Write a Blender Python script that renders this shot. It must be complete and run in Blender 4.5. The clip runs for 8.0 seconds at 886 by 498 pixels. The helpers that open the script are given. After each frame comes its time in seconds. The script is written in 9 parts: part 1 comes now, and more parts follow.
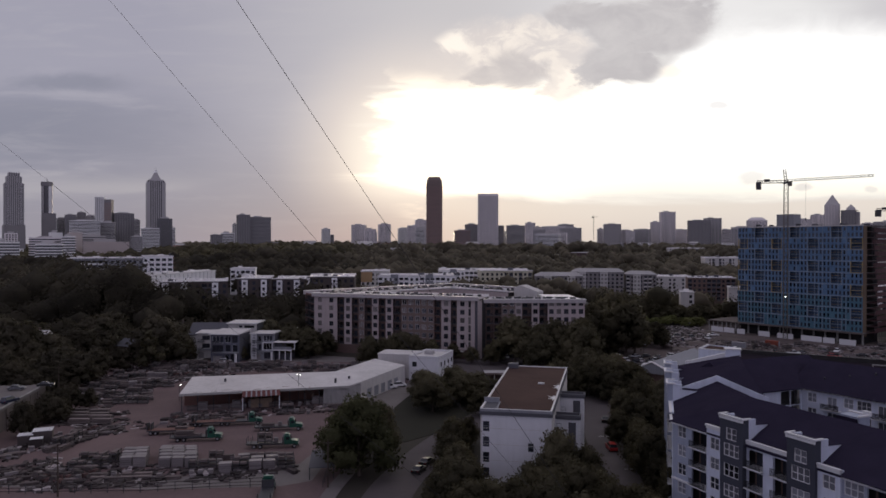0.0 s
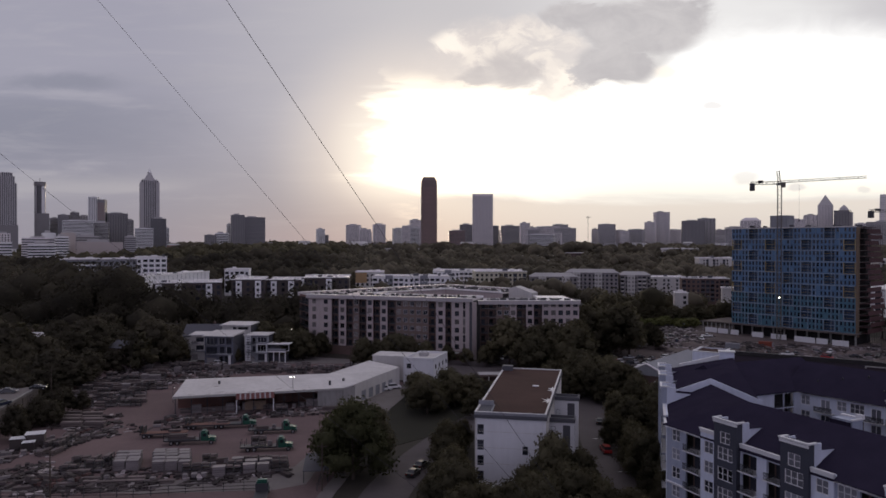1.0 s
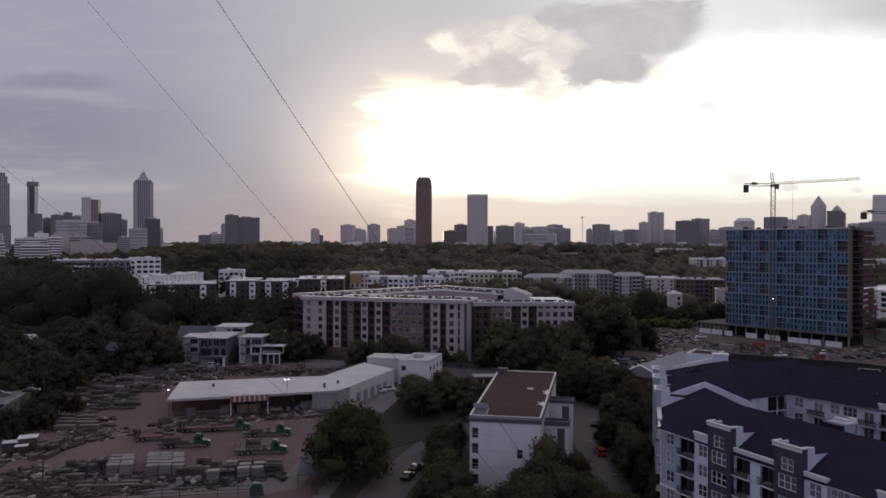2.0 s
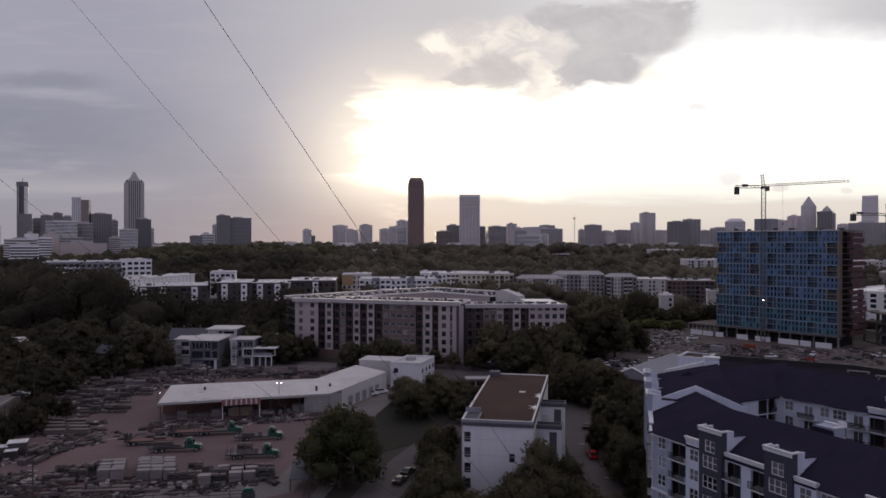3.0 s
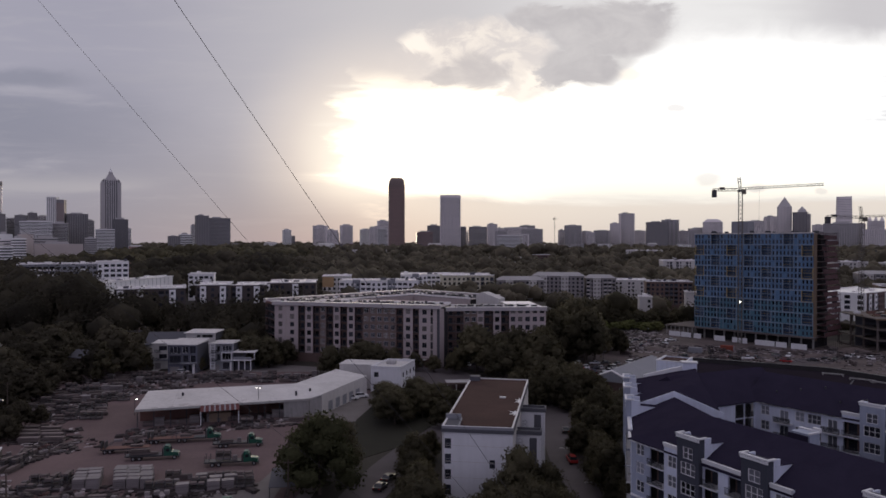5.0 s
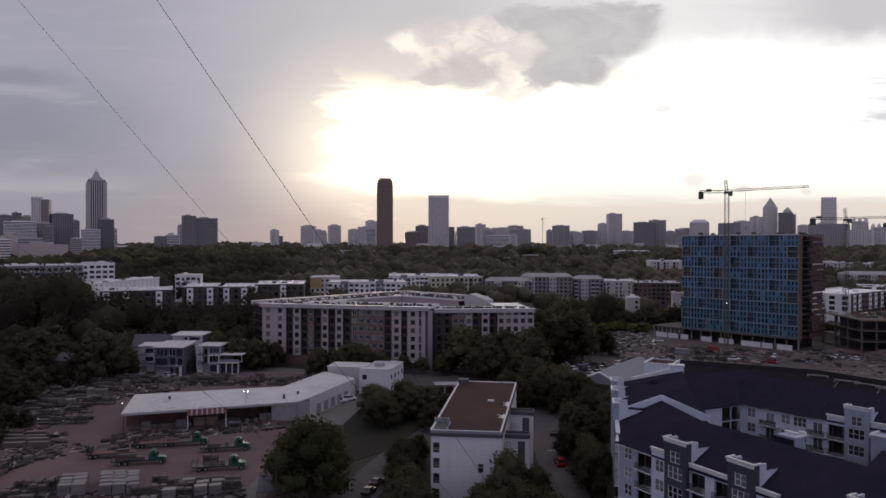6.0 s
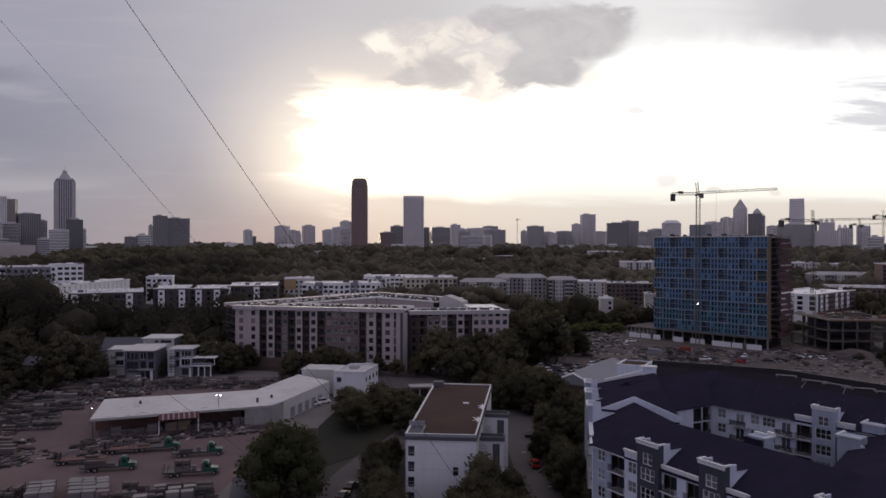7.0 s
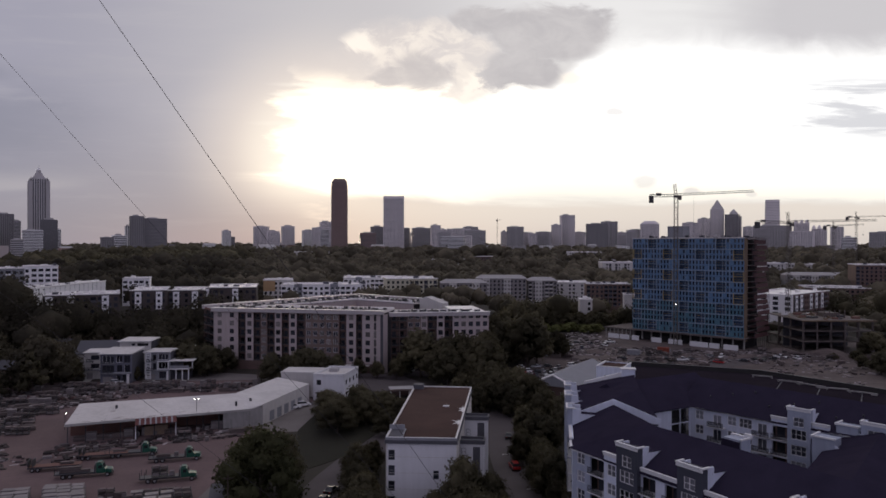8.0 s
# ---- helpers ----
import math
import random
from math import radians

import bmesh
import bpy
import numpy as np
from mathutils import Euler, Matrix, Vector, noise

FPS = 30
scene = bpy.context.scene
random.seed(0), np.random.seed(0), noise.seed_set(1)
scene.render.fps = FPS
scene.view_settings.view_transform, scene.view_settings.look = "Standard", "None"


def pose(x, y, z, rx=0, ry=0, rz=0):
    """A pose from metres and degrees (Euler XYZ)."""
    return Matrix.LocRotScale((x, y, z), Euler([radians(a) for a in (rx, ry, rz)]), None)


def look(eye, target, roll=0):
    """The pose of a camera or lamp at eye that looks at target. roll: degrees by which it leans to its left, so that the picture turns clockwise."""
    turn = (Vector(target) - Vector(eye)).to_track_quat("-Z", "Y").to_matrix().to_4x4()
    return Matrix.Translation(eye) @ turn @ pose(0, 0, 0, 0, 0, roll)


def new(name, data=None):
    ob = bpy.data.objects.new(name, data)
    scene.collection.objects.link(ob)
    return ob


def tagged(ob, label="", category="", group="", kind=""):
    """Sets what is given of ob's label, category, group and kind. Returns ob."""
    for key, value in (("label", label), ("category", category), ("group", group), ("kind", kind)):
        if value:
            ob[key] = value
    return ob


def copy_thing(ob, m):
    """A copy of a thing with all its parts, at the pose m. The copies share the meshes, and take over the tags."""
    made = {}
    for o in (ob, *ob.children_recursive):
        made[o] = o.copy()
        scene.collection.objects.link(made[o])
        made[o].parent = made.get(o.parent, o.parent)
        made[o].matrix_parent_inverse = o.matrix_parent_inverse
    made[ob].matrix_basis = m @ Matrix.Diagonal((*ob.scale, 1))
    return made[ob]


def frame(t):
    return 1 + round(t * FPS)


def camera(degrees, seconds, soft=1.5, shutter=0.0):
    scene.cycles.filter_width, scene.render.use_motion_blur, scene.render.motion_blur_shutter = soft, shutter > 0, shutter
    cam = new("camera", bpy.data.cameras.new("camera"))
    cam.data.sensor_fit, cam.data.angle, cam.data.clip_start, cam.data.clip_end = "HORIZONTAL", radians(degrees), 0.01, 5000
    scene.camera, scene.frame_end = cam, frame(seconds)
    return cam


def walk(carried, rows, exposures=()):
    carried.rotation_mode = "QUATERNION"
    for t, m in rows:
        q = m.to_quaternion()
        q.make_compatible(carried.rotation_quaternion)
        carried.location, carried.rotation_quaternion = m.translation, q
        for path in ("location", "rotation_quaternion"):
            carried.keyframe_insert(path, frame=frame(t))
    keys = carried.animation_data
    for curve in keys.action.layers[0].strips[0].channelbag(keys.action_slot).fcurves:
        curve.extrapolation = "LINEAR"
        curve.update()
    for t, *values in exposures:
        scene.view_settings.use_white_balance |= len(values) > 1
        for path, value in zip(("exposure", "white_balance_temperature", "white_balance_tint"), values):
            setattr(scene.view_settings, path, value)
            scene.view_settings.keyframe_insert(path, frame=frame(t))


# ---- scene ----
# ---------------------------------------------------------------- camera
cam = camera(64.4, 8.0, soft=1.6)
PATH = [
    (0, (-0.057, -0.146, 47.943), (-0.114, 1.853, 47.929), 0.1),
    (0.5, (0.024, -0.08, 48.216), (-0.025, 1.92, 48.202), 0.1),
    (1, (0.008, 0.005, 48.541), (-0.034, 2.004, 48.527), 0.1),
    (1.5, (0.02, 0.052, 48.833), (-0.016, 2.051, 48.819), 0.1),
    (3, (0.016, -0.041, 49.961), (0.011, 1.959, 49.948), 0.1),
    (3.5, (0.037, -0.019, 50.267), (0.042, 1.981, 50.253), 0.1),
    (4, (0.089, -0.008, 50.588), (0.108, 1.992, 50.575), 0.1),
    (4.5, (0.091, 0.013, 50.889), (0.128, 2.012, 50.876), 0.1),
    (6, (0.064, 0.049, 52.049), (0.147, 2.048, 52.036), 0.1),
    (6.5, (0.077, 0.049, 52.331), (0.194, 2.046, 52.319), 0.1),
    (7, (0.08, 0.052, 52.634), (0.234, 2.046, 52.622), 0.1),
    (7.5, (0.089, 0.056, 52.935), (0.276, 2.047, 52.923), 0.1),
    (8, (0.049, 0.146, 53.228), (0.259, 2.134, 53.217), 0.1),
]
walk(cam, [(t, look(eye, target, roll)) for t, eye, target, roll in PATH])
scene.view_settings.exposure = 0.0


# ---------------------------------------------------------------- node helpers
class Nodes:
    """Short hand for building a node tree."""

    def __init__(self, tree):
        self.t = tree
        tree.nodes.clear()

    def n(self, kind, operation=""):
        node = self.t.nodes.new(kind)
        if operation:
            node.operation = operation
        return node

    def put(self, sock, v):
        if isinstance(v, bpy.types.NodeSocket):
            self.t.links.new(v, sock)
        elif v is not None:
            sock.default_value = v

    def m(self, op, a, b=None, c=None, clamp=False):
        node = self.n("ShaderNodeMath", op)
        node.use_clamp = clamp
        for i, v in enumerate((a, b, c)):
            self.put(node.inputs[i], v)
        return node.outputs[0]

    def step(self, v, lo, hi, a=0.0, b=1.0):
        node = self.n("ShaderNodeMapRange")
        node.interpolation_type = "SMOOTHSTEP"
        for i, x in enumerate((v, lo, hi, a, b)):
            self.put(node.inputs[i], x)
        return node.outputs[0]

    def mix(self, f, a, b, kind="MIX"):
        node = self.n("ShaderNodeMix")
        node.data_type, node.blend_type = "RGBA", kind
        self.put(node.inputs[0], f)
        self.put(node.inputs[6], a)
        self.put(node.inputs[7], b)
        return node.outputs[2]

    def noise(self, vec, scale, detail=4.0, rough=0.55, distort=0.0):
        node = self.n("ShaderNodeTexNoise")
        self.put(node.inputs["Vector"], vec)
        for k, v in (("Scale", scale), ("Detail", detail), ("Roughness", rough), ("Distortion", distort)):
            node.inputs[k].default_value = v
        return node.outputs[0]

    def xyz(self, x, y, z):
        node = self.n("ShaderNodeCombineXYZ")
        for i, v in enumerate((x, y, z)):
            self.put(node.inputs[i], v)
        return node.outputs[0]

    def split(self, vec):
        node = self.n("ShaderNodeSeparateXYZ")
        self.put(node.inputs[0], vec)
        return node.outputs


def rgb(r, g, b):
    return (r, g, b, 1.0)


# ---------------------------------------------------------------- world: broken evening overcast, sun behind it
SUN_AZ, SUN_EL = radians(-5.5), radians(5.5)
world = bpy.data.worlds.new("evening_sky")
world.use_nodes = True
scene.world = world
W = Nodes(world.node_tree)
way = W.n("ShaderNodeTexCoord").outputs["Generated"]
dx, dy, dz = W.split(way)
fy = W.m("MAXIMUM", dy, 0.12)
su, sv = W.m("DIVIDE", dx, fy), W.m("DIVIDE", dz, fy)
ragged = W.noise(W.xyz(su, W.m("MULTIPLY", sv, 1.8), 0.0), 9.0, 7.0, 0.6, 0.6)
broad = W.noise(W.xyz(su, W.m("MULTIPLY", sv, 2.4), 3.1), 2.6, 5.0, 0.55, 0.3)
streak = W.noise(W.xyz(su, W.m("MULTIPLY", sv, 7.0), 7.7), 4.0, 6.0, 0.6, 0.4)
fine = W.m("SUBTRACT", ragged, 0.5)
wide = W.m("SUBTRACT", broad, 0.5)
thin = W.m("SUBTRACT", streak, 0.5)
# the grey deck: slate at the far left, lavender above, paler and warmer towards the gap
warmth = W.step(su, -0.48, 0.02)
deck = W.mix(warmth, rgb(0.345, 0.338, 0.415), rgb(0.565, 0.545, 0.565))
low = W.step(sv, 0.20, 0.0)
deck = W.mix(W.m("MULTIPLY", low, 0.84), deck, rgb(0.262, 0.256, 0.312))
slate = W.m("MULTIPLY", W.step(W.m("ADD", su, W.m("MULTIPLY", wide, 0.5)), -0.2, -0.6), W.step(W.m("ABSOLUTE", W.m("SUBTRACT", W.m("ADD", sv, W.m("MULTIPLY", thin, 0.12)), 0.165)), 0.10, 0.01))
deck = W.mix(W.m("MULTIPLY", slate, 0.6), deck, rgb(0.185, 0.195, 0.262))
lit = W.m("MULTIPLY", W.step(sv, 0.22, 0.32), W.step(su, -0.02, 0.36))
pale = W.mix(W.step(W.m("ADD", su, W.m("MULTIPLY", wide, 0.35)), 0.40, 0.60), rgb(0.86, 0.845, 0.84), rgb(0.60, 0.58, 0.60))
deck = W.mix(W.m("MULTIPLY", lit, 0.85), deck, pale)
deck = W.mix(W.m("MULTIPLY", W.step(W.m("ABSOLUTE", thin), 0.02, 0.2), 0.12), deck, rgb(0.56, 0.53, 0.55))


def blob(u0, v0, ru, rv, wobble=1.0):
    """Ragged distance from the middle of a cloud, 1 at its edge."""
    a = W.m("DIVIDE", W.m("SUBTRACT", W.m("ADD", su, W.m("MULTIPLY", fine, 0.16 * wobble)), u0), ru)
    b = W.m("DIVIDE", W.m("SUBTRACT", W.m("ADD", sv, W.m("MULTIPLY", fine, 0.10 * wobble)), v0), rv)
    return W.m("SQRT", W.m("ADD", W.m("MULTIPLY", a, a), W.m("MULTIPLY", b, b)))


# a low dark streak of cloud in the slate part, and a paler one below it
bar = W.step(blob(-0.57, 0.232, 0.10, 0.013, 0.35), 1.25, 0.35)
deck = W.mix(W.m("MULTIPLY", bar, 0.6), deck, rgb(0.225, 0.232, 0.30))
sheen = W.m("MULTIPLY", W.step(W.m("ABSOLUTE", W.m("SUBTRACT", W.m("ADD", sv, W.m("MULTIPLY", thin, 0.05)), 0.085)), 0.022, 0.0), W.step(su, -0.34, -0.46))
deck = W.mix(W.m("MULTIPLY", sheen, 0.5), deck, rgb(0.44, 0.42, 0.455))
# the gap in the deck, where the low sun burns through: a bright tongue at its lower corner, a level roof, then a step up behind the thick cloud
ragged_u = W.m("ADD", W.m("ADD", su, W.m("MULTIPLY", fine, 0.10)), W.m("MULTIPLY", thin, 0.16))
roof_v = W.m("ADD", W.step(ragged_u, -0.150, -0.080, 0.092, 0.219), W.step(su, 0.255, 0.35, 0.0, 0.074))
soft = W.m("ADD", W.step(su, -0.10, 0.04, 0.045, 0.016), W.step(su, 0.24, 0.40, 0.0, 0.020))
edge = W.m("SUBTRACT", roof_v, W.m("ADD", sv, W.m("MULTIPLY", fine, 0.055)))
top = W.m("ADD", W.m("DIVIDE", edge, W.m("MULTIPLY", soft, 2.0)), 0.5, clamp=True)
top = W.step(top, 0.0, 1.0)
floor_v = W.step(su, -0.16, -0.04, 0.088, 0.063)
bottom = W.step(W.m("SUBTRACT", W.m("ADD", sv, W.m("MULTIPLY", thin, 0.045)), floor_v), -0.006, 0.014)
left = W.step(ragged_u, -0.185, -0.065)
gap = W.m("MULTIPLY", W.m("MULTIPLY", top, bottom), left)
su2 = W.m("SUBTRACT", su, -0.055)
sv2 = W.m("MULTIPLY", W.m("SUBTRACT", sv, 0.130), 1.15)
away = W.m("SQRT", W.m("ADD", W.m("MULTIPLY", su2, su2), W.m("MULTIPLY", sv2, sv2)))
halo = W.m("MULTIPLY", W.step(away, 0.24, 0.03), W.step(sv, 0.02, 0.10, 0.40, 1.0))
deck = W.mix(W.m("MULTIPLY", halo, 0.85), deck, rgb(0.97, 0.84, 0.73))
deck = W.mix(W.m("MULTIPLY", W.m("MULTIPLY", W.step(away, 0.145, 0.045), W.step(sv, 0.03, 0.09)), 0.85), deck, rgb(1.0, 0.93, 0.82))
veil = W.m("MULTIPLY", W.step(sv, 0.32, 0.18), W.step(su, -0.08, 0.2))
deck = W.mix(W.m("MULTIPLY", veil, 0.75), deck, rgb(0.98, 0.94, 0.88))
blaze = W.mix(W.step(away, 0.42, 0.0), rgb(1.25, 1.24, 1.22), rgb(1.9, 1.60, 1.20))
blaze = W.mix(W.m("MULTIPLY", W.step(sv, 0.13, 0.065), W.step(su, 0.0, 0.3, 0.5, 0.95)), blaze, rgb(1.0, 0.95, 0.84))
view = W.mix(gap, deck, blaze)
# thin bright bars left of the gap
for u0, v0, ru, rv, k in ((-0.105, 0.2105, 0.030, 0.0040, 0.9), (-0.055, 0.224, 0.075, 0.0045, 0.6), (-0.10, 0.170, 0.06, 0.004, 0.35)):
    view = W.mix(W.m("MULTIPLY", W.step(blob(u0, v0, ru, rv, 0.10), 1.3, 0.3), k), view, rgb(1.0, 0.93, 0.84))
# the thick grey cloud over the gap, a smaller one beside it, and sunlit lace round both
grey_r = W.m("MINIMUM", W.m("MINIMUM", blob(0.262, 0.308, 0.100, 0.044, 0.75), blob(0.218, 0.250, 0.056, 0.036, 0.75)), blob(0.170, 0.322, 0.060, 0.022, 0.75))
small_r = W.m("MINIMUM", blob(0.072, 0.246, 0.050, 0.028, 0.7), blob(0.030, 0.236, 0.030, 0.013, 0.7))
wisp_r = W.m("MINIMUM", blob(0.075, 0.272, 0.110, 0.046, 0.9), blob(0.135, 0.238, 0.050, 0.026, 0.9))
lace = W.noise(W.xyz(su, W.m("MULTIPLY", sv, 1.5), 12.0), 22.0, 6.0, 0.62, 0.8)
wisp = W.m("MULTIPLY", W.step(wisp_r, 1.15, 0.45), W.step(lace, 0.40, 0.60))
view = W.mix(W.m("MULTIPLY", W.step(wisp_r, 1.25, 0.7), 0.65), view, rgb(0.74, 0.67, 0.64))
view = W.mix(W.m("MULTIPLY", wisp, 0.65), view, rgb(0.98, 0.89, 0.80))
rims = W.m("MINIMUM", W.m("MINIMUM", blob(-0.004, 0.287, 0.040, 0.017, 0.9), blob(0.153, 0.232, 0.022, 0.022, 0.8)), blob(0.285, 0.238, 0.022, 0.012, 0.6))
view = W.mix(W.m("MULTIPLY", W.step(rims, 1.1, 0.4), 0.85), view, rgb(1.05, 0.96, 0.86))
mottle = W.step(W.m("ADD", W.m("MULTIPLY", ragged, 0.6), W.m("MULTIPLY", lace, 0.4)), 0.36, 0.66)
view = W.mix(W.m("MULTIPLY", W.step(small_r, 1.15, 0.6), 0.85), view, W.mix(mottle, rgb(0.56, 0.52, 0.52), rgb(0.68, 0.63, 0.61)))
body = W.step(grey_r, 1.14, 0.74)
view = W.mix(W.m("MULTIPLY", body, 0.95), view, W.mix(mottle, rgb(0.50, 0.475, 0.49), rgb(0.605, 0.575, 0.58)))
for u0, v0, ru, rv, k in ((0.357, 0.195, 0.017, 0.008, 0.5), (0.405, 0.095, 0.020, 0.011, 0.38), (0.475, 0.080, 0.014, 0.006, 0.5), (0.57, 0.078, 0.012, 0.005, 0.4)):
    view = W.mix(W.m("MULTIPLY", W.step(blob(u0, v0, ru, rv, 0.22), 1.2, 0.5), k), view, rgb(0.60, 0.56, 0.56))
# haze band along the horizon, with bright bars round the sun's foot
band = W.m("MULTIPLY", W.step(W.m("ADD", sv, W.m("MULTIPLY", thin, 0.030)), 0.070, 0.056), W.step(su, -0.16, 0.02))
view = W.mix(W.m("MULTIPLY", band, 0.85), view, W.mix(W.step(sv, 0.0, 0.06), rgb(0.63, 0.56, 0.515), rgb(0.76, 0.68, 0.61)))
bars = W.m("MULTIPLY", W.m("MULTIPLY", W.step(thin, 0.02, 0.12), W.step(W.m("ABSOLUTE", W.m("SUBTRACT", su, 0.01)), 0.12, 0.05)), W.m("MULTIPLY", W.step(sv, 0.028, 0.04), W.step(sv, 0.075, 0.06)))
view = W.mix(W.m("MULTIPLY", bars, 0.8), view, rgb(1.0, 0.88, 0.76))
streaks = W.m("MULTIPLY", W.m("MULTIPLY", W.step(W.m("ADD", thin, W.step(su, 0.55, 0.8, 0.0, 0.12)), 0.0, 0.16), W.step(W.m("SUBTRACT", su, W.m("MULTIPLY", W.m("ABSOLUTE", W.m("SUBTRACT", sv, 0.205)), 2.5)), 0.50, 0.62)), W.m("MULTIPLY", W.step(sv, 0.15, 0.18), W.step(sv, 0.27, 0.24)))
view = W.mix(W.m("MULTIPLY", streaks, 0.85), view, rgb(0.60, 0.60, 0.64))
# the rest of the dome: even grey overcast, dimmer in the east
dome = W.mix(W.step(dz, 0.0, 0.9), rgb(0.420, 0.410, 0.580), rgb(0.410, 0.380, 0.480))
clouded = W.mix(W.step(dy, 0.05, 0.45), dome, view)
sky = W.n("ShaderNodeTexSky")
sky.sky_type, sky.sun_disc, sky.sun_elevation, sky.sun_rotation = "NISHITA", False, SUN_EL, SUN_AZ
clear = W.mix(1.0, sky.outputs[0], rgb(0.06, 0.06, 0.06), "MULTIPLY")
bg = W.n("ShaderNodeBackground")
W.put(bg.inputs[0], W.mix(0.96, clear, clouded))
bg.inputs[1].default_value = 1.06
W.put(W.n("ShaderNodeOutputWorld").inputs[0], bg.outputs[0])

sun = new("sun", bpy.data.lights.new("sun", "SUN"))
sun.data.energy, sun.data.angle, sun.data.color = 0.5, radians(14), (1.0, 0.80, 0.60)
sun.matrix_world = look((0, 0, 0), (-math.sin(SUN_AZ), -math.cos(SUN_AZ), -math.tan(SUN_EL)))


# ---------------------------------------------------------------- materials
MATS = {}


def mat(name, col, rough=0.85, var=0.25, grain=3.0, broad_scale=0.15, metal=0.0, bump=0.2, stain=0.0, island=0.0, spec=0.3, random_tint=0.0):
    """A weathered surface: colour varied at two scales, optional streaky stains, fine relief."""
    if name in MATS:
        return MATS[name]
    ma = bpy.data.materials.new(name)
    ma.use_nodes = True
    N = Nodes(ma.node_tree)
    pos = N.n("ShaderNodeNewGeometry").outputs["Position"]
    a = N.noise(pos, grain, 5.0, 0.6)
    b = N.noise(pos, broad_scale, 4.0, 0.6, 0.5)
    k = N.m("ADD", N.m("MULTIPLY", N.m("SUBTRACT", a, 0.5), var), N.m("MULTIPLY", N.m("SUBTRACT", b, 0.5), var * 1.6))
    k = N.m("ADD", k, 1.0)
    if random_tint:
        info = N.n("ShaderNodeObjectInfo")
        k = N.m("MULTIPLY", k, N.m("ADD", N.m("MULTIPLY", N.m("SUBTRACT", info.outputs["Random"], 0.5), random_tint), 1.0))
    if island:
        geo = N.n("ShaderNodeNewGeometry")
        k = N.m("MULTIPLY", k, N.m("ADD", N.m("MULTIPLY", N.m("SUBTRACT", geo.outputs["Random Per Island"], 0.5), island), 1.0))
    if stain:
        x, y, z = N.split(pos)
        drip = N.noise(N.xyz(x, y, N.m("MULTIPLY", z, 0.12)), 1.1, 4.0, 0.65)
        k = N.m("MULTIPLY", k, N.step(drip, 0.38, 0.7, 1.0, 1.0 - stain))
    colour = N.mix(1.0, rgb(*col), N.xyz(k, k, k), "MULTIPLY")
    p = N.n("ShaderNodeBsdfPrincipled")
    N.put(p.inputs["Base Color"], colour)
    p.inputs["Metallic"].default_value = metal
    p.inputs["Specular IOR Level"].default_value = spec
    N.put(p.inputs["Roughness"], N.m("ADD", N.m("MULTIPLY", N.m("SUBTRACT", a, 0.5), 0.2), rough, clamp=True))
    if bump:
        bp = N.n("ShaderNodeBump")
        bp.inputs["Strength"].default_value = bump
        bp.inputs["Distance"].default_value = 0.05
        N.put(bp.inputs["Height"], a)
        N.put(p.inputs["Normal"], bp.outputs[0])
    N.put(N.n("ShaderNodeOutputMaterial").inputs[0], p.outputs[0])
    MATS[name] = ma
    return ma


def glass_mat(name, col, rough=0.12, var=0.5, spec=0.6):
    """Window glass with a dark room behind: a glossy dark surface, each pane a little different."""
    if name in MATS:
        return MATS[name]
    ma = bpy.data.materials.new(name)
    ma.use_nodes = True
    N = Nodes(ma.node_tree)
    geo = N.n("ShaderNodeNewGeometry")
    info = N.n("ShaderNodeObjectInfo")
    r = N.m("FRACT", N.m("ADD", geo.outputs["Random Per Island"], info.outputs["Random"]))
    k = N.m("ADD", N.m("MULTIPLY", N.m("SUBTRACT", r, 0.5), 2 * var), 1.0)
    smear = N.noise(geo.outputs["Position"], 1.5, 3.0)
    p = N.n("ShaderNodeBsdfPrincipled")
    N.put(p.inputs["Base Color"], N.mix(1.0, rgb(*col), N.xyz(k, k, k), "MULTIPLY"))
    N.put(p.inputs["Roughness"], N.m("ADD", N.m("MULTIPLY", smear, 0.12), rough))
    p.inputs["Specular IOR Level"].default_value = spec
    N.put(N.n("ShaderNodeOutputMaterial").inputs[0], p.outputs[0])
    MATS[name] = ma
    return ma


def leaf_mat(name, col, col2):
    if name in MATS:
        return MATS[name]
    ma = bpy.data.materials.new(name)
    ma.use_nodes = True
    N = Nodes(ma.node_tree)
    geo = N.n("ShaderNodeNewGeometry")
    info = N.n("ShaderNodeObjectInfo")
    b = N.noise(geo.outputs["Position"], 0.06, 4.0, 0.6)
    c = N.mix(N.step(b, 0.35, 0.65), rgb(*col), rgb(*col2))
    k = N.m("ADD", N.m("MULTIPLY", geo.outputs["Random Per Island"], 0.26), 1.0)
    k = N.m("MULTIPLY", k, N.step(N.noise(geo.outputs["Position"], 0.022, 3.0, 0.6), 0.34, 0.66, 0.58, 1.22))
    k = N.m("MULTIPLY", k, N.m("ADD", N.m("MULTIPLY", info.outputs["Random"], 0.5), 0.75))
    c = N.mix(1.0, c, N.xyz(k, k, k), "MULTIPLY")
    p = N.n("ShaderNodeBsdfPrincipled")
    N.put(p.inputs["Base Color"], c)
    p.inputs["Roughness"].default_value = 0.7
    p.inputs["Specular IOR Level"].default_value = 0.1
    thru = N.n("ShaderNodeBsdfTranslucent")
    N.put(thru.inputs[0], c)
    both = N.n("ShaderNodeMixShader")
    both.inputs[0].default_value = 0.45
    N.put(both.inputs[1], p.outputs[0])
    N.put(both.inputs[2], thru.outputs[0])
    N.put(N.n("ShaderNodeOutputMaterial").inputs[0], both.outputs[0])
    MATS[name] = ma
    return ma


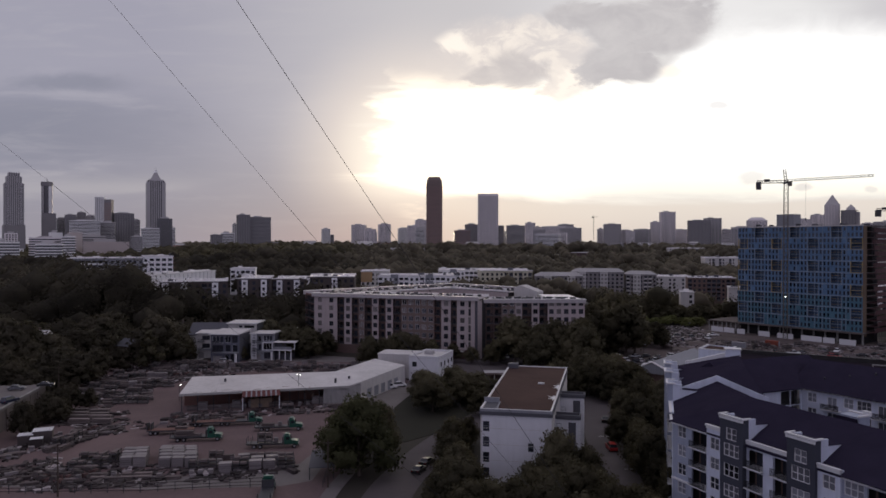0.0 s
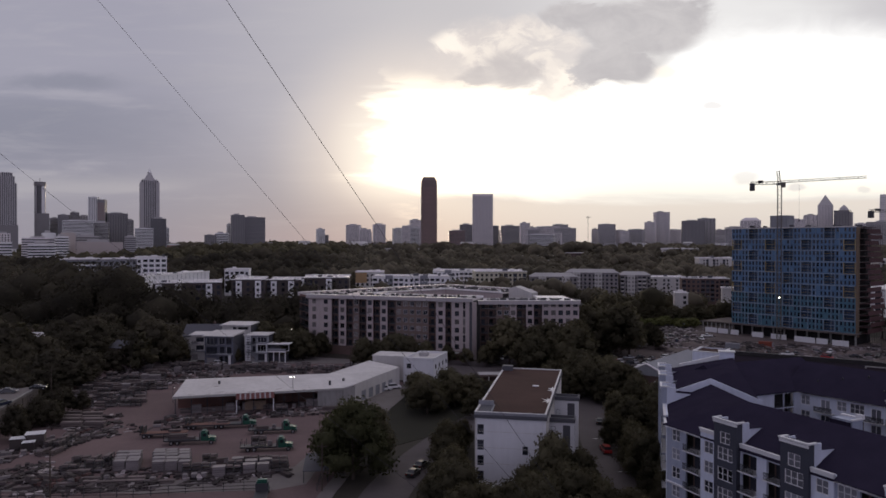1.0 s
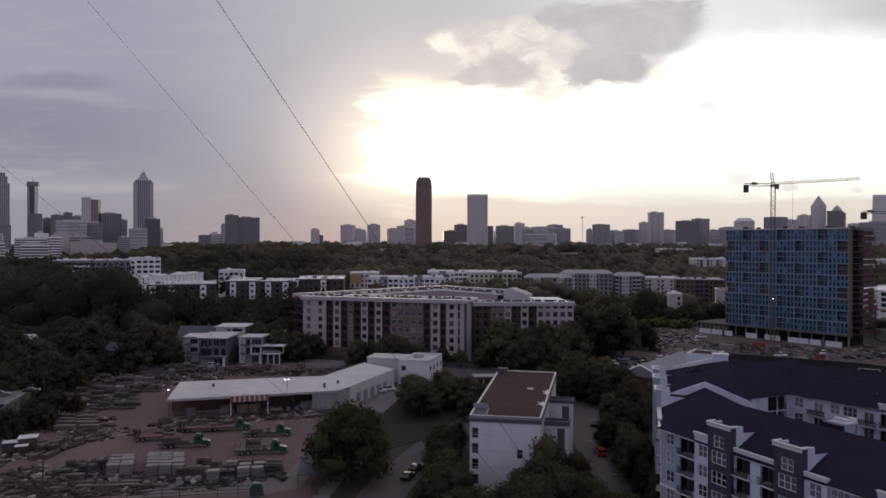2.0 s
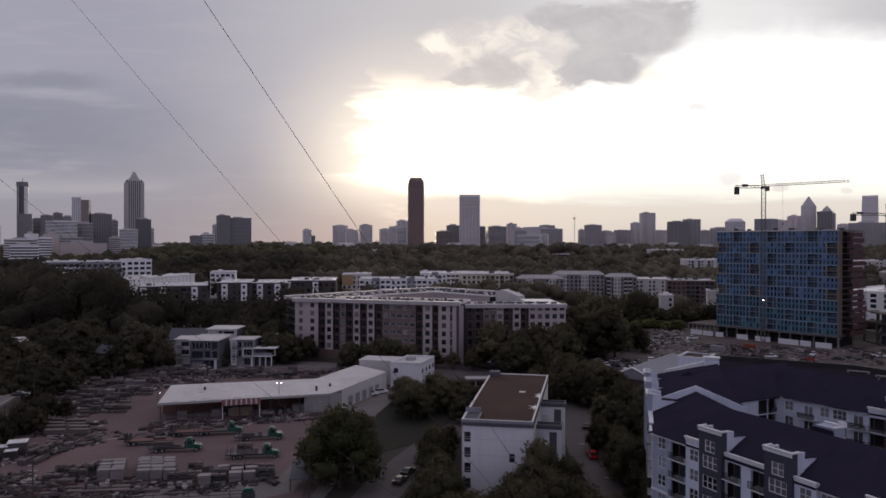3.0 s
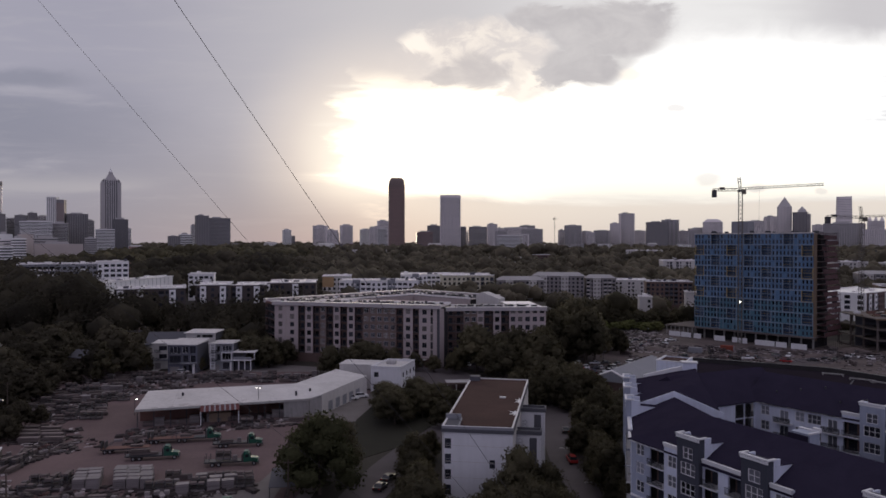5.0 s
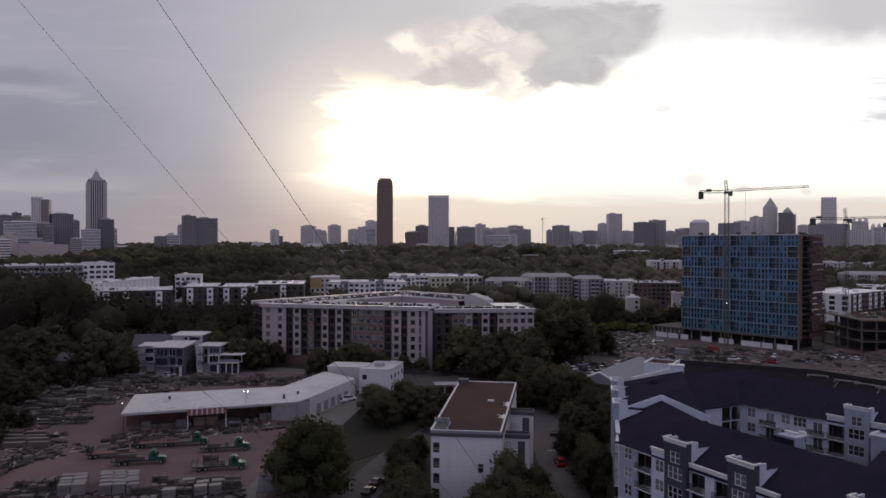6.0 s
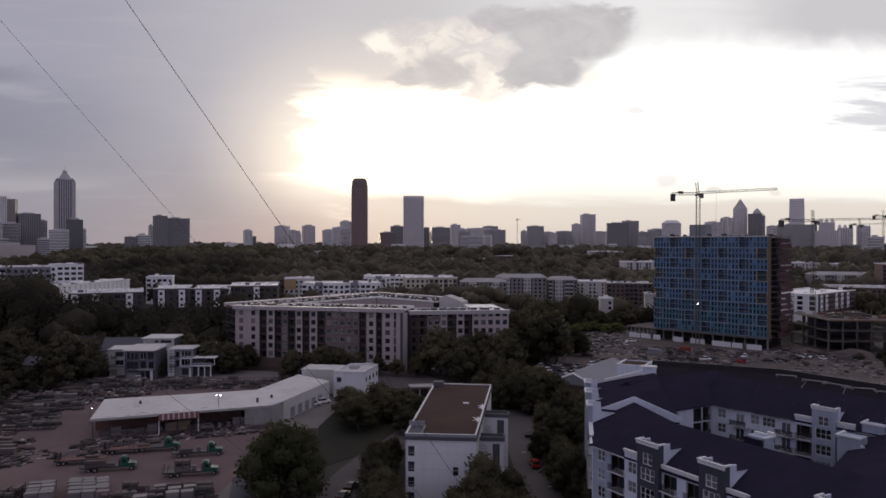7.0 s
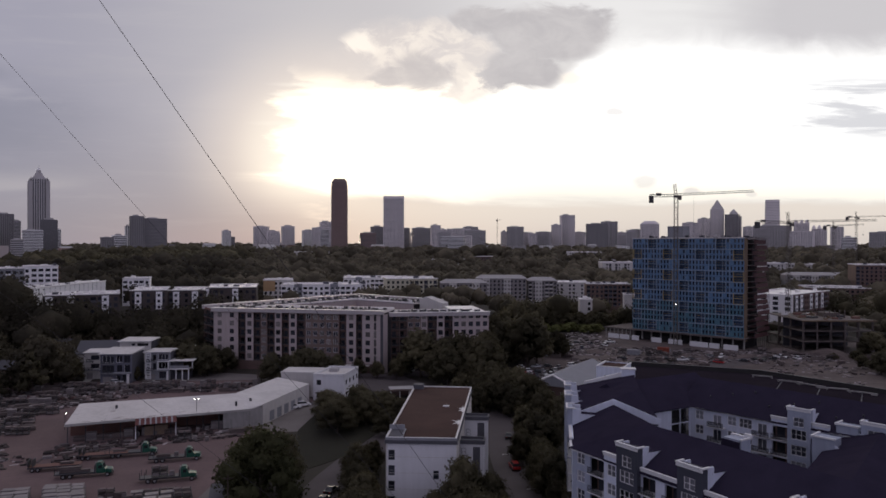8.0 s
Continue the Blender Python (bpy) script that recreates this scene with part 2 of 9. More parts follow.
M_GROUND = mat("soil_and_grass", (0.038, 0.033, 0.026), 0.95, 0.7, 0.6, 0.02)
M_ASPHALT = mat("worn_asphalt", (0.085, 0.073, 0.075), 0.9, 0.4, 1.5, 0.12)
M_YARD = mat("dusty_yard_paving", (0.130, 0.090, 0.090), 0.95, 0.55, 1.2, 0.05)
M_SITE = mat("bare_building_site_earth", (0.105, 0.084, 0.079), 0.95, 0.8, 0.5, 0.08)
M_CONCRETE = mat("grey_concrete", (0.30, 0.29, 0.28), 0.9, 0.3, 1.2, 0.12, stain=0.25)
M_KERB = mat("pale_concrete_kerb", (0.36, 0.35, 0.33), 0.9, 0.3, 2.0, 0.3)
M_PAINT = mat("road_marking_paint", (0.62, 0.62, 0.60), 0.8, 0.4, 4.0, 0.6)
M_LAWN = mat("mown_grass", (0.018, 0.017, 0.010), 0.95, 0.5, 1.2, 0.08)
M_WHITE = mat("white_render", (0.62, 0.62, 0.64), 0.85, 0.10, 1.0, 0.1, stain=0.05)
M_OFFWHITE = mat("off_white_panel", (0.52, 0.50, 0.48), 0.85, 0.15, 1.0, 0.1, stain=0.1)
M_TRIM = mat("white_painted_trim", (0.62, 0.62, 0.63), 0.7, 0.08, 2.0, 0.4)
M_ROOFWHITE = mat("white_membrane_roof", (0.53, 0.51, 0.50), 0.8, 0.42, 0.9, 0.09)
M_ROOFGREY = mat("grey_membrane_roof", (0.33, 0.32, 0.32), 0.9, 0.3, 0.9, 0.08)
M_ROOFBROWN = mat("brown_gravel_roof", (0.060, 0.037, 0.034), 0.95, 0.55, 2.5, 0.10, spec=0.05)
M_SHINGLE = mat("charcoal_shingle", (0.029, 0.025, 0.042), 0.9, 0.35, 5.0, 0.25, bump=0.5, spec=0.0)
M_GREYWALL = mat("grey_render", (0.24, 0.245, 0.265), 0.85, 0.15, 1.0, 0.12, stain=0.12)
M_DARKGREY = mat("charcoal_siding", (0.085, 0.085, 0.098), 0.85, 0.15, 1.0, 0.15)
M_BROWN = mat("brown_brick", (0.130, 0.088, 0.078), 0.9, 0.3, 3.0, 0.15)
M_TAUPE = mat("taupe_panel", (0.165, 0.125, 0.112), 0.85, 0.2, 1.5, 0.12)
M_RUST = mat("rust_red_panel", (0.155, 0.085, 0.070), 0.85, 0.25, 1.5, 0.15)
M_GLASS = glass_mat("window_glass", (0.030, 0.032, 0.040), 0.06, 0.7)
# Near-black: cores and loggia backs get the shade of unlit rooms as colour.
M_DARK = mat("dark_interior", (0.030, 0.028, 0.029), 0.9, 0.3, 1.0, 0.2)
M_RAWCON = mat("raw_brown_concrete", (0.125, 0.105, 0.098), 0.9, 0.35, 1.0, 0.15, stain=0.25)
M_STEEL = mat("dark_painted_steel", (0.060, 0.060, 0.065), 0.5, 0.2, 3.0, 0.4, metal=0.3)
M_RAIL = mat("black_railing", (0.025, 0.025, 0.028), 0.5, 0.1, 3.0, 0.4, metal=0.2)
M_BLUE = mat("blue_sheathing_panel", (0.082, 0.150, 0.245), 0.6, 0.22, 0.6, 0.06, island=0.35, stain=0.15)
M_TEAL = mat("teal_sheathing_panel", (0.072, 0.160, 0.215), 0.6, 0.22, 0.6, 0.06, island=0.35, stain=0.15)
M_BLUEDK = mat("blue_sheathing_strip", (0.050, 0.105, 0.190), 0.65, 0.25, 0.6, 0.08)
M_BARK = mat("bark", (0.070, 0.055, 0.045), 0.95, 0.4, 6.0, 0.5, bump=0.6)
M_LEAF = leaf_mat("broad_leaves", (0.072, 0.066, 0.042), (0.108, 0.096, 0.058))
# Darker leaf copies: weaker glare over the western trees, put into the colour.
M_LEAFDIM = leaf_mat("dark_oak_leaves", (0.038, 0.034, 0.025), (0.064, 0.056, 0.039))
M_LEAFDIMNEAR = leaf_mat("brown_oak_leaves", (0.056, 0.050, 0.036), (0.084, 0.074, 0.051))
M_LIME = leaf_mat("pale_olive_leaves", (0.105, 0.115, 0.045), (0.145, 0.150, 0.060))
M_FRESH = leaf_mat("fresh_green_leaves", (0.058, 0.062, 0.032), (0.084, 0.086, 0.042))
# Paler leaf copy that stands in for haze over the far woods.
M_HAZEWOODS = leaf_mat("haze_paled_woods", (0.112, 0.100, 0.072), (0.160, 0.140, 0.100))
M_WIRE = mat("steel_wire", (0.050, 0.047, 0.050), 0.8, 0.1, 2.0, 0.5, metal=0.0)


# ---------------------------------------------------------------- mesh helpers
class MB:
    """Collects boxes, prisms and tubes into one mesh."""

    def __init__(self):
        self.v, self.f, self.smooth = [], [], False

    def add(self, verts, faces, m=None):
        o = len(self.v)
        self.v += [tuple(m @ Vector(p)) for p in verts] if m else [tuple(p) for p in verts]
        self.f += [tuple(i + o for i in f) for f in faces]
        return self

    def box(self, x0, x1, y0, y1, z0, z1, m=None):
        return self.add([(x0, y0, z0), (x1, y0, z0), (x1, y1, z0), (x0, y1, z0), (x0, y0, z1), (x1, y0, z1), (x1, y1, z1), (x0, y1, z1)],
                        [(0, 3, 2, 1), (4, 5, 6, 7), (0, 1, 5, 4), (1, 2, 6, 5), (2, 3, 7, 6), (3, 0, 4, 7)], m)

    def prism(self, poly, z0, z1, top=None, m=None):
        """Extrude a polygon (counter-clockwise), its top scaled about its centre by top."""
        n = len(poly)
        cx, cy = sum(p[0] for p in poly) / n, sum(p[1] for p in poly) / n
        k = 1.0 if top is None else top
        vs = [(x, y, z0) for x, y in poly] + [(cx + (x - cx) * k, cy + (y - cy) * k, z1) for x, y in poly]
        fs = [tuple(range(n - 1, -1, -1)), tuple(range(n, 2 * n))] + [(i, (i + 1) % n, n + (i + 1) % n, n + i) for i in range(n)]
        return self.add(vs, fs, m)

    def ring(self, cx, cy, r, z0, z1, n=16, top=None, m=None):
        return self.prism([(cx + r * math.cos(2 * math.pi * i / n), cy + r * math.sin(2 * math.pi * i / n)) for i in range(n)], z0, z1, top, m)

    def tube(self, a, b, r0, r1=None, n=6):
        a, b = Vector(a), Vector(b)
        r1 = r0 if r1 is None else r1
        q = (b - a).to_track_quat("Z", "Y").to_matrix()
        vs = []
        for p, r in ((a, r0), (b, r1)):
            vs += [tuple(p + q @ Vector((r * math.cos(2 * math.pi * i / n), r * math.sin(2 * math.pi * i / n), 0))) for i in range(n)]
        fs = [(i, (i + 1) % n, n + (i + 1) % n, n + i) for i in range(n)] + [tuple(range(n - 1, -1, -1)), tuple(range(n, 2 * n))]
        return self.add(vs, fs)

    def bar(self, a, b, w):
        """A square bar between two points."""
        return self.tube(a, b, w * 0.7071, None, 4)

    def mesh(self, name, material):
        me = bpy.data.meshes.new(name)
        me.from_pydata(self.v, [], self.f)
        me.materials.append(material)
        if self.smooth:
            me.shade_smooth()
        me.update()
        return me


def part(name, mb, material, parent, label="", m=None):
    """Links a mesh as one object under a thing or part."""
    ob = new(name, mb.mesh(name, material) if isinstance(mb, MB) else mb)
    if parent:
        ob.parent = parent
    if m is not None:
        ob.matrix_basis = m
    return tagged(ob, label)


def thing(name, label, category, x=0.0, y=0.0, z=0.0, yaw=0.0, group="", kind=""):
    ob = new(name)
    ob.empty_display_size = 1.0
    ob.matrix_basis = pose(x, y, z, 0, 0, yaw)
    return tagged(ob, label, category, group, kind)


def solid(name, mb, material, label, category, x=0.0, y=0.0, z=0.0, yaw=0.0, group="", kind=""):
    """A thing that is one mesh."""
    ob = new(name, mb.mesh(name, material) if isinstance(mb, MB) else mb)
    ob.matrix_basis = pose(x, y, z, 0, 0, yaw)
    return tagged(ob, label, category, group, kind)


def smooth01(a, b, x):
    t = min(1.0, max(0.0, (x - a) / (b - a)))
    return t * t * (3 - 2 * t)


def ground_z(x, y):
    """The land: flat near by, rising gently to wooded ridges far off, lower towards the west."""
    d = math.hypot(x, y)
    rise = 11.0 * smooth01(380, 500, d) * (1.0 - smooth01(40, 130, x)) * (1.0 - smooth01(600, 1300, d))
    low = 1.0 - 0.5 * smooth01(0.30, 0.52, -x / max(y, 1.0))
    return low * (smooth01(430, 1400, d) * 27.0 + smooth01(2500, 4600, d) * 14.0) + smooth01(450, 900, d) * 3.0 * noise.noise((x * 0.004, y * 0.004, 0.3)) + rise


# ---------------------------------------------------------------- ground, roads and yards
M_PATH = mat("worn_concrete_path", (0.15, 0.135, 0.13), 0.9, 0.35, 1.5, 0.2)
def sheet(name, poly, z, material, label, category, thick=0.3):
    """A flat paved or planted area with a real edge."""
    ob = solid(name, MB().prism(poly, z - thick, z), material, label, category, kind="structure")
    return ob


def ribbon(name, pts, width, z, material, label, category, thick=0.3):
    """A road along a line of points."""
    mb = MB()
    rows = []
    for i, p in enumerate(pts):
        a, b = Vector(pts[max(0, i - 1)]), Vector(pts[min(len(pts) - 1, i + 1)])
        d = (b - a).normalized()
        side = Vector((-d.y, d.x)) * width / 2
        rows.append((Vector(p) + side, Vector(p) - side))
    vs = [(p.x, p.y, zz) for pair in rows for p in pair for zz in (z, z - thick)]
    fs = []
    for i in range(len(rows) - 1):
        a, b = i * 4, i * 4 + 4
        fs += [(a, a + 2, b + 2, b), (a, b, b + 1, a + 1), (a + 2, a + 3, b + 3, b + 2)]
    mb.add(vs, fs)
    return solid(name, mb, material, label, category, kind="structure")


def curve_points(pts, n=8):
    """A smooth line through the points."""
    out = []
    for i in range(len(pts) - 1):
        p0, p1, p2, p3 = (Vector(pts[max(0, min(len(pts) - 1, i + k))]) for k in (-1, 0, 1, 2))
        for j in range(n):
            t = j / n
            out.append(0.5 * (2 * p1 + (p2 - p0) * t + (2 * p0 - 5 * p1 + 4 * p2 - p3) * t * t + (3 * p1 - p0 - 3 * p2 + p3) * t ** 3))
    return [tuple(p) for p in out] + [tuple(pts[-1])]


def make_ground():
    xs = np.concatenate([np.linspace(-4900, -500, 45), np.linspace(-480, 480, 49), np.linspace(500, 4900, 45)])
    ys = np.concatenate([np.linspace(-1500, 0, 10), np.linspace(30, 700, 36), np.linspace(740, 4950, 60)])
    vs = [(x, y, ground_z(x, y)) for y in ys for x in xs]
    n = len(xs)
    fs = [(j * n + i, j * n + i + 1, (j + 1) * n + i + 1, (j + 1) * n + i) for j in range(len(ys) - 1) for i in range(n - 1)]
    solid("ground", MB().add(vs, fs), M_GROUND, "dark grassy earth rolling away to wooded ridges", "ground", kind="structure")


make_ground()
sheet("yard_paving", [(-150, 112), (-24, 112), (-26, 150), (-30, 200), (-18, 205), (-18, 245), (-48, 285), (-150, 285)], 0.06, M_YARD, "dusty pinkish paving of the builders' yard", "paving")
ribbon("road", curve_points([(-15, 60), (-15.5, 110), (-14, 135), (-9.5, 155), (-4, 172), (4, 192), (20, 215), (34, 232)]), 9.5, 0.06, M_ASPHALT, "worn grey asphalt lane curving past the trees", "road")
ribbon("road_2", curve_points([(-230, 300), (-120, 303), (-70, 318), (-52, 322), (-10, 300), (40, 287), (95, 283), (140, 292), (210, 322), (300, 330)]), 12, 0.08, M_ASPHALT, "grey asphalt street behind the yards", "road")
ribbon("road_3", curve_points([(-52, 322), (-60, 345), (-74, 368)]), 10, 0.10, M_ASPHALT, "grey asphalt side street by the apartment block", "road")
ribbon("pavement", curve_points([(-24, 95), (-25.5, 130), (-24, 150), (-26, 172)]), 3.0, 0.12, M_PATH, "worn concrete path beside the yard fence", "pavement")
sheet("alley", [(27, 120), (34, 120), (37, 150), (43, 185), (52, 215), (56, 270), (46, 275), (40, 225), (33, 205), (30, 170)], 0.06, M_ASPHALT, "dark asphalt parking alley between the buildings", "road")
sheet("driveway", [(-33, 203.5), (-20, 203.5), (-12, 240), (-18.5, 242.5), (-24, 230), (-31, 212)], 0.075, M_PATH, "worn concrete drive beside the long shed", "paving")
sheet("yard_lane", [(-108, 135.2), (-62, 135.0), (-60.5, 138.6), (-108, 138.8)], 0.072, M_PATH, "pale concrete lane along the yard fence", "paving")
sheet("apron", [(-62, 134.5), (-36, 137.5), (-30.5, 141), (-29.5, 168), (-32.5, 172), (-35.5, 152), (-60, 141.5)], 0.075, M_PATH, "pale concrete apron at the front of the yard", "paving")
sheet("lawn", [(-18, 165), (-6, 178), (2, 198), (12, 215), (8, 240), (-14, 238), (-20, 205)], 0.10, M_LAWN, "mown green lawn beside the lane", "lawn")
sheet("site_ground", [(60, 290), (100, 264), (140, 228), (168, 205), (212, 222), (300, 330), (300, 370), (215, 372), (190, 420), (112, 428), (84, 360)], 0.05, M_SITE, "bare brown earth of the building site", "ground")

sheet("parking_court", [(-70, 283), (-40, 283), (-41, 293), (-66, 302), (-72, 299)], 0.07, M_PATH, "worn concrete parking court below the apartment block", "paving")
sheet("forecourt", [(-8, 262), (16, 252), (22, 268), (12, 290), (-6, 294)], 0.07, M_ASPHALT, "worn grey asphalt forecourt by the street", "paving")

# ---------------------------------------------------------------- skyline
# T_GREY, T_DARK and chiefly T_HAZE are lightened to imitate distance haze.
T_GREY = mat("tower_grey_stone", (0.43, 0.41, 0.405), 0.7, 0.15, 0.05, 0.01)
T_DARK = mat("tower_dark_cladding", (0.235, 0.222, 0.222), 0.5, 0.2, 0.05, 0.01)
T_BLACK = mat("tower_black_glass", (0.13, 0.125, 0.13), 0.35, 0.2, 0.05, 0.01)
T_PALE = mat("tower_pale_concrete", (0.80, 0.79, 0.77), 0.8, 0.15, 0.05, 0.01)
T_TAN = mat("tower_tan_stone", (0.48, 0.42, 0.39), 0.8, 0.15, 0.05, 0.01)
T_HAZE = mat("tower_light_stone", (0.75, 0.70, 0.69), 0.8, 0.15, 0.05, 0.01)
T_BROWN = mat("tower_brown_stone", (0.30, 0.20, 0.18), 0.8, 0.15, 0.05, 0.01)
T_UMBER = mat("tower_umber_concrete", (0.20, 0.155, 0.14), 0.8, 0.15, 0.05, 0.01)
T_GLASS = glass_mat("tower_glass", (0.13, 0.128, 0.13), 0.15, 0.3)


def facing(x, y):
    """The yaw that turns a front towards the near side of the city."""
    return -math.degrees(math.atan2(x, y))


def skin(mb, w, d, z0, z1, style, floor_h=4.0, bay=4.5):
    """Piers and bands that stand proud of a glazed shaft, on its front and sides."""
    nf, nb, ns = max(2, int((z1 - z0) / floor_h)), max(2, int(w / bay)), max(2, int(d / bay))
    hx, hy = w / 2, d / 2
    if style in ("bands", "grid"):
        for i in range(nf + 1):
            z = z0 + (z1 - z0) * i / nf
            mb.box(-hx - 0.6, hx + 0.6, -hy - 0.6, hy + 0.6, z - floor_h * (0.30 if style == "bands" else 0.22), z + floor_h * (0.12 if i < nf else 0.3))
    if style in ("fins", "grid"):
        k = 0.28 if style == "fins" else 0.2
        for i in range(nb + 1):
            x = -hx + w * i / nb
            mb.box(x - bay * k, x + bay * k, -hy - 0.8, -hy + 0.1, z0, z1)
        for i in range(ns + 1):
            y = -hy + d * i / ns
            for s in (-1, 1):
                mb.box(s * hx - (0.1 if s > 0 else 0.8), s * hx + (0.8 if s > 0 else 0.1), y - bay * k, y + bay * k, z0, z1)


def office_block(x, y, w, d, top, style, material, turn=None):
    """A far office or apartment block: glazed shaft, facade frame, parapet and plant room."""
    yaw = facing(x, y) + (random.uniform(-14, 14) if turn is None else turn)
    z = ground_z(x, y) - 2
    h = top - z
    words = {"plain": "plain", "bands": "horizontally banded", "fins": "vertically ribbed", "grid": "gridded"}[style]
    tone = material.name.replace("tower_", "").replace("_", " ")
    ob = thing("office_block", f"{words} {tone} office block in the hazy distance", "office block", x, y, z, yaw, group="distant skyline blocks")
    shaft = part("wall", MB().box(-w / 2, w / 2, -d / 2, d / 2, 0, h), T_GLASS if style != "plain" else material, ob)
    if style == "plain":
        mb = MB()
        for i in range(1, int(h / 8)):
            mb.box(-w / 2 - 0.25, w / 2 + 0.25, -d / 2 - 0.25, d / 2 + 0.25, i * 8, i * 8 + 1.0)
        part("ledges", mb, T_GREY if material is T_DARK else material, ob)
    else:
        mb = MB()
        skin(mb, w, d, 0, h, style)
        part("facade_frame", mb, material, ob)
    part("plant_room", MB().box(-w * 0.28, w * random.uniform(0.05, 0.3), -d * 0.25, d * 0.3, h, h + random.uniform(2.5, 6)), T_GREY, ob)
    return ob


office_block(-1254, 2163, 28, 20, 126, "bands", T_GREY)
office_block(-1207, 2132, 31, 22, 135, "bands", T_DARK)
office_block(-1196, 2172, 22, 18, 144, "grid", T_DARK)
office_block(-1102, 2019, 78, 54, 113, "bands", T_PALE)
office_block(-1229, 2291, 37, 26, 138, "fins", T_GREY)
office_block(-1072, 2091, 43, 30, 110, "bands", T_GREY)
office_block(-1064, 2173, 56, 39, 142, "fins", T_DARK)
office_block(-1043, 2217, 20, 18, 122, "bands", T_GREY)
office_block(-882, 1961, 47, 33, 90, "bands", T_PALE)
office_block(-888, 2068, 41, 28, 121, "grid", T_BLACK)
office_block(-903, 2170, 10, 18, 96, "bands", T_PALE)
office_block(-634, 1791, 26, 18, 70, "grid", T_DARK)
office_block(-625, 1847, 31, 22, 75, "bands", T_PALE)
office_block(-714, 2186, 15, 18, 109, "fins", T_PALE)
office_block(-661, 2098, 34, 24, 135, "fins", T_DARK)
office_block(-625, 2141, 62, 43, 128, "bands", T_DARK)
office_block(-689, 1030, 44, 30, 49, "bands", T_PALE, 4)
office_block(-810, 1238, 18, 24, 65, "grid", T_HAZE, 3)
office_block(-729, 1218, 60, 40, 57, "bands", T_HAZE, 2)
office_block(-641, 1072, 36, 24, 46, "bands", T_PALE, -3)
office_block(-791, 1344, 22, 24, 69, "plain", T_PALE, 6)
office_block(-658, 1155, 15, 24, 59, "bands", T_PALE, 14)
office_block(-679, 1212, 20, 26, 67, "plain", T_TAN, 8)
office_block(-677, 1270, 37, 30, 61, "bands", T_GREY, 4)
office_block(-612, 1191, 71, 30, 51, "plain", T_TAN, 0)
office_block(-680, 1448, 21, 22, 62, "bands", T_GREY, 0)
office_block(-543, 2849, 32, 22, 85, "fins", T_DARK)
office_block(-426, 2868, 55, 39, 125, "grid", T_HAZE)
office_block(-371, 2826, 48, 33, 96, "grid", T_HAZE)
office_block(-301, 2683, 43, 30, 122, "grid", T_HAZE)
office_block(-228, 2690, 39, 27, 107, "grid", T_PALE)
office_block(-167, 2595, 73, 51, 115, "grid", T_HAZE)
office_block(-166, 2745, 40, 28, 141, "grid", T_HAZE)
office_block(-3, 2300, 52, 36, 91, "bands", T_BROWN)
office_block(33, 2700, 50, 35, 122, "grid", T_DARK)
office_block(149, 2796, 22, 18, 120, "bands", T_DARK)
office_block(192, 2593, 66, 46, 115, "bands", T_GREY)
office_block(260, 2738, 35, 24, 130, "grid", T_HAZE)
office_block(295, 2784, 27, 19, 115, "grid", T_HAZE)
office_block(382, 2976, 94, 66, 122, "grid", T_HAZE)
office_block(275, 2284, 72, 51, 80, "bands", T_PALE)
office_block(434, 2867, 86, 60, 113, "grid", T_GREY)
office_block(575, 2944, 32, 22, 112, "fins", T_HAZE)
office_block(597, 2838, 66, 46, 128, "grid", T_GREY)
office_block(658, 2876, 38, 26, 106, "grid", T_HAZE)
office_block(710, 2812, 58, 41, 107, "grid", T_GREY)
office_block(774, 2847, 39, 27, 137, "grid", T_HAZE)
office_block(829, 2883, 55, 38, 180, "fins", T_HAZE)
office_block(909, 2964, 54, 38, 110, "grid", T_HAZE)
office_block(818, 2468, 72, 50, 131, "fins", T_DARK)
office_block(893, 2548, 59, 41, 142, "fins", T_GREY)
office_block(971, 2626, 35, 24, 103, "bands", T_HAZE)
office_block(932, 2427, 32, 22, 102, "grid", T_GREY)
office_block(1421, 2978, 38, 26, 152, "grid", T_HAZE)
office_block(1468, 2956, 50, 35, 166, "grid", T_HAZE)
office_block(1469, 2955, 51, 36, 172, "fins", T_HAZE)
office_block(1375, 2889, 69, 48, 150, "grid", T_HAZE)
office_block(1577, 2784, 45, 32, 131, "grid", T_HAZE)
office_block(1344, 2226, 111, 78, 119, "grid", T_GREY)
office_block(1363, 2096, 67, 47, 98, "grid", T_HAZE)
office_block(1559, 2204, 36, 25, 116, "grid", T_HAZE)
office_block(1353, 1860, 36, 25, 76, "bands", T_PALE)
office_block(1673, 2119, 93, 65, 97, "grid", T_GREY)
office_block(1092, 2794, 67, 47, 116, "grid", T_GREY)
office_block(445, 3068, 62, 44, 133, "grid", T_GREY)


random.seed(64)
for k in range(16):
    u = -0.22 + 0.80 * (k + random.uniform(0.1, 0.9)) / 16
    y = random.uniform(2300, 2900)
    w = random.uniform(18, 42)
    office_block(u * y, y, w, w * 0.7, random.uniform(84, 106), random.choice(("grid", "bands", "fins")), random.choice((T_HAZE, T_PALE, T_GREY, T_TAN)))


def landmark(label, x, y, yaw=0.0):
    z = ground_z(x, y) - 2
    return thing("tower", label, "skyscraper", x, y, z, facing(x, y) + yaw, group="distant landmark towers"), z


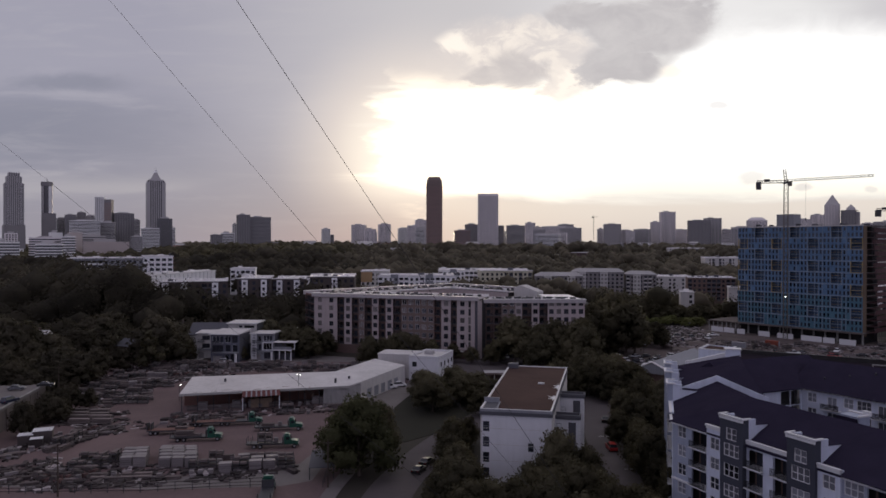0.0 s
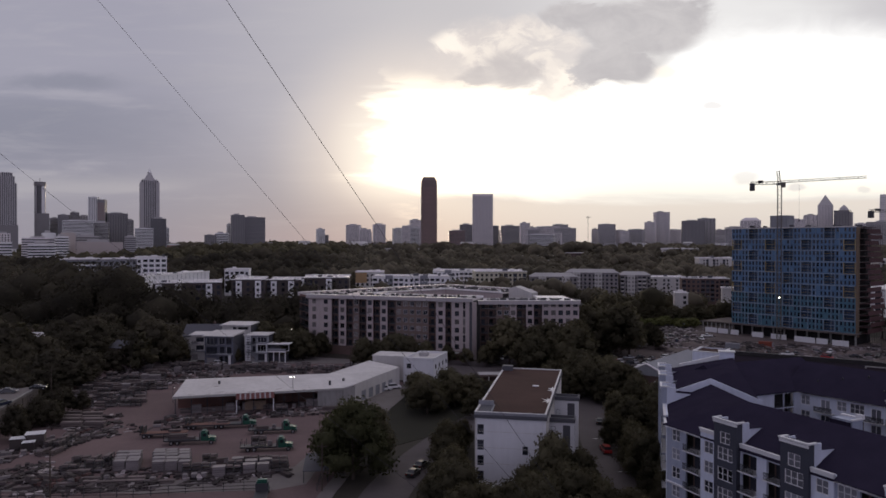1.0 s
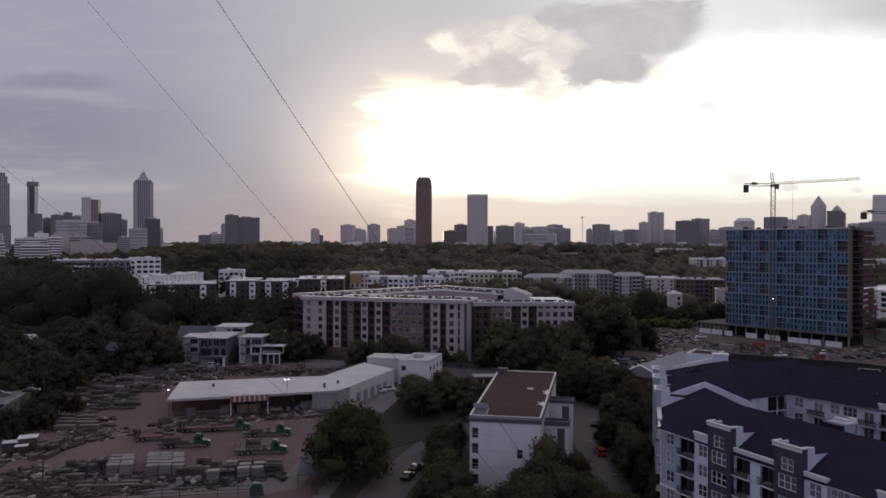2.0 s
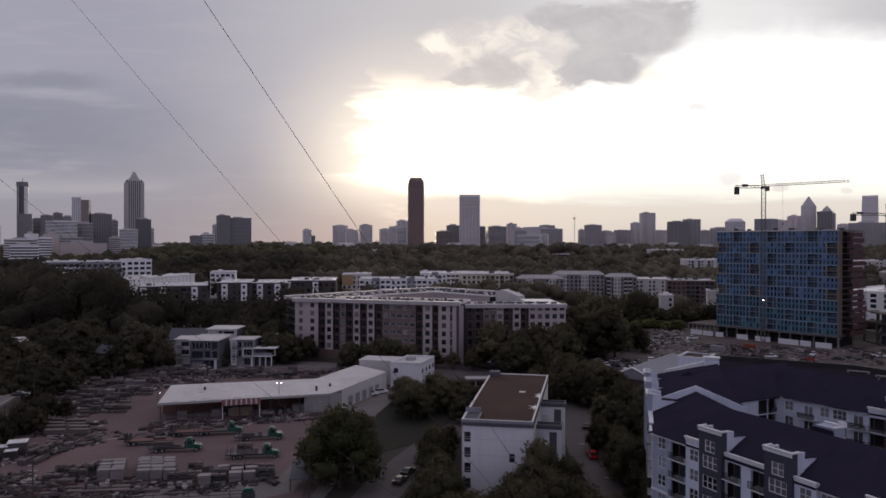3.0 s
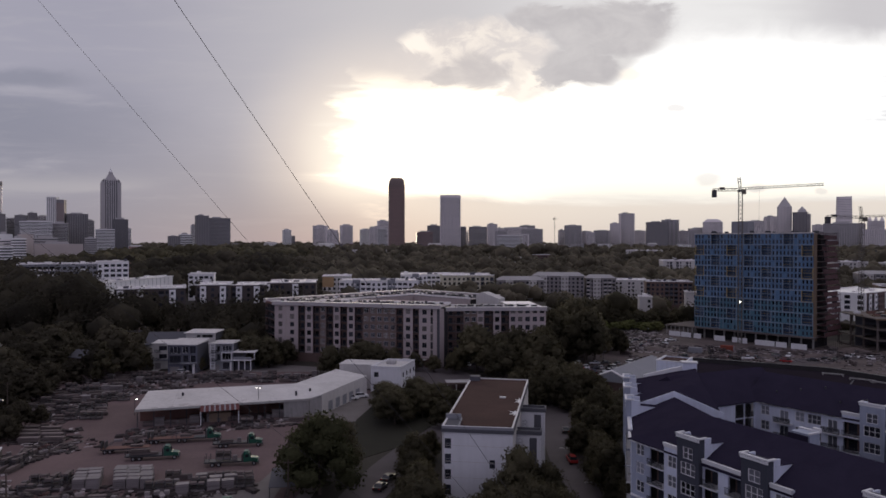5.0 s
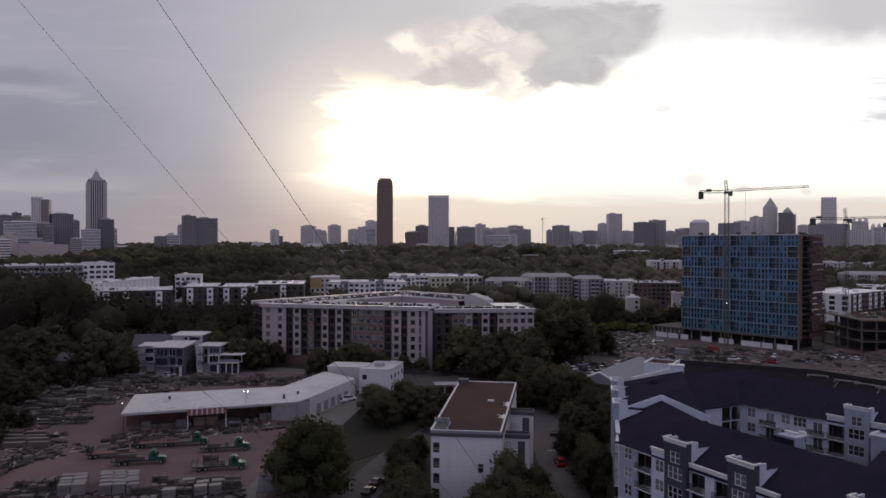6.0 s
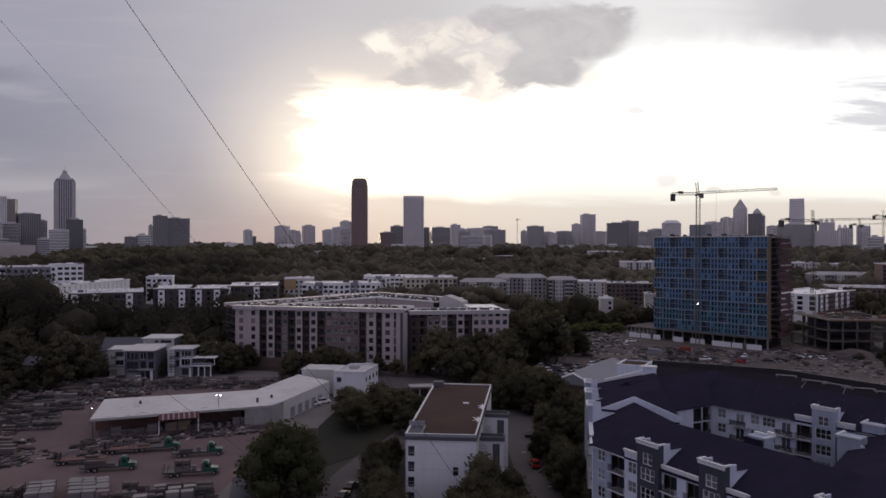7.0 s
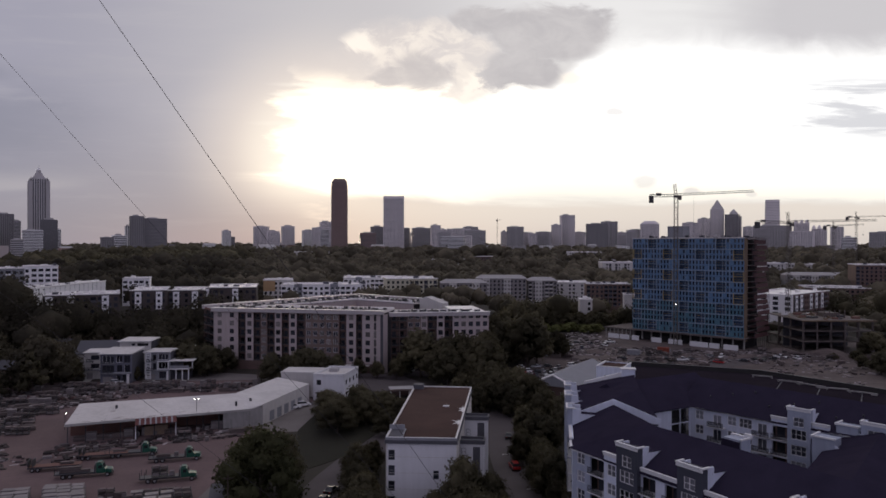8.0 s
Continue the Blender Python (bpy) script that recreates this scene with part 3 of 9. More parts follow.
def tower_stepped():
    t, z = landmark("tall stepped dark granite skyscraper with vertical window strips", -1308, 2012, 6)
    part("podium", MB().box(-27, 27, -24, 24, 0, 90), T_DARK, t)
    for n, w, d, z0, z1 in (("shaft", 46, 40, 60, 222 - z), ("upper_shaft", 36, 34, 222 - z, 242 - z), ("crown", 26, 24, 242 - z, 253 - z)):
        part(n, MB().box(-w / 2, w / 2, -d / 2, d / 2, z0, z1), T_GLASS, t)
        mb = MB()
        skin(mb, w, d, z0, z1, "fins", 4, 4.4)
        part(n + "_ribs", mb, T_GREY, t)


def tower_round():
    t, z = landmark("slim round dark glass hotel tower with an antenna", -1262, 2100)
    mb = MB().ring(0, 0, 15, 0, 230 - z, 28)
    mb.smooth = False
    part("shaft", mb, T_BLACK, t)
    part("crown", MB().ring(0, 0, 16.5, 222 - z, 234 - z, 28), T_DARK, t)
    part("lift_shaft", MB().box(4, 13, -17.5, -6, 139 - z, 220 - z), T_PALE, t)
    part("lift_shaft", MB().box(-12, -9, -16.5, -6, 139 - z, 220 - z), T_GREY, t)
    part("low_wing", MB().box(-15, 24, -18.5, 20, 0, 139 - z), T_DARK, t)
    part("antenna", MB().tube((0, 0, 234 - z), (0, 0, 246 - z), 1.0, 0.4), M_STEEL, t)


def tower_twin():
    t, z = landmark("white slab tower with a darker glazed flank", -1104, 2135, -18)
    part("white_slab", MB().box(-24, 2, -12, 12, 0, 191 - z), T_PALE, t)
    mb = MB()
    for i in range(5):
        mb.box(-21 + i * 5, -19.4 + i * 5, -12.5, -12, 4, 188 - z)
    tagged(part("window_strip", mb, T_BLACK, t), kind="stuff")
    part("glass_flank", MB().box(2, 23, -9, 14, 0, 183 - z), T_DARK, t)
    mb = MB()
    for i in range(int((176 - z) / 6)):
        mb.box(2, 23.4, -9.5, -9, i * 6, i * 6 + 2.2)
    tagged(part("flank_banding", mb, T_BROWN, t), kind="stuff")


def tower_spire():
    t, z = landmark("tall ribbed granite skyscraper tapering to a gilded lattice spire", -1011, 2287, 3)
    top = 253 - z
    part("shaft", MB().box(-25, 25, -25, 25, 0, top), T_GLASS, t)
    mb = MB()
    skin(mb, 50, 50, 0, top, "fins", 4, 5.6)
    for sx in (-1, 1):
        for sy in (-1, 1):
            mb.box(sx * 24 - 5, sx * 24 + 5, sy * 24 - 5, sy * 24 + 5, 0, top - 6)
    part("ribs", mb, T_GREY, t)
    crown = MB()
    z0 = top
    for half, rise, k in ((18.5, 5, 0.95), (15.0, 6, 0.92), (11.0, 8, 0.86), (7.0, 9, 0.72)):
        crown.prism([(-half, -half), (half, -half), (half, half), (-half, half)], z0, z0 + rise, k)
        z0 += rise
    part("crown", crown, T_GREY, t)
    for sx in (-1, 1):
        for sy in (-1, 1):
            part("pinnacle", MB().prism([(sx * 21 - 2.5, sy * 21 - 2.5), (sx * 21 + 2.5, sy * 21 - 2.5), (sx * 21 + 2.5, sy * 21 + 2.5), (sx * 21 - 2.5, sy * 21 + 2.5)], top - 3, top + 5, 0.35), T_DARK, t)
    # Spire and band are coloured pale for the bright highlights on the crown.
    part("spire", MB().prism([(-5, -5), (5, -5), (5, 5), (-5, 5)], z0, z0 + 9, 0.25).tube((0, 0, z0 + 9), (0, 0, z0 + 16), 0.8, 0.3), T_PALE, t)
    part("roof_lights", MB().box(-6.6, 6.6, -6.6, 6.6, z0 - 0.4, z0 + 0.5), T_PALE, t)


def tower_rounded():
    t, z = landmark("tall dark brown apartment tower with a rounded crown", -90, 2198)
    top = 257 - z
    w, d = 50, 38
    oval = [(w / 2 * math.copysign(abs(math.cos(a)) ** 0.6, math.cos(a)), d / 2 * math.copysign(abs(math.sin(a)) ** 0.6, math.sin(a))) for a in (2 * math.pi * i / 28 for i in range(28))]
    part("shaft", MB().prism(oval, 0, top - 26), T_UMBER, t)
    part("crown", MB().prism(oval, top - 26, top - 10, 0.93).prism([(x * 0.93, y * 0.93) for x, y in oval], top - 10, top - 3, 0.84).prism([(x * 0.76, y * 0.76) for x, y in oval], top - 3, top, 0.9), T_UMBER, t)
    mb = MB()
    for i in range(1, int((top - 28) / 4)):
        mb.prism([(x * 1.02, y * 1.02) for x, y in oval], i * 4, i * 4 + 1.1)
    tagged(part("balcony_band", mb, T_BROWN, t), kind="stuff")


def tower_slab():
    t, z = landmark("square pale concrete tower with a fine window grid", 86, 2449, 2)
    top = 221.4 - z
    part("shaft", MB().box(-34, 34, -24, 24, 0, top), T_GLASS, t)
    mb = MB()
    skin(mb, 68, 48, 0, top - 8, "grid", 4, 4.6)
    mb.box(-35, 35, -25, 25, top - 8, top)
    part("facade_frame", mb, T_HAZE, t)


def tower_arched():
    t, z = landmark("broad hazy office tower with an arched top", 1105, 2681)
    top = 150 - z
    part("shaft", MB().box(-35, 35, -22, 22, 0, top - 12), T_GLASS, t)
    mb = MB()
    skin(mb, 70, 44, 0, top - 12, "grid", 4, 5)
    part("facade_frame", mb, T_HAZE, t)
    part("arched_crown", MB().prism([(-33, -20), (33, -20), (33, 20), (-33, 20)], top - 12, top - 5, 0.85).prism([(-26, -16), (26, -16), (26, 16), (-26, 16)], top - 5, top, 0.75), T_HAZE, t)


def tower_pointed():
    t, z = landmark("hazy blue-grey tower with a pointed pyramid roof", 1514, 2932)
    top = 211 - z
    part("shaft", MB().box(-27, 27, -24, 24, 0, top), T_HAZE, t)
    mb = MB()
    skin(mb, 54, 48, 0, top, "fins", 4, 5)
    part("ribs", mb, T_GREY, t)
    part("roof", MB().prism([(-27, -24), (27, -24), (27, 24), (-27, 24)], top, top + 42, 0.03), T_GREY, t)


def tower_domed():
    t, z = landmark("hazy blue-grey glass tower with a small domed roof", 1548, 2860)
    top = 186 - z
    part("shaft", MB().box(-33, 22, -24, 24, 0, top), T_GLASS, t)
    part("side_shaft", MB().box(22, 34, -20, 20, 0, top - 8), T_GREY, t)
    mb = MB()
    skin(mb, 52, 48, 0, top, "fins", 4, 5)
    part("ribs", mb, T_DARK, t)
    part("dome", MB().ring(2, 0, 18, top, top + 10, 16, 0.8).ring(2, 0, 14, top + 10, top + 19, 16, 0.4).ring(2, 0, 5, top + 19, top + 24, 12, 0.1), T_GREY, t)


def tower_tapered():
    t, z = landmark("hazy pale glass tower tapering towards its top", 1498, 2483)
    top = 224 - z
    part("shaft", MB().prism([(-28, -22), (28, -22), (28, 22), (-28, 22)], 0, top, 0.86), T_HAZE, t)
    mb = MB()
    for i in range(1, int(top / 6)):
        k = 1 - 0.14 * (i * 6) / top
        mb.box(-28.3 * k, 28.3 * k, -22.4 * k, 22.4 * k, i * 6, i * 6 + 1.6)
    tagged(part("floor_banding", mb, T_GREY, t), kind="stuff")


def tower_castle(x, y, w, top):
    t, z = landmark("pale apartment tower with little pointed corner turrets", x, y)
    h = top - z
    part("shaft", MB().box(-w / 2, w / 2, -14, 14, 0, h - 10), T_GLASS, t)
    mb = MB()
    skin(mb, w, 28, 0, h - 10, "grid", 4, 4.5)
    part("facade_frame", mb, T_HAZE, t)
    for sx in (-0.36, 0.0, 0.36):
        part("turret", MB().box(w * sx - 5, w * sx + 5, -11, -1, h - 10, h - 4).prism([(w * sx - 5.5, -11.5), (w * sx + 5.5, -11.5), (w * sx + 5.5, -0.5), (w * sx - 5.5, -0.5)], h - 4, h + 3, 0.05), T_HAZE, t)


for build in (tower_stepped, tower_round, tower_twin, tower_spire, tower_rounded, tower_slab, tower_arched, tower_pointed, tower_domed, tower_tapered):
    build()
tower_castle(1417, 2180, 45, 137)
tower_castle(1432, 2110, 42, 117)


# ---------------------------------------------------------------- low halls and apartment houses that show over the far woods
def far_hall(x, y, w, h, wall, roof, pitched):
    z = ground_z(x, y) + 2
    ob = thing("distant_house" if pitched else "distant_hall", "small far-off house with a pitched roof among trees" if pitched else "long low far-off hall with a pale flat roof", "building", x, y, z, facing(x, y) + random.uniform(-25, 25), group="low buildings in the far woods")
    d = w * 0.5
    part("wall", MB().box(-w / 2, w / 2, -d / 2, d / 2, 0, h), wall, ob)
    g = MB()
    n = max(2, int(w / 6))
    for f in range(max(1, int(h / 5))):
        for i in range(n):
            u = -w / 2 + w * (i + 0.5) / n
            g.box(u - 1.2, u + 1.2, -d / 2 - 0.12, -d / 2 - 0.02, h - 4 - f * 4.5, h - 1.6 - f * 4.5)
    tagged(part("window_rows", g, T_BLACK, ob), kind="stuff")
    if pitched:
        part("roof", MB().add([(-w / 2 - 1, -d / 2 - 1, h), (w / 2 + 1, -d / 2 - 1, h), (w / 2 + 1, d / 2 + 1, h), (-w / 2 - 1, d / 2 + 1, h), (-w / 2 + 2, 0, h + d * 0.3), (w / 2 - 2, 0, h + d * 0.3)], [(3, 2, 1, 0), (0, 1, 5, 4), (2, 3, 4, 5), (1, 2, 5), (3, 0, 4)]), roof, ob)
    else:
        part("roof", MB().box(-w / 2 - 0.8, w / 2 + 0.8, -d / 2 - 0.8, d / 2 + 0.8, h, h + 1.2), roof, ob)


T_BRICK = mat("tower_pink_brick", (0.30, 0.19, 0.16), 0.9, 0.2, 0.1, 0.02)
T_ROOF = mat("tower_white_roof", (0.40, 0.38, 0.37), 0.85, 0.2, 0.1, 0.02, spec=0.1)
random.seed(31)
for k in range(46):
    az = radians(-33 + 68 * (k + random.random()) / 46)
    r = random.uniform(1500, 3200)
    far_hall(r * math.sin(az), r * math.cos(az), random.uniform(18, 52), random.uniform(16, 23) + (r - 1500) / 400, random.choice((T_GREY, T_PALE, T_BRICK, T_PALE, T_DARK)), random.choice((T_ROOF, T_ROOF, T_GREY, T_BRICK)), k % 3 == 1)


# ---------------------------------------------------------------- facade kit
def along(p0, p1, z=0.0, out=0.0):
    """A frame on a wall: x along it from p0 to p1, y into the building, z up. The outside lies to the right of the way."""
    d = (Vector(p1) - Vector(p0)).normalized()
    n = Vector((-d.y, d.x))
    o = Vector(p0) - n * out
    return Matrix(((d.x, n.x, 0, o.x), (d.y, n.y, 0, o.y), (0, 0, 1, z), (0, 0, 0, 1)))


def pierced(mb, m, length, z0, z1, holes, t=0.3, u0=0.0):
    """A wall with real openings: holes are (u0, u1, z0, z1)."""
    us = sorted({round(v, 4) for v in (u0, length, *(min(length, max(u0, h[k])) for h in holes for k in (0, 1)))})
    zs = sorted({round(v, 4) for v in (z0, z1, *(min(z1, max(z0, h[k])) for h in holes for k in (2, 3)))})
    nu, nz = len(us) - 1, len(zs) - 1
    full = np.ones((nu + 2, nz + 2), bool)
    full[0, :] = full[-1, :] = full[:, 0] = full[:, -1] = False
    um, zm = (np.array(us[1:]) + us[:-1]) / 2, (np.array(zs[1:]) + zs[:-1]) / 2
    for h in holes:
        full[1:-1, 1:-1] &= ~(((um > h[0]) & (um < h[1]))[:, None] & ((zm > h[2]) & (zm < h[3]))[None, :])
    vs = [(u, y, z) for y in (0.0, t) for u in us for z in zs]
    k = (nu + 1) * (nz + 1)

    def at(i, j, back):
        return back * k + i * (nz + 1) + j

    fs = []
    for i in range(nu):
        for j in range(nz):
            if not full[i + 1, j + 1]:
                continue
            fs.append((at(i, j, 0), at(i + 1, j, 0), at(i + 1, j + 1, 0), at(i, j + 1, 0)))
            fs.append((at(i, j, 1), at(i, j + 1, 1), at(i + 1, j + 1, 1), at(i + 1, j, 1)))
            if not full[i, j + 1]:
                fs.append((at(i, j, 0), at(i, j + 1, 0), at(i, j + 1, 1), at(i, j, 1)))
            if not full[i + 2, j + 1]:
                fs.append((at(i + 1, j, 0), at(i + 1, j, 1), at(i + 1, j + 1, 1), at(i + 1, j + 1, 0)))
            if not full[i + 1, j]:
                fs.append((at(i, j, 0), at(i, j, 1), at(i + 1, j, 1), at(i + 1, j, 0)))
            if not full[i + 1, j + 2]:
                fs.append((at(i, j + 1, 0), at(i + 1, j + 1, 0), at(i + 1, j + 1, 1), at(i, j + 1, 1)))
    used = sorted({v for f in fs for v in f})
    index = {v: i for i, v in enumerate(used)}
    return mb.add([vs[v] for v in used], [tuple(index[v] for v in f) for f in fs], m)


WINDOWS = {}


def window_meshes(w, h, cols, rows, frame_mat, pane_mat):
    """Frame with glazing bars, and its pane, both sharing meshes between alike windows."""
    key = (w, h, cols, rows, frame_mat.name, pane_mat.name)
    if key not in WINDOWS:
        f = min(0.075, w * 0.06)
        cells = [(f if i == 0 else w * i / cols + f * 0.4, w - f if i == cols - 1 else w * (i + 1) / cols - f * 0.4,
                  f if j == 0 else h * j / rows + f * 0.35, h - f if j == rows - 1 else h * (j + 1) / rows - f * 0.35) for i in range(cols) for j in range(rows)]
        mb = pierced(MB(), Matrix.Translation((0, -0.05, 0)), w, 0, h, cells, 0.17)
        pane = MB().box(f * 0.5, w - f * 0.5, 0.07, 0.10, f * 0.5, h - f * 0.5)
        WINDOWS[key] = (mb.mesh("window", frame_mat), pane.mesh("pane", pane_mat))
    return WINDOWS[key]


def put_window(parent, m, u, z, w, h, cols=2, rows=2, frame_mat=None, pane_mat=None, t=0.3):
    a, b = window_meshes(w, h, cols, rows, frame_mat or M_TRIM, pane_mat or M_GLASS)
    win = part("window", a, None, parent, m=m @ Matrix.Translation((u, t * 0.35, z)))
    part("pane", b, None, win)
    return win


RAILS = {}


def rail_mesh(length, h=1.05, gap=0.14):
    """A balcony or roof railing: posts, bars and a handrail."""
    if (length, h) not in RAILS:
        mb = MB().box(0, length, -0.03, 0.03, h - 0.06, h).box(0, length, -0.02, 0.02, 0.08, 0.12)
        n = max(2, int(length / gap))
        for i in range(n + 1):
            x = length * i / n
            mb.box(x - 0.028, x + 0.028, -0.012, 0.012, 0.0, h - 0.03)
        RAILS[(length, h)] = mb.mesh("railing", M_RAIL)
    return RAILS[(length, h)]


SLABS = {}


def put_balcony(parent, m, u0, u1, z, out=0.9, deep=1.5, slab_mat=None):
    """A balcony in a wall recess: slab, railing, back wall with a glazed door."""
    w = round(u1 - u0, 2)
    slab_mat = slab_mat or M_TRIM
    key = (w, out, deep, slab_mat.name)
    if key not in SLABS:
        SLABS[key] = (MB().box(-0.1, w + 0.1, -out, deep, -0.16, 0.0).mesh("balcony", slab_mat),
                      MB().box(w * 0.12, w * 0.62, deep + 0.02, deep + 0.08, 0.02, 2.1).mesh("glazed_door", M_GLASS))
    bal = part("balcony", SLABS[key][0], None, parent, m=m @ Matrix.Translation((u0, 0, z)))
    tagged(part("railing", rail_mesh(w), None, bal, m=Matrix.Translation((0, -out + 0.06, 0))), kind="stuff")
    part("glazed_door", SLABS[key][1], None, bal)
    return bal


def gable_roof(mb, p0, p1, depth, eave, ridge, over=0.5, hip0=0.0, hip1=0.0, thick=0.25):
    """A pitched roof over a wing whose outer wall runs p0 to p1; hips shorten the ridge."""
    m = along(p0, p1)
    L = (Vector(p1) - Vector(p0)).length
    a, b, c, d = (-over, -over), (L + over, -over), (L + over, depth + over), (-over, depth + over)
    h = depth / 2
    for dz, flip in ((0.0, False), (-thick, True)):
        vs = [(*a, eave + dz), (*b, eave + dz), (*c, eave + dz), (*d, eave + dz), (hip0 - (over if hip0 == 0 else 0), h, ridge + dz), (L - hip1 + (over if hip1 == 0 else 0), h, ridge + dz)]
        fs = [(0, 1, 5, 4), (1, 2, 5), (2, 3, 4, 5), (3, 0, 4)]
        if flip:
            fs = [(3, 2, 1, 0)]
        mb.add(vs, fs, m)
    for i, j in ((a, b), (b, c), (c, d), (d, a)):
        mb.add([(*i, eave - thick), (*j, eave - thick), (*j, eave), (*i, eave)], [(0, 1, 2, 3)], m)
    return mb


# ---------------------------------------------------------------- courtyard apartment house with charcoal roofs
M_APTGREY = mat("pale_blue_grey_siding", (0.315, 0.345, 0.425), 0.8, 0.12, 1.0, 0.1, stain=0.12)
M_APTWHITE = mat("cool_white_siding", (0.565, 0.60, 0.70), 0.8, 0.10, 1.0, 0.1, stain=0.12)
M_APTDARK = mat("slate_siding", (0.050, 0.053, 0.070), 0.85, 0.15, 1.0, 0.12)
# Pane colour raised and blued to carry sky reflection as well as curtains.
M_SKYPANE = glass_mat("glass_over_curtains", (0.17, 0.175, 0.20), 0.08, 0.5)
M_APTSTONE = mat("grey_brown_stone_base", (0.135, 0.115, 0.110), 0.9, 0.3, 2.5, 0.2)
FLOORS = (1.0, 4.0, 7.0, 10.0, 13.0, 16.0)


def apt_bay(ob, m, u0, u1, kind, floors, top, wall_mat, out=0.0):
    """One bay of the facade, with its own wall, windows or balconies."""
    mo = m @ Matrix.Translation((0, -out, 0))
    w = u1 - u0
    holes, put = [], []
    c = (u0 + u1) / 2
    for f in floors:
        if kind == "balcony":
            holes.append((u0 + 0.15, u1 - 0.15, f, f + 2.5))
        elif kind == "tower":
            holes.append((c - 1.4, c + 1.4, f + 0.75, f + 2.65))
            put.append((c - 1.4, f + 0.75, 2.8, 1.9, 3, 2))
        elif kind == "triple":
            holes.append((c - 1.3, c + 1.3, f + 0.75, f + 2.6))
            put.append((c - 1.3, f + 0.75, 2.6, 1.85, 3, 2))
        elif kind == "porch":
            holes.append((c - 1.0, c + 0.8, f + 0.1, f + 2.3))
            put.append((c - 1.0, f + 0.1, 1.8, 2.2, 2, 1))
        elif kind == "window":
            holes.append((c - 0.9, c + 0.9, f + 0.75, f + 2.6))
            put.append((c - 0.9, f + 0.75, 1.8, 1.85, 2, 2))
    if kind == "tower":
        z = floors[-1] + 3.2
        holes.append((c - 0.95, c + 0.95, z, z + 1.75))
        put.append((c - 0.95, z, 1.9, 1.75, 2, 2))
    mb = MB()
    pierced(mb, mo, u1, floors[0] - 1.0, top, holes, 0.3 + out, u0)
    wall = part("wall", mb, wall_mat, ob)
    for u, z, ww, hh, a, b in put:
        put_window(ob, mo, u, z, ww, hh, a, b, None, M_SKYPANE if random.random() < 0.75 else None)
    if kind == "porch":
        for f in floors:
            part("balcony", MB().box(c - 1.7, c + 1.7, -1.3, -0.01, f - 0.16, f, mo), M_TRIM, ob)
            tagged(part("railing", rail_mesh(3.4, 1.05, 0.09), None, ob, m=mo @ Matrix.Translation((c - 1.7, -1.25, f))), kind="stuff")
    if kind == "balcony":
        for f in floors:
            put_balcony(ob, mo, u0 + 0.15, u1 - 0.15, f, 0.7)
        part("recess", MB().box(u0 + 0.16, u1 - 0.16, 1.55, 1.7, floors[0] - 1, top - 0.3, mo), M_BROWN, ob)
    if kind == "tower":
        # parapet cap, and the flat dormer behind that runs into the roof slope
        cap = MB().box(u0 - 0.2, u1 + 0.2, -0.2, 0.16, top, top + 0.22, mo).box(u0 - 0.12, u1 + 0.12, -0.12, -0.001, top - 0.45, top - 0.1, mo).box(u1 - 0.15, u1 + 0.2, 0.16, 1.5, top, top + 0.22, mo).box(u0 - 0.2, u0 + 0.12, 0.16, 1.5, top, top + 0.22, mo)
        part("parapet_cap", cap, M_TRIM, ob)
        cheek = MB().box(u1 - 0.3, u1 - 0.02, 0.3 + out, 2.6, floors[-1] + 2.5, top - 0.02, mo).box(u0 + 0.02, u0 + 0.3, 0.3 + out, 2.6, floors[-1] + 2.5, top - 0.02, mo)
        zr = floors[-1] + 2.0
        cheek.add([mo @ Vector(p) for p in ((u0 + 0.1, 1.4, zr), (u1 - 0.1, 1.4, zr), (u1 - 0.1, 1.4, top - 0.9), (u0 + 0.1, 1.4, top - 0.9), (u0 + 0.1, 8.2, zr + 3), (u1 - 0.1, 8.2, zr + 3), (u1 - 0.1, 7.6, top - 1.2), (u0 + 0.1, 7.6, top - 1.2))],
                  [(0, 3, 7, 4), (1, 5, 6, 2), (4, 7, 6, 5)])
        part("dormer_cheek", cheek, M_APTWHITE, ob)
        part("dormer_roof", MB().add([mo @ Vector(p) for p in ((u0, 1.2, top - 0.85), (u1, 1.2, top - 0.85), (u1, 7.7, top - 1.15), (u0, 7.7, top - 1.15))], [(0, 1, 2, 3)]), M_SHINGLE, ob)
    elif top > floors[-1] + 3.4:
        part("cornice", MB().box(u0 - 0.1, u1 + 0.1, -0.25, 0.2, top, top + 0.2, mo).box(u0, u1, -0.15, 0.3, top - 0.4, top, mo), M_TRIM, ob)
    else:
        part("gutter", MB().box(u0, u1, -0.45, 0.0, top - 0.25, top - 0.05, mo), M_TRIM, ob)
    return wall


def roof_pieces(ob, p0, p1, depth, eave, ridge, **kw):
    return part("roof", gable_roof(MB(), p0, p1, depth, eave, ridge, **kw), M_SHINGLE, ob)


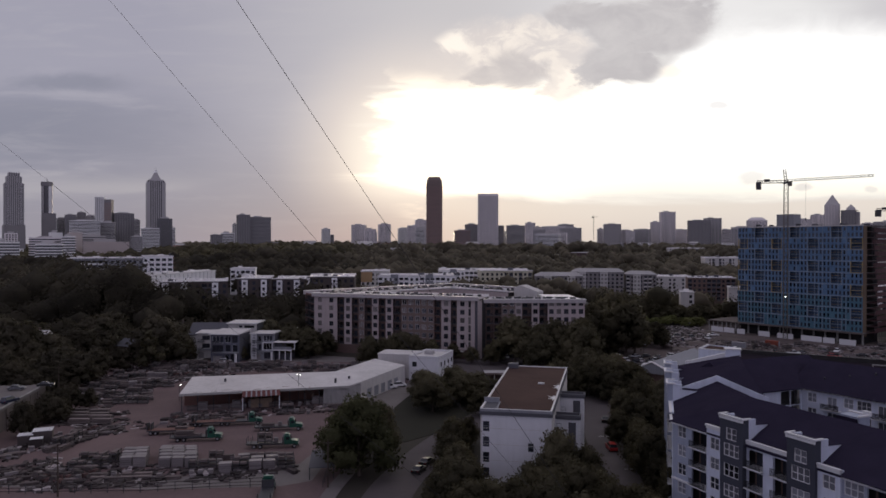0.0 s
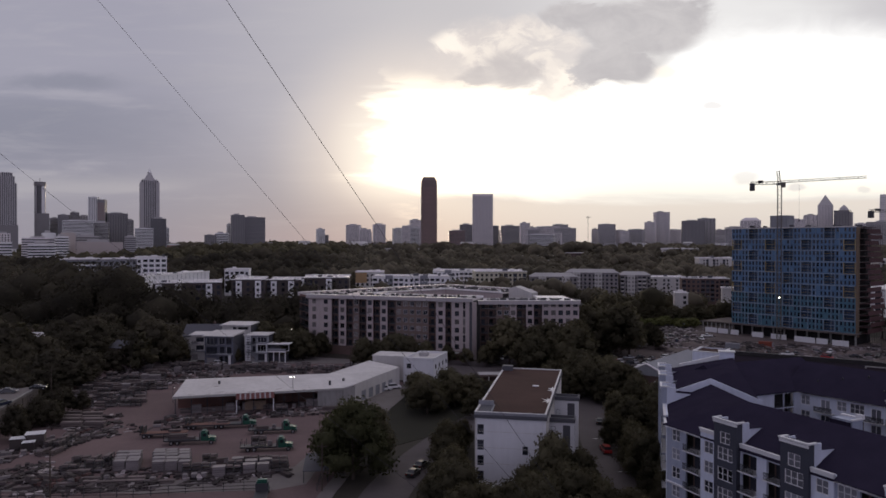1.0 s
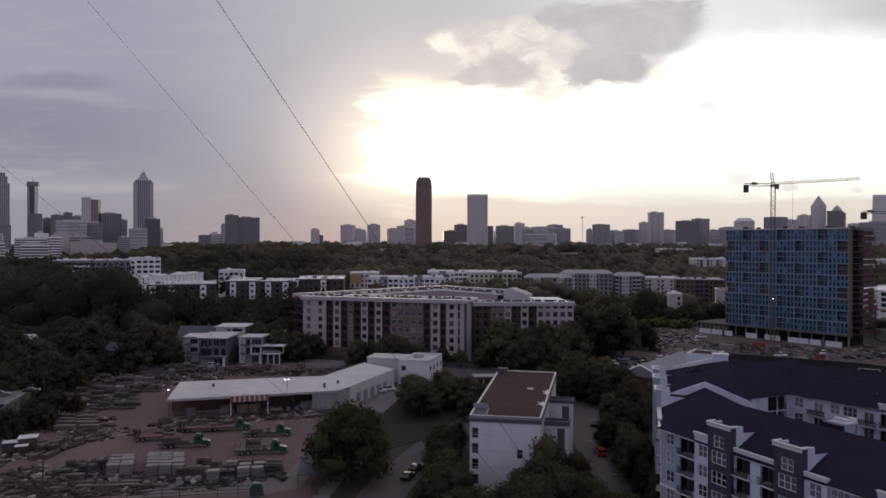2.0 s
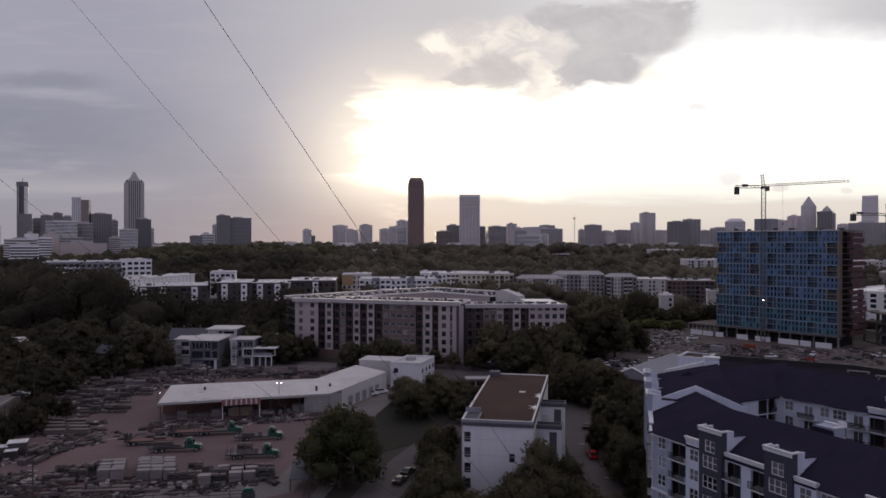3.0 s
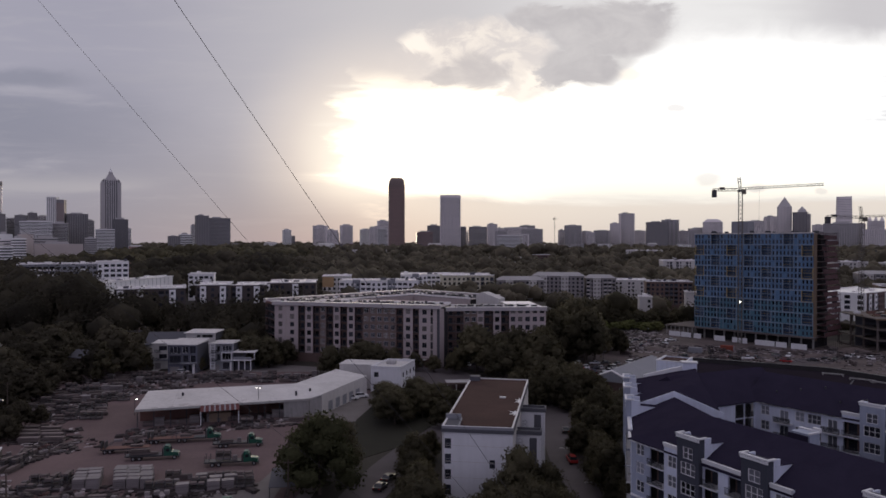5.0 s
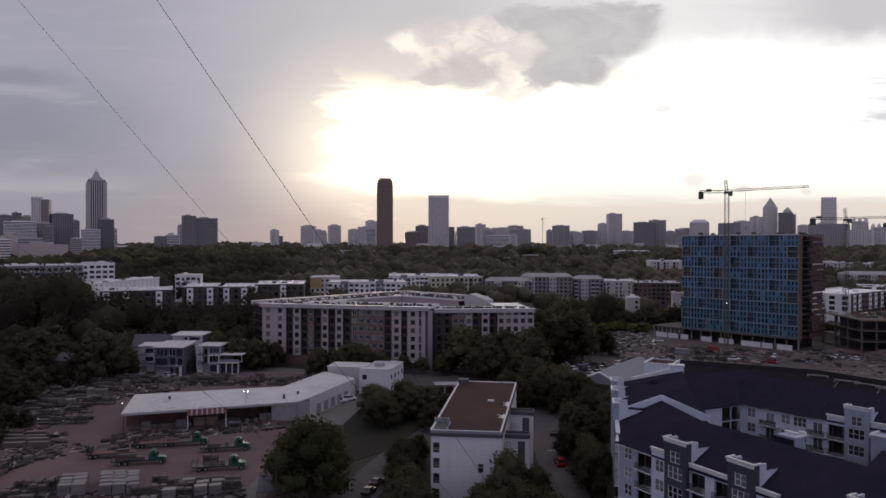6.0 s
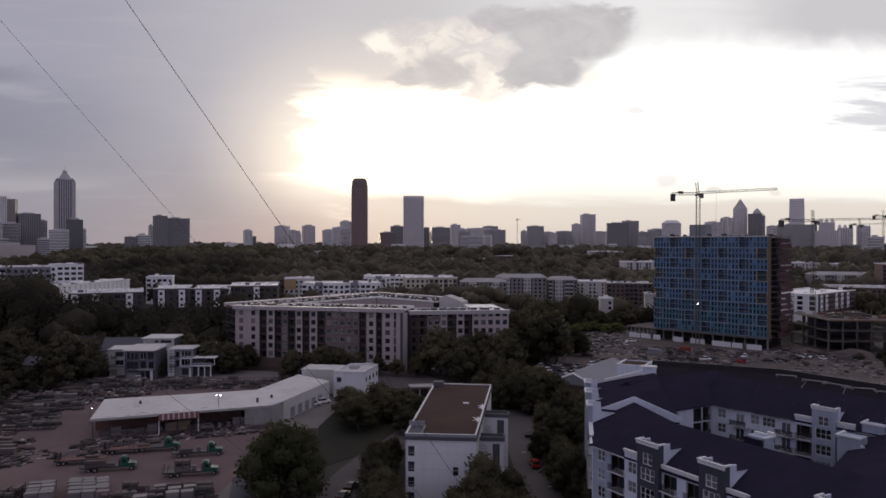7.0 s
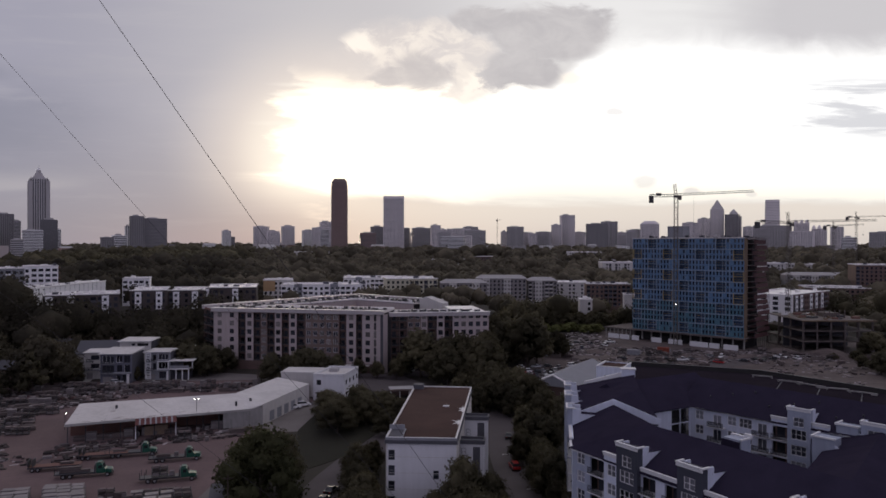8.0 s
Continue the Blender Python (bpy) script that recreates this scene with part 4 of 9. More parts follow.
def make_apartment_house():
    O = Vector((34.4, 116.1))
    ob = thing("apartment_house", "white and slate courtyard apartment house with charcoal shingle roofs", "apartment house", O.x, O.y)
    e, n = Vector((0.439, -0.898)), Vector((0.898, 0.439))
    A = Vector((0, 0))
    B = A + e * 62
    m = along(A, B)
    fl = FLOORS
    bays = [(0.0, 4.1, "window", 19.0, M_APTGREY, 0.0), (4.1, 7.7, "balcony", 19.0, M_APTGREY, 0.0), (7.7, 10.9, "window", 20.2, M_APTWHITE, 0.35),
            (10.9, 15.1, "tower", 22.6, M_APTDARK, 0.9), (15.1, 18.1, "balcony", 19.6, M_APTWHITE, 0.1), (18.1, 19.5, "wall", 19.6, M_APTWHITE, 0.1), (19.5, 22.5, "balcony", 19.6, M_APTWHITE, 0.1),
            (22.5, 26.7, "tower", 22.6, M_APTDARK, 0.9), (26.7, 29.9, "window", 19.6, M_APTWHITE, 0.35), (29.9, 33.0, "triple", 19.0, M_APTGREY, 0.0),
            (33.0, 36.4, "balcony", 19.0, M_APTGREY, 0.0), (36.4, 39.6, "window", 20.2, M_APTWHITE, 0.35), (39.6, 43.8, "tower", 22.6, M_APTDARK, 0.9), (43.8, 62.0, "triple", 19.0, M_APTGREY, 0.0)]
    for u0, u1, kind, top, wm, out in bays:
        apt_bay(ob, m, u0, u1, kind, fl[2:], top, wm, out)
    part("base", MB().box(0, 62, -0.15, 0.5, 0, 6.0, m), M_APTSTONE, ob)
    part("band", MB().box(0, 62, -0.3, 0.0, 9.75, 10.0, m), M_TRIM, ob)
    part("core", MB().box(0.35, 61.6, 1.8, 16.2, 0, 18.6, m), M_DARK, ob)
    part("end_wall", MB().box(0.0, 0.3, 0.3, 16.5, 0, 19.0, m), M_APTGREY, ob)
    roof_pieces(ob, A, B, 17.4, 19.05, 23.7, hip0=8.9, over=0.45)
    # left wing
    g, p = Vector((0.262, 0.965)), Vector((0.965, -0.262))
    L0 = A + g * 43
    ml = along(L0, A)
    for k0, k1, kind, top, wm, out in [(0, 5, "window", 19.4, M_APTWHITE, 0.2), (5, 9, "tower", 22.8, M_APTGREY, 0.9), (9, 15, "balcony", 19.4, M_APTWHITE, 0), (15, 19, "tower", 22.8, M_APTGREY, 0.9),
                                       (19, 25, "window", 19.4, M_APTGREY, 0.2), (25, 29, "tower", 22.4, M_APTGREY, 0.7), (29, 33, "balcony", 19.4, M_APTWHITE, 0), (33, 38, "balcony", 19.4, M_APTWHITE, 0), (38, 43, "window", 19.0, M_APTWHITE, 0.0)]:
        apt_bay(ob, ml, k0, k1, kind, fl[1:], top, wm, out)
    part("core", MB().box(0.5, 42.5, 1.8, 15.8, 0, 18.6, ml), M_DARK, ob)
    part("end_wall", MB().box(-0.02, 0.3, 0.3, 26, 0, 19.4, ml), M_APTWHITE, ob)
    slope = [(*(L0 - p * 0.6), 20.5), (*(L0 + p * 14.6), 24.1), (*(A + g * 27 + p * 14), 24.1), (*(A + g * 16.3 + p * 8), 24.0), (*(A + g * 16.3 - p * 0.6), 20.5), (*(A + g * 27 + p * 16.3), 20.3), (*(A + g * 16.3 + p * 16.3), 20.4)]
    part("upper_slope", MB().add(slope + [(x, y, 19.2) for x, y, z in slope], [(4, 3, 2, 1, 0), (2, 3, 6, 5), (0, 1, 8, 7), (1, 2, 9, 8), (2, 5, 12, 9), (5, 6, 13, 12), (6, 3, 4, 11, 13), (4, 0, 7, 11)]), M_SHINGLE, ob)
    # white gable end of that wing over the front roof
    gm = along(A + g * 15.92, A + g * 15.92 + p * 16)
    gab = MB().add([gm @ Vector(q) for q in ((-0.7, 0, 19.6), (16.7, 0, 19.6), (16.7, 0, 20.5), (8, 0, 24.05), (-0.7, 0, 20.5), (-0.7, 0.3, 19.6), (16.7, 0.3, 19.6), (16.7, 0.3, 20.5), (8, 0.3, 24.05), (-0.7, 0.3, 20.5))],
                   [(0, 1, 2, 3, 4), (9, 8, 7, 6, 5), (2, 7, 8, 3), (3, 8, 9, 4)])
    part("gable_wall", gab, M_APTWHITE, ob)
    part("roof_link", MB().add([(A.x + 0.2, A.y + 0.6, 19.0), (*(A + g * 16.0 - p * 0.3), 18.95), (*(A + g * 16.0 + p * 8), 23.0), (*(A + n * 8.7 + e * 8.9), 23.68), (*(A + g * 16.0 + p * 16.5), 18.95), (*(A + n * 17.6 + e * 9), 19.0)],
                               [(0, 3, 2, 1), (3, 5, 4, 2)]), M_SHINGLE, ob)
    # inner walls of the court: corner with loggias, then the back wing
    C = Vector((68, 143)) - O
    h, q = Vector((0.58, -0.815)), Vector((0.815, 0.58))
    K = A + g * 27 + p * 15.8
    mk = along(K, C)
    lk = (C - K).length
    holes = [(lk - 5.6, lk - 3.05, f, f + 2.8) for f in fl[2:]] + [(lk - 2.9, lk - 0.3, f, f + 2.8) for f in fl[2:]]
    win_k = [(1.0, f + 1.0) for f in fl[2:]]
    part("wall", pierced(MB(), mk, lk, 6, 19.2, holes + [(u, u + 1.5, z, z + 1.5) for u, z in win_k], 0.3), M_APTWHITE, ob)
    for u, z in win_k:
        put_window(ob, mk, u, z, 1.5, 1.5)
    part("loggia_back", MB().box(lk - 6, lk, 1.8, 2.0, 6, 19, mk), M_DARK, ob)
    for f in fl[2:]:
        part("loggia_floor", MB().box(lk - 5.7, lk - 0.2, 0.02, 1.8, f - 0.2, f - 0.02, mk), M_DARKGREY, ob)
        tagged(part("railing", rail_mesh(5.2), None, ob, m=mk @ Matrix.Translation((lk - 5.55, 0.1, f))), kind="stuff")
    D = C + h * 62
    mc = along(C, D)
    for u0, u1, kind, top, wm, out in [(0, 4.2, "window", 19.2, M_APTWHITE, 0), (4.2, 8.0, "porch", 19.2, M_APTWHITE, 0), (8.0, 10.2, "window", 19.2, M_APTWHITE, 0), (10.2, 13.6, "triple", 19.2, M_APTWHITE, 0), (13.6, 17.1, "porch", 19.2, M_APTWHITE, 0),
                                       (17.1, 20.4, "balcony", 20.2, M_APTWHITE, 0.3), (20.4, 24.5, "tower", 22.6, M_APTGREY, 0.9), (24.5, 27.6, "window", 20.2, M_APTWHITE, 0.2), (27.6, 33, "triple", 19.2, M_APTGREY, 0.0), (33, 37, "tower", 22.2, M_APTGREY, 0.9), (37, 62, "triple", 19.2, M_APTGREY, 0.0)]:
        apt_bay(ob, mc, u0, u1, kind, fl[2:], top, wm, out)
    part("core", MB().box(0.2, 61.6, 1.8, 15.6, 0, 18.6, mc), M_DARK, ob)
    roof_pieces(ob, C - h * 2, D, 16.2, 19.2, 24.0, over=0.45)
    roof_pieces(ob, K - (C - K) * 0.25, C + (C - K) * 0.9, 17.0, 19.25, 24.0, over=0.4)
    # cross wing that closes the court, with hipped roofs
    X0 = A + e * 47 + n * 12
    X1 = C + h * 43 + q * 4
    lx = (X1 - X0).length
    roof_pieces(ob, X0, X1, 15, 18.0, 21.0, over=0.4)
    part("core", MB().box(0, lx, 0.4, 14, 0, 17.9, along(X0, X1)), M_APTGREY, ob)
    # little parapet towers on the court side, each with a raking white cheek
    for cx, cy, zt in ((76.5, 114.5, 20.2), (84.5, 119.5, 20.8), (88.0, 109.5, 20.0)):
        c = Vector((cx, cy)) - O
        tm = along(c, c + h)
        part("stair_tower", MB().box(0, 3.6, 0, 3.2, 8, zt, tm), M_APTGREY, ob)
        part("shingle_cheek", MB().box(-0.2, -0.02, 0.2, 3.2, 12, zt - 0.5, tm), M_SHINGLE, ob)
        part("parapet_cap", MB().box(-0.2, 3.8, -0.2, 0.15, zt, zt + 0.3, tm).box(-0.2, 0.15, 0.15, 3.4, zt, zt + 0.3, tm), M_TRIM, ob)
        part("raking_cheek", MB().add([tm @ Vector(v) for v in ((3.6, 0.1, zt - 3), (7.6, 0.1, zt - 3.4), (7.6, 0.1, zt - 2.9), (3.6, 0.1, zt - 0.9), (3.6, 0.4, zt - 3), (7.6, 0.4, zt - 3.4), (7.6, 0.4, zt - 2.9), (3.6, 0.4, zt - 0.9))],
                                      [(0, 1, 2, 3), (7, 6, 5, 4), (3, 2, 6, 7), (1, 5, 6, 2)]), M_APTWHITE, ob)
        part("low_roof", MB().add([tm @ Vector(v) for v in ((3.4, 0.4, zt - 0.9), (10.8, 0.4, zt - 2.9), (10.8, 8, zt - 3.6), (-2, 8, zt - 3.2), (-1, 3.2, zt - 1.6))], [(0, 1, 2, 3, 4)]), M_SHINGLE, ob)
    # parapet tower on the court side of the front wing
    c = A + e * 16.6 + n * 17.6
    tm = along(c, c + e)
    part("stair_tower", MB().box(0, 3.2, 0, 2.4, 0, 22.2, tm), M_APTGREY, ob)
    part("shingle_cheek", MB().box(-0.3, 3.0, -0.25, -0.02, 18.0, 21.9, tm).box(-0.25, -0.02, -0.02, 2.0, 18.0, 21.9, tm), M_SHINGLE, ob)
    part("parapet_cap", MB().box(-0.2, 3.4, 2.1, 2.6, 22.2, 22.45, tm).box(3.05, 3.4, -0.2, 2.1, 22.2, 22.45, tm).box(2.2, 3.4, 2.1, 2.6, 22.45, 22.9, tm), M_TRIM, ob)
    # flat-roofed white block and raking white parapet at the far end of the left wing
    fm = along(Vector((59.4, 179.0)) - O, Vector((67.0, 174.0)) - O)
    part("flat_block", pierced(MB(), fm, 7, 0, 21.6, [(2.0, 3.2, 17.6, 19.4)], 0.3).box(0, 0.3, 0.3, 8.7, 0, 21.6, fm).box(6.7, 7, 0.3, 8.7, 0, 21.6, fm).box(0, 7, 8.7, 9, 0, 21.6, fm), M_APTWHITE, ob)
    put_window(ob, fm, 2.0, 17.6, 1.2, 1.8)
    part("flat_block_roof", MB().box(0.3, 6.7, 0.3, 8.7, 21.2, 21.4, fm), M_ROOFBROWN, ob)
    part("parapet_cap", MB().box(-0.12, 7.12, -0.12, 0.32, 21.6, 21.8, fm).box(-0.12, 0.32, 0.32, 9.1, 21.6, 21.8, fm).box(6.68, 7.12, 0.32, 9.1, 21.6, 21.8, fm), M_TRIM, ob)
    rm = along(L0 + p * 3.6, L0 + p * 20)
    part("raking_parapet", MB().add([rm @ Vector(v) for v in ((0, 0, 19.4), (9, 0, 19.4), (9, 0, 24.6), (0, 0, 22.1), (0, 0.6, 19.4), (9, 0.6, 19.4), (9, 0.6, 24.6), (0, 0.6, 22.1))],
                                    [(0, 1, 2, 3), (7, 6, 5, 4), (3, 2, 6, 7), (0, 3, 7, 4), (1, 5, 6, 2)]), M_TRIM, ob)
    part("parapet_tower", MB().box(8.2, 11.2, -0.8, 1.0, 19, 25.2, rm), M_APTWHITE, ob)
    part("tower_cap", MB().box(8.0, 11.4, -1.0, 1.2, 25.2, 25.45, rm), M_TRIM, ob)
    part("low_link", MB().box(1.0, 9.0, 1.0, 14.0, 0, 17.5, rm), M_APTGREY, ob)
    part("link_roof", MB().box(0.8, 9.2, 0.8, 14.2, 17.5, 17.8, rm), M_ROOFWHITE, ob)
    for k in range(9):
        c = C + h * (3 + 4.1 * k) + q * (3.0 + 1.5 * (k % 3))
        part("roof_vent", MB().ring(c.x, c.y, 0.16, 20.0, 19.2 + 0.59 * (3.0 + 1.5 * (k % 3)) + 0.5, 8), M_STEEL, ob)


make_apartment_house()


# ---------------------------------------------------------------- white house with brown roof
def make_white_house():
    P = [Vector(v) for v in ((3.4, 136.6), (16.9, 134.4), (26.9, 182.6), (12.2, 185.6))]
    O = P[0]
    P = [v - O for v in P]
    ob = thing("white_house", "white rendered walk-up block with a brown gravel roof", "apartment house", O.x, O.y)
    top = 16.0
    lens = [(P[(i + 1) % 4] - P[i]).length for i in range(4)]
    ms = [along(P[i], P[(i + 1) % 4]) for i in range(4)]
    # front: a column of windows at the far corner and one pair of small windows
    front = [(0.45, 1.75, f, f + 2.0) for f in (2.6, 5.6, 8.6, 11.6)] + [(9.2, 10.3, 8.0, 9.7)]
    part("wall", pierced(MB(), ms[0], lens[0], 0, top, front), M_WHITE, ob)
    for u0, u1, z0, z1 in front:
        put_window(ob, ms[0], u0, z0, u1 - u0, z1 - z0, 1, 2, M_GREYWALL)
    for z in (6.0, 9.1, 12.2):
        part("storey_joint", MB().box(0, lens[0], -0.03, 0.0, z, z + 0.08, ms[0]), M_OFFWHITE, ob)
    side = [(u, u + 1.3, f + 1.0, f + 2.6) for u in (3, 8, 30, 36, 42) for f in (3.1, 6.2, 9.3, 12.4)]
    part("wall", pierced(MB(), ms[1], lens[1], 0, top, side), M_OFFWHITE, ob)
    for u0, u1, z0, z1 in side:
        put_window(ob, ms[1], u0, z0, 1.3, 1.6, 1, 2, M_GREYWALL)
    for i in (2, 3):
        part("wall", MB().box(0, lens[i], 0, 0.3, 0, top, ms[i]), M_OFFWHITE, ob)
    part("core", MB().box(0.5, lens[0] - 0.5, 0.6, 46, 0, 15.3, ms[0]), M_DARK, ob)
    part("roof", MB().prism([tuple(v) for v in P], 15.4, 15.84), M_ROOFBROWN, ob)
    cap = MB()
    for i in range(4):
        cap.box(-0.05, lens[i] + 0.05, -0.08, 0.16, top, top + 0.09, ms[i])
    part("parapet_cap", cap, M_TRIM, ob)
    part("cornice", MB().box(-0.2, lens[0] + 0.2, -0.25, 0.0, top - 1.15, top - 0.5, ms[0]).box(0, lens[1], -0.2, 0.0, top - 1.1, top - 0.5, ms[1]), M_DARKGREY, ob)
    part("frieze", MB().box(-0.1, lens[0] + 0.1, -0.12, 0.0, top - 0.48, top - 0.02, ms[0]), M_GREYWALL, ob)
    # lower notch at the front corner and a hatch at the back
    part("corner_membrane", MB().box(0.3, 3.0, 0.3, 6.2, 15.85, 15.91, ms[0]), M_DARKGREY, ob)
    part("corner_parapet", MB().box(-0.1, 3.0, 6.2, 6.5, 15.85, 16.9, ms[0]).box(3.0, 3.25, 0.35, 6.5, 15.85, 16.1, ms[0]), M_GREYWALL, ob)
    part("roof_hatch", MB().box(0.8, 3.4, lens[3] - 3.5, lens[3] - 1.0, 15.85, 17.0, ms[0]), M_DARKGREY, ob)
    part("roof_vent", MB().box(9.6, 11.0, 27.0, 27.8, 15.85, 16.1, ms[0]), M_TRIM, ob)
    # splashes of pale sealant by the lane-side parapet, with ragged arms
    rng = random.Random(8)
    for cx, cy, k in ((13.7, 13.0, 1.7), (14.4, 24.5, 2.0)):
        splat = []
        for i in range(14):
            r = k * (rng.uniform(0.8, 1.25) if i % 2 == 0 else rng.uniform(0.25, 0.45))
            splat.append((min(13.6 + 0.043 * cy, cx + 0.75 * r * math.cos(2 * math.pi * i / 14)), cy + 1.7 * r * math.sin(2 * math.pi * i / 14)))
        part("sealant_patch", MB().prism(splat, 15.85, 15.90, m=ms[0]), M_TRIM, ob)
    # two stair bays with grey stripes on the lane side
    for u0, u1, out, h in ((8.6, 11.2, 4.9, 12.9), (23.5, 26.4, 5.2, 14.1)):
        bm = ms[1] @ Matrix.Translation((0, -out, 0))
        part("stair_bay", MB().box(u0, u1, 0, out - 0.02, 0, h, bm), M_WHITE, ob)
        part("bay_roof", MB().box(u0 + 0.12, u1 - 0.12, 0.12, out - 0.1, h, h + 0.06, bm), M_DARKGREY, ob)
        part("grey_stripe", MB().box(u0 - 0.05, u0, out * 0.15, out * 0.45, 0, h - 0.9, bm), M_DARKGREY, ob)
        part("bay_cap", MB().box(u0 - 0.25, u1 + 0.25, -0.25, 0.1, h - 0.3, h + 0.5, bm).box(u0 - 0.25, u0 + 0.1, 0.1, out - 0.05, h - 0.3, h + 0.5, bm).box(u1 - 0.1, u1 + 0.25, 0.1, out - 0.05, h - 0.3, h + 0.5, bm), M_DARKGREY, ob)
        for z in (4.2, 7.3, 10.2):
            side_m = along(tuple((bm @ Vector((u0, out * 0.95, 0))).xy), tuple((bm @ Vector((u0, 0, 0))).xy), out=0.06)
            put_window(ob, side_m, 0.1, z, 0.9, 1.5, 1, 2, M_DARKGREY, t=0.0)


make_white_house()


# ---------------------------------------------------------------- blue sheathed tower under construction
M_PALEBAND = mat("pale_blue_tape_band", (0.19, 0.245, 0.31), 0.7, 0.25, 0.8, 0.1)
M_JAMB = mat("bare_tan_jamb", (0.30, 0.24, 0.12), 0.85, 0.4, 1.0, 0.2)


def make_blue_tower():
    O = Vector((150, 388))
    ob = thing("unfinished_tower", "unfinished tower in blue sheathing with open balcony bays", "building", O.x, O.y)
    R = Vector((190, 340)) - O
    L = Vector((0, 0))
    d = (R - L).normalized()
    n = Vector((-d.y, d.x))
    W = (R - L).length
    D = 25.0
    m = along(L, R)
    z0, z1 = 6.0, 57.0
    rows = 18
    fh = (z1 - z0) / rows
    cols = 34
    cw = W / cols
    recess = set()
    for r in range(rows):
        band = (rows - 1 - r) // 2
        if band in (0, 2, 4, 6, 8):
            starts = (5, 15, 26)
        else:
            starts = (0, 10, 20, 31)
        for s in starts:
            recess |= {(s + k, r) for k in range(3)}
    holes, wins = [], []
    for r in range(rows):
        z = z0 + r * fh
        c = 0
        while c < cols:
            if (c, r) in recess:
                e = c
                while e < cols and (e, r) in recess:
                    e += 1
                holes.append((c * cw + 0.15, e * cw - 0.15, z + 0.35, z + fh + 0.02))
                c = e
            else:
                if random.random() < 0.93:
                    holes.append((c * cw + 0.42, c * cw + cw - 0.42, z + 0.6, z + 2.5))
                    wins.append((c * cw + 0.42, z + 0.6))
                c += 1
    split = z0 + 6 * fh
    part("cladding", pierced(MB(), m, W, split, z1, [q for q in holes if q[2] > split], 0.45), M_BLUE, ob)
    part("cladding", pierced(MB(), m, W, z0, split, [q for q in holes if q[2] < split], 0.45), M_TEAL, ob)
    # pale jambs beside the open bays and thin joints at each storey
    pale = mat("pale_grey_jamb", (0.34, 0.34, 0.33), 0.8, 0.2, 1.0, 0.2)
    for r in range(0, rows, 2):
        for c in range(cols):
            if (c, r) in recess and (c - 1, r) not in recess:
                zz = z0 + r * fh
                for x in (c * cw, (c + 3) * cw - 0.22):
                    part("jamb", MB().box(x, x + 0.22, -0.06, -0.002, zz + 0.3, zz + 2 * fh - 0.1, m), pale if r > 5 else M_PALEBAND, ob)
    for r in range(1, rows):
        part("joint_strip", MB().box(0, W, -0.035, -0.002, z0 + r * fh - 0.05, z0 + r * fh + 0.1, m), M_GREYWALL if r % 2 == 0 else M_BLUEDK, ob)
    # slab edges show in the open bays
    for r in range(rows + 1):
        z = z0 + r * fh
        part("floor_slab", MB().box(0.1, W - 0.1, 0.2, D - 0.2, z - 0.05, z + 0.25, m), M_CONCRETE, ob)
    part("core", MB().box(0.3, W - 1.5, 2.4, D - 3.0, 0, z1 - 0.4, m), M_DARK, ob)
    ww = round(cw - 0.84, 3)
    wins.sort(key=lambda q: -q[0])
    for u, z in wins[:300]:
        put_window(ob, m, u, z, ww, 1.9, 1, 1, M_BLUEDK, t=0.5)
    rest = MB()
    for u, z in wins[300:]:
        rest.box(u, u + ww, 0.25, 0.3, z, z + 1.9, m)
    tagged(part("panes", rest, M_GLASS, ob), kind="stuff")
    part("recess_back", MB().box(0.3, W - 0.3, 1.5, 1.7, z0, z1 - 0.3, m), mat("dark_blue_back_wall", (0.045, 0.075, 0.13), 0.7, 0.4, 0.4, 0.1), ob)
    rail = mat("yellow_safety_rail", (0.30, 0.22, 0.06), 0.6, 0.3, 2.0, 0.5)
    bars = MB()
    for r in range(rows):
        z = z0 + r * fh
        c = 0
        while c < cols:
            if (c, r) in recess:
                bars.box(c * cw + 0.2, (c + 3) * cw - 0.2, 0.1, 0.16, z + 1.38, z + 1.47, m)
                part("recess_frame", MB().box(c * cw, c * cw + 0.32, -0.14, 0.3, z + 0.1, z + fh - 0.1, m).box((c + 3) * cw - 0.32, (c + 3) * cw, -0.14, 0.3, z + 0.1, z + fh - 0.1, m).box(c * cw + 0.32, (c + 3) * cw - 0.32, -0.14, 0.3, z + 0.1, z + 0.36, m), M_JAMB if c in (0, 10, 31) and r > 5 else M_PALEBAND, ob)
                c += 3
            else:
                c += 1
    tagged(part("safety_rails", bars, rail, ob), kind="stuff")
    # strips, roof edge, top deck
    for k in range(1, 9):
        z = z0 + 2 * k * fh
        part("slab_band", MB().box(0, W, -0.1, 0.0, z - 0.22, z + 0.16, m), M_PALEBAND, ob)
    for c in (2, 4, 7, 9, 12, 13, 17, 20, 22, 24, 28, 30):
        part("corner_strip", MB().box(c * cw - 0.10, c * cw + 0.10, -0.12, 0.0, z0, z1, m), M_PALEBAND, ob)
    part("roof_edge", MB().box(-0.2, W + 0.2, -0.25, 0.5, z1, z1 + 0.6, m), M_OFFWHITE, ob)
    part("roof_deck", MB().box(0, W, 0.5, D, z1, z1 + 0.3, m), M_CONCRETE, ob)
    part("lift_core", MB().box(17, 26, 8, 16, z1 + 0.3, z1 + 7.0, m), M_GREYWALL, ob)
    clut = MB()
    for i in range(26):
        u, v = random.uniform(2, W - 2), random.uniform(1.5, D - 2)
        clut.box(u, u + random.uniform(0.5, 3), v, v + random.uniform(0.5, 2), z1 + 0.3, z1 + random.uniform(0.8, 2.0), m)
    tagged(part("roof_materials", clut, M_STEEL, ob), kind="stuff")
    # open flank with slabs, columns, scaffold and rust-red netting
    ms = along(R, R + n * D)
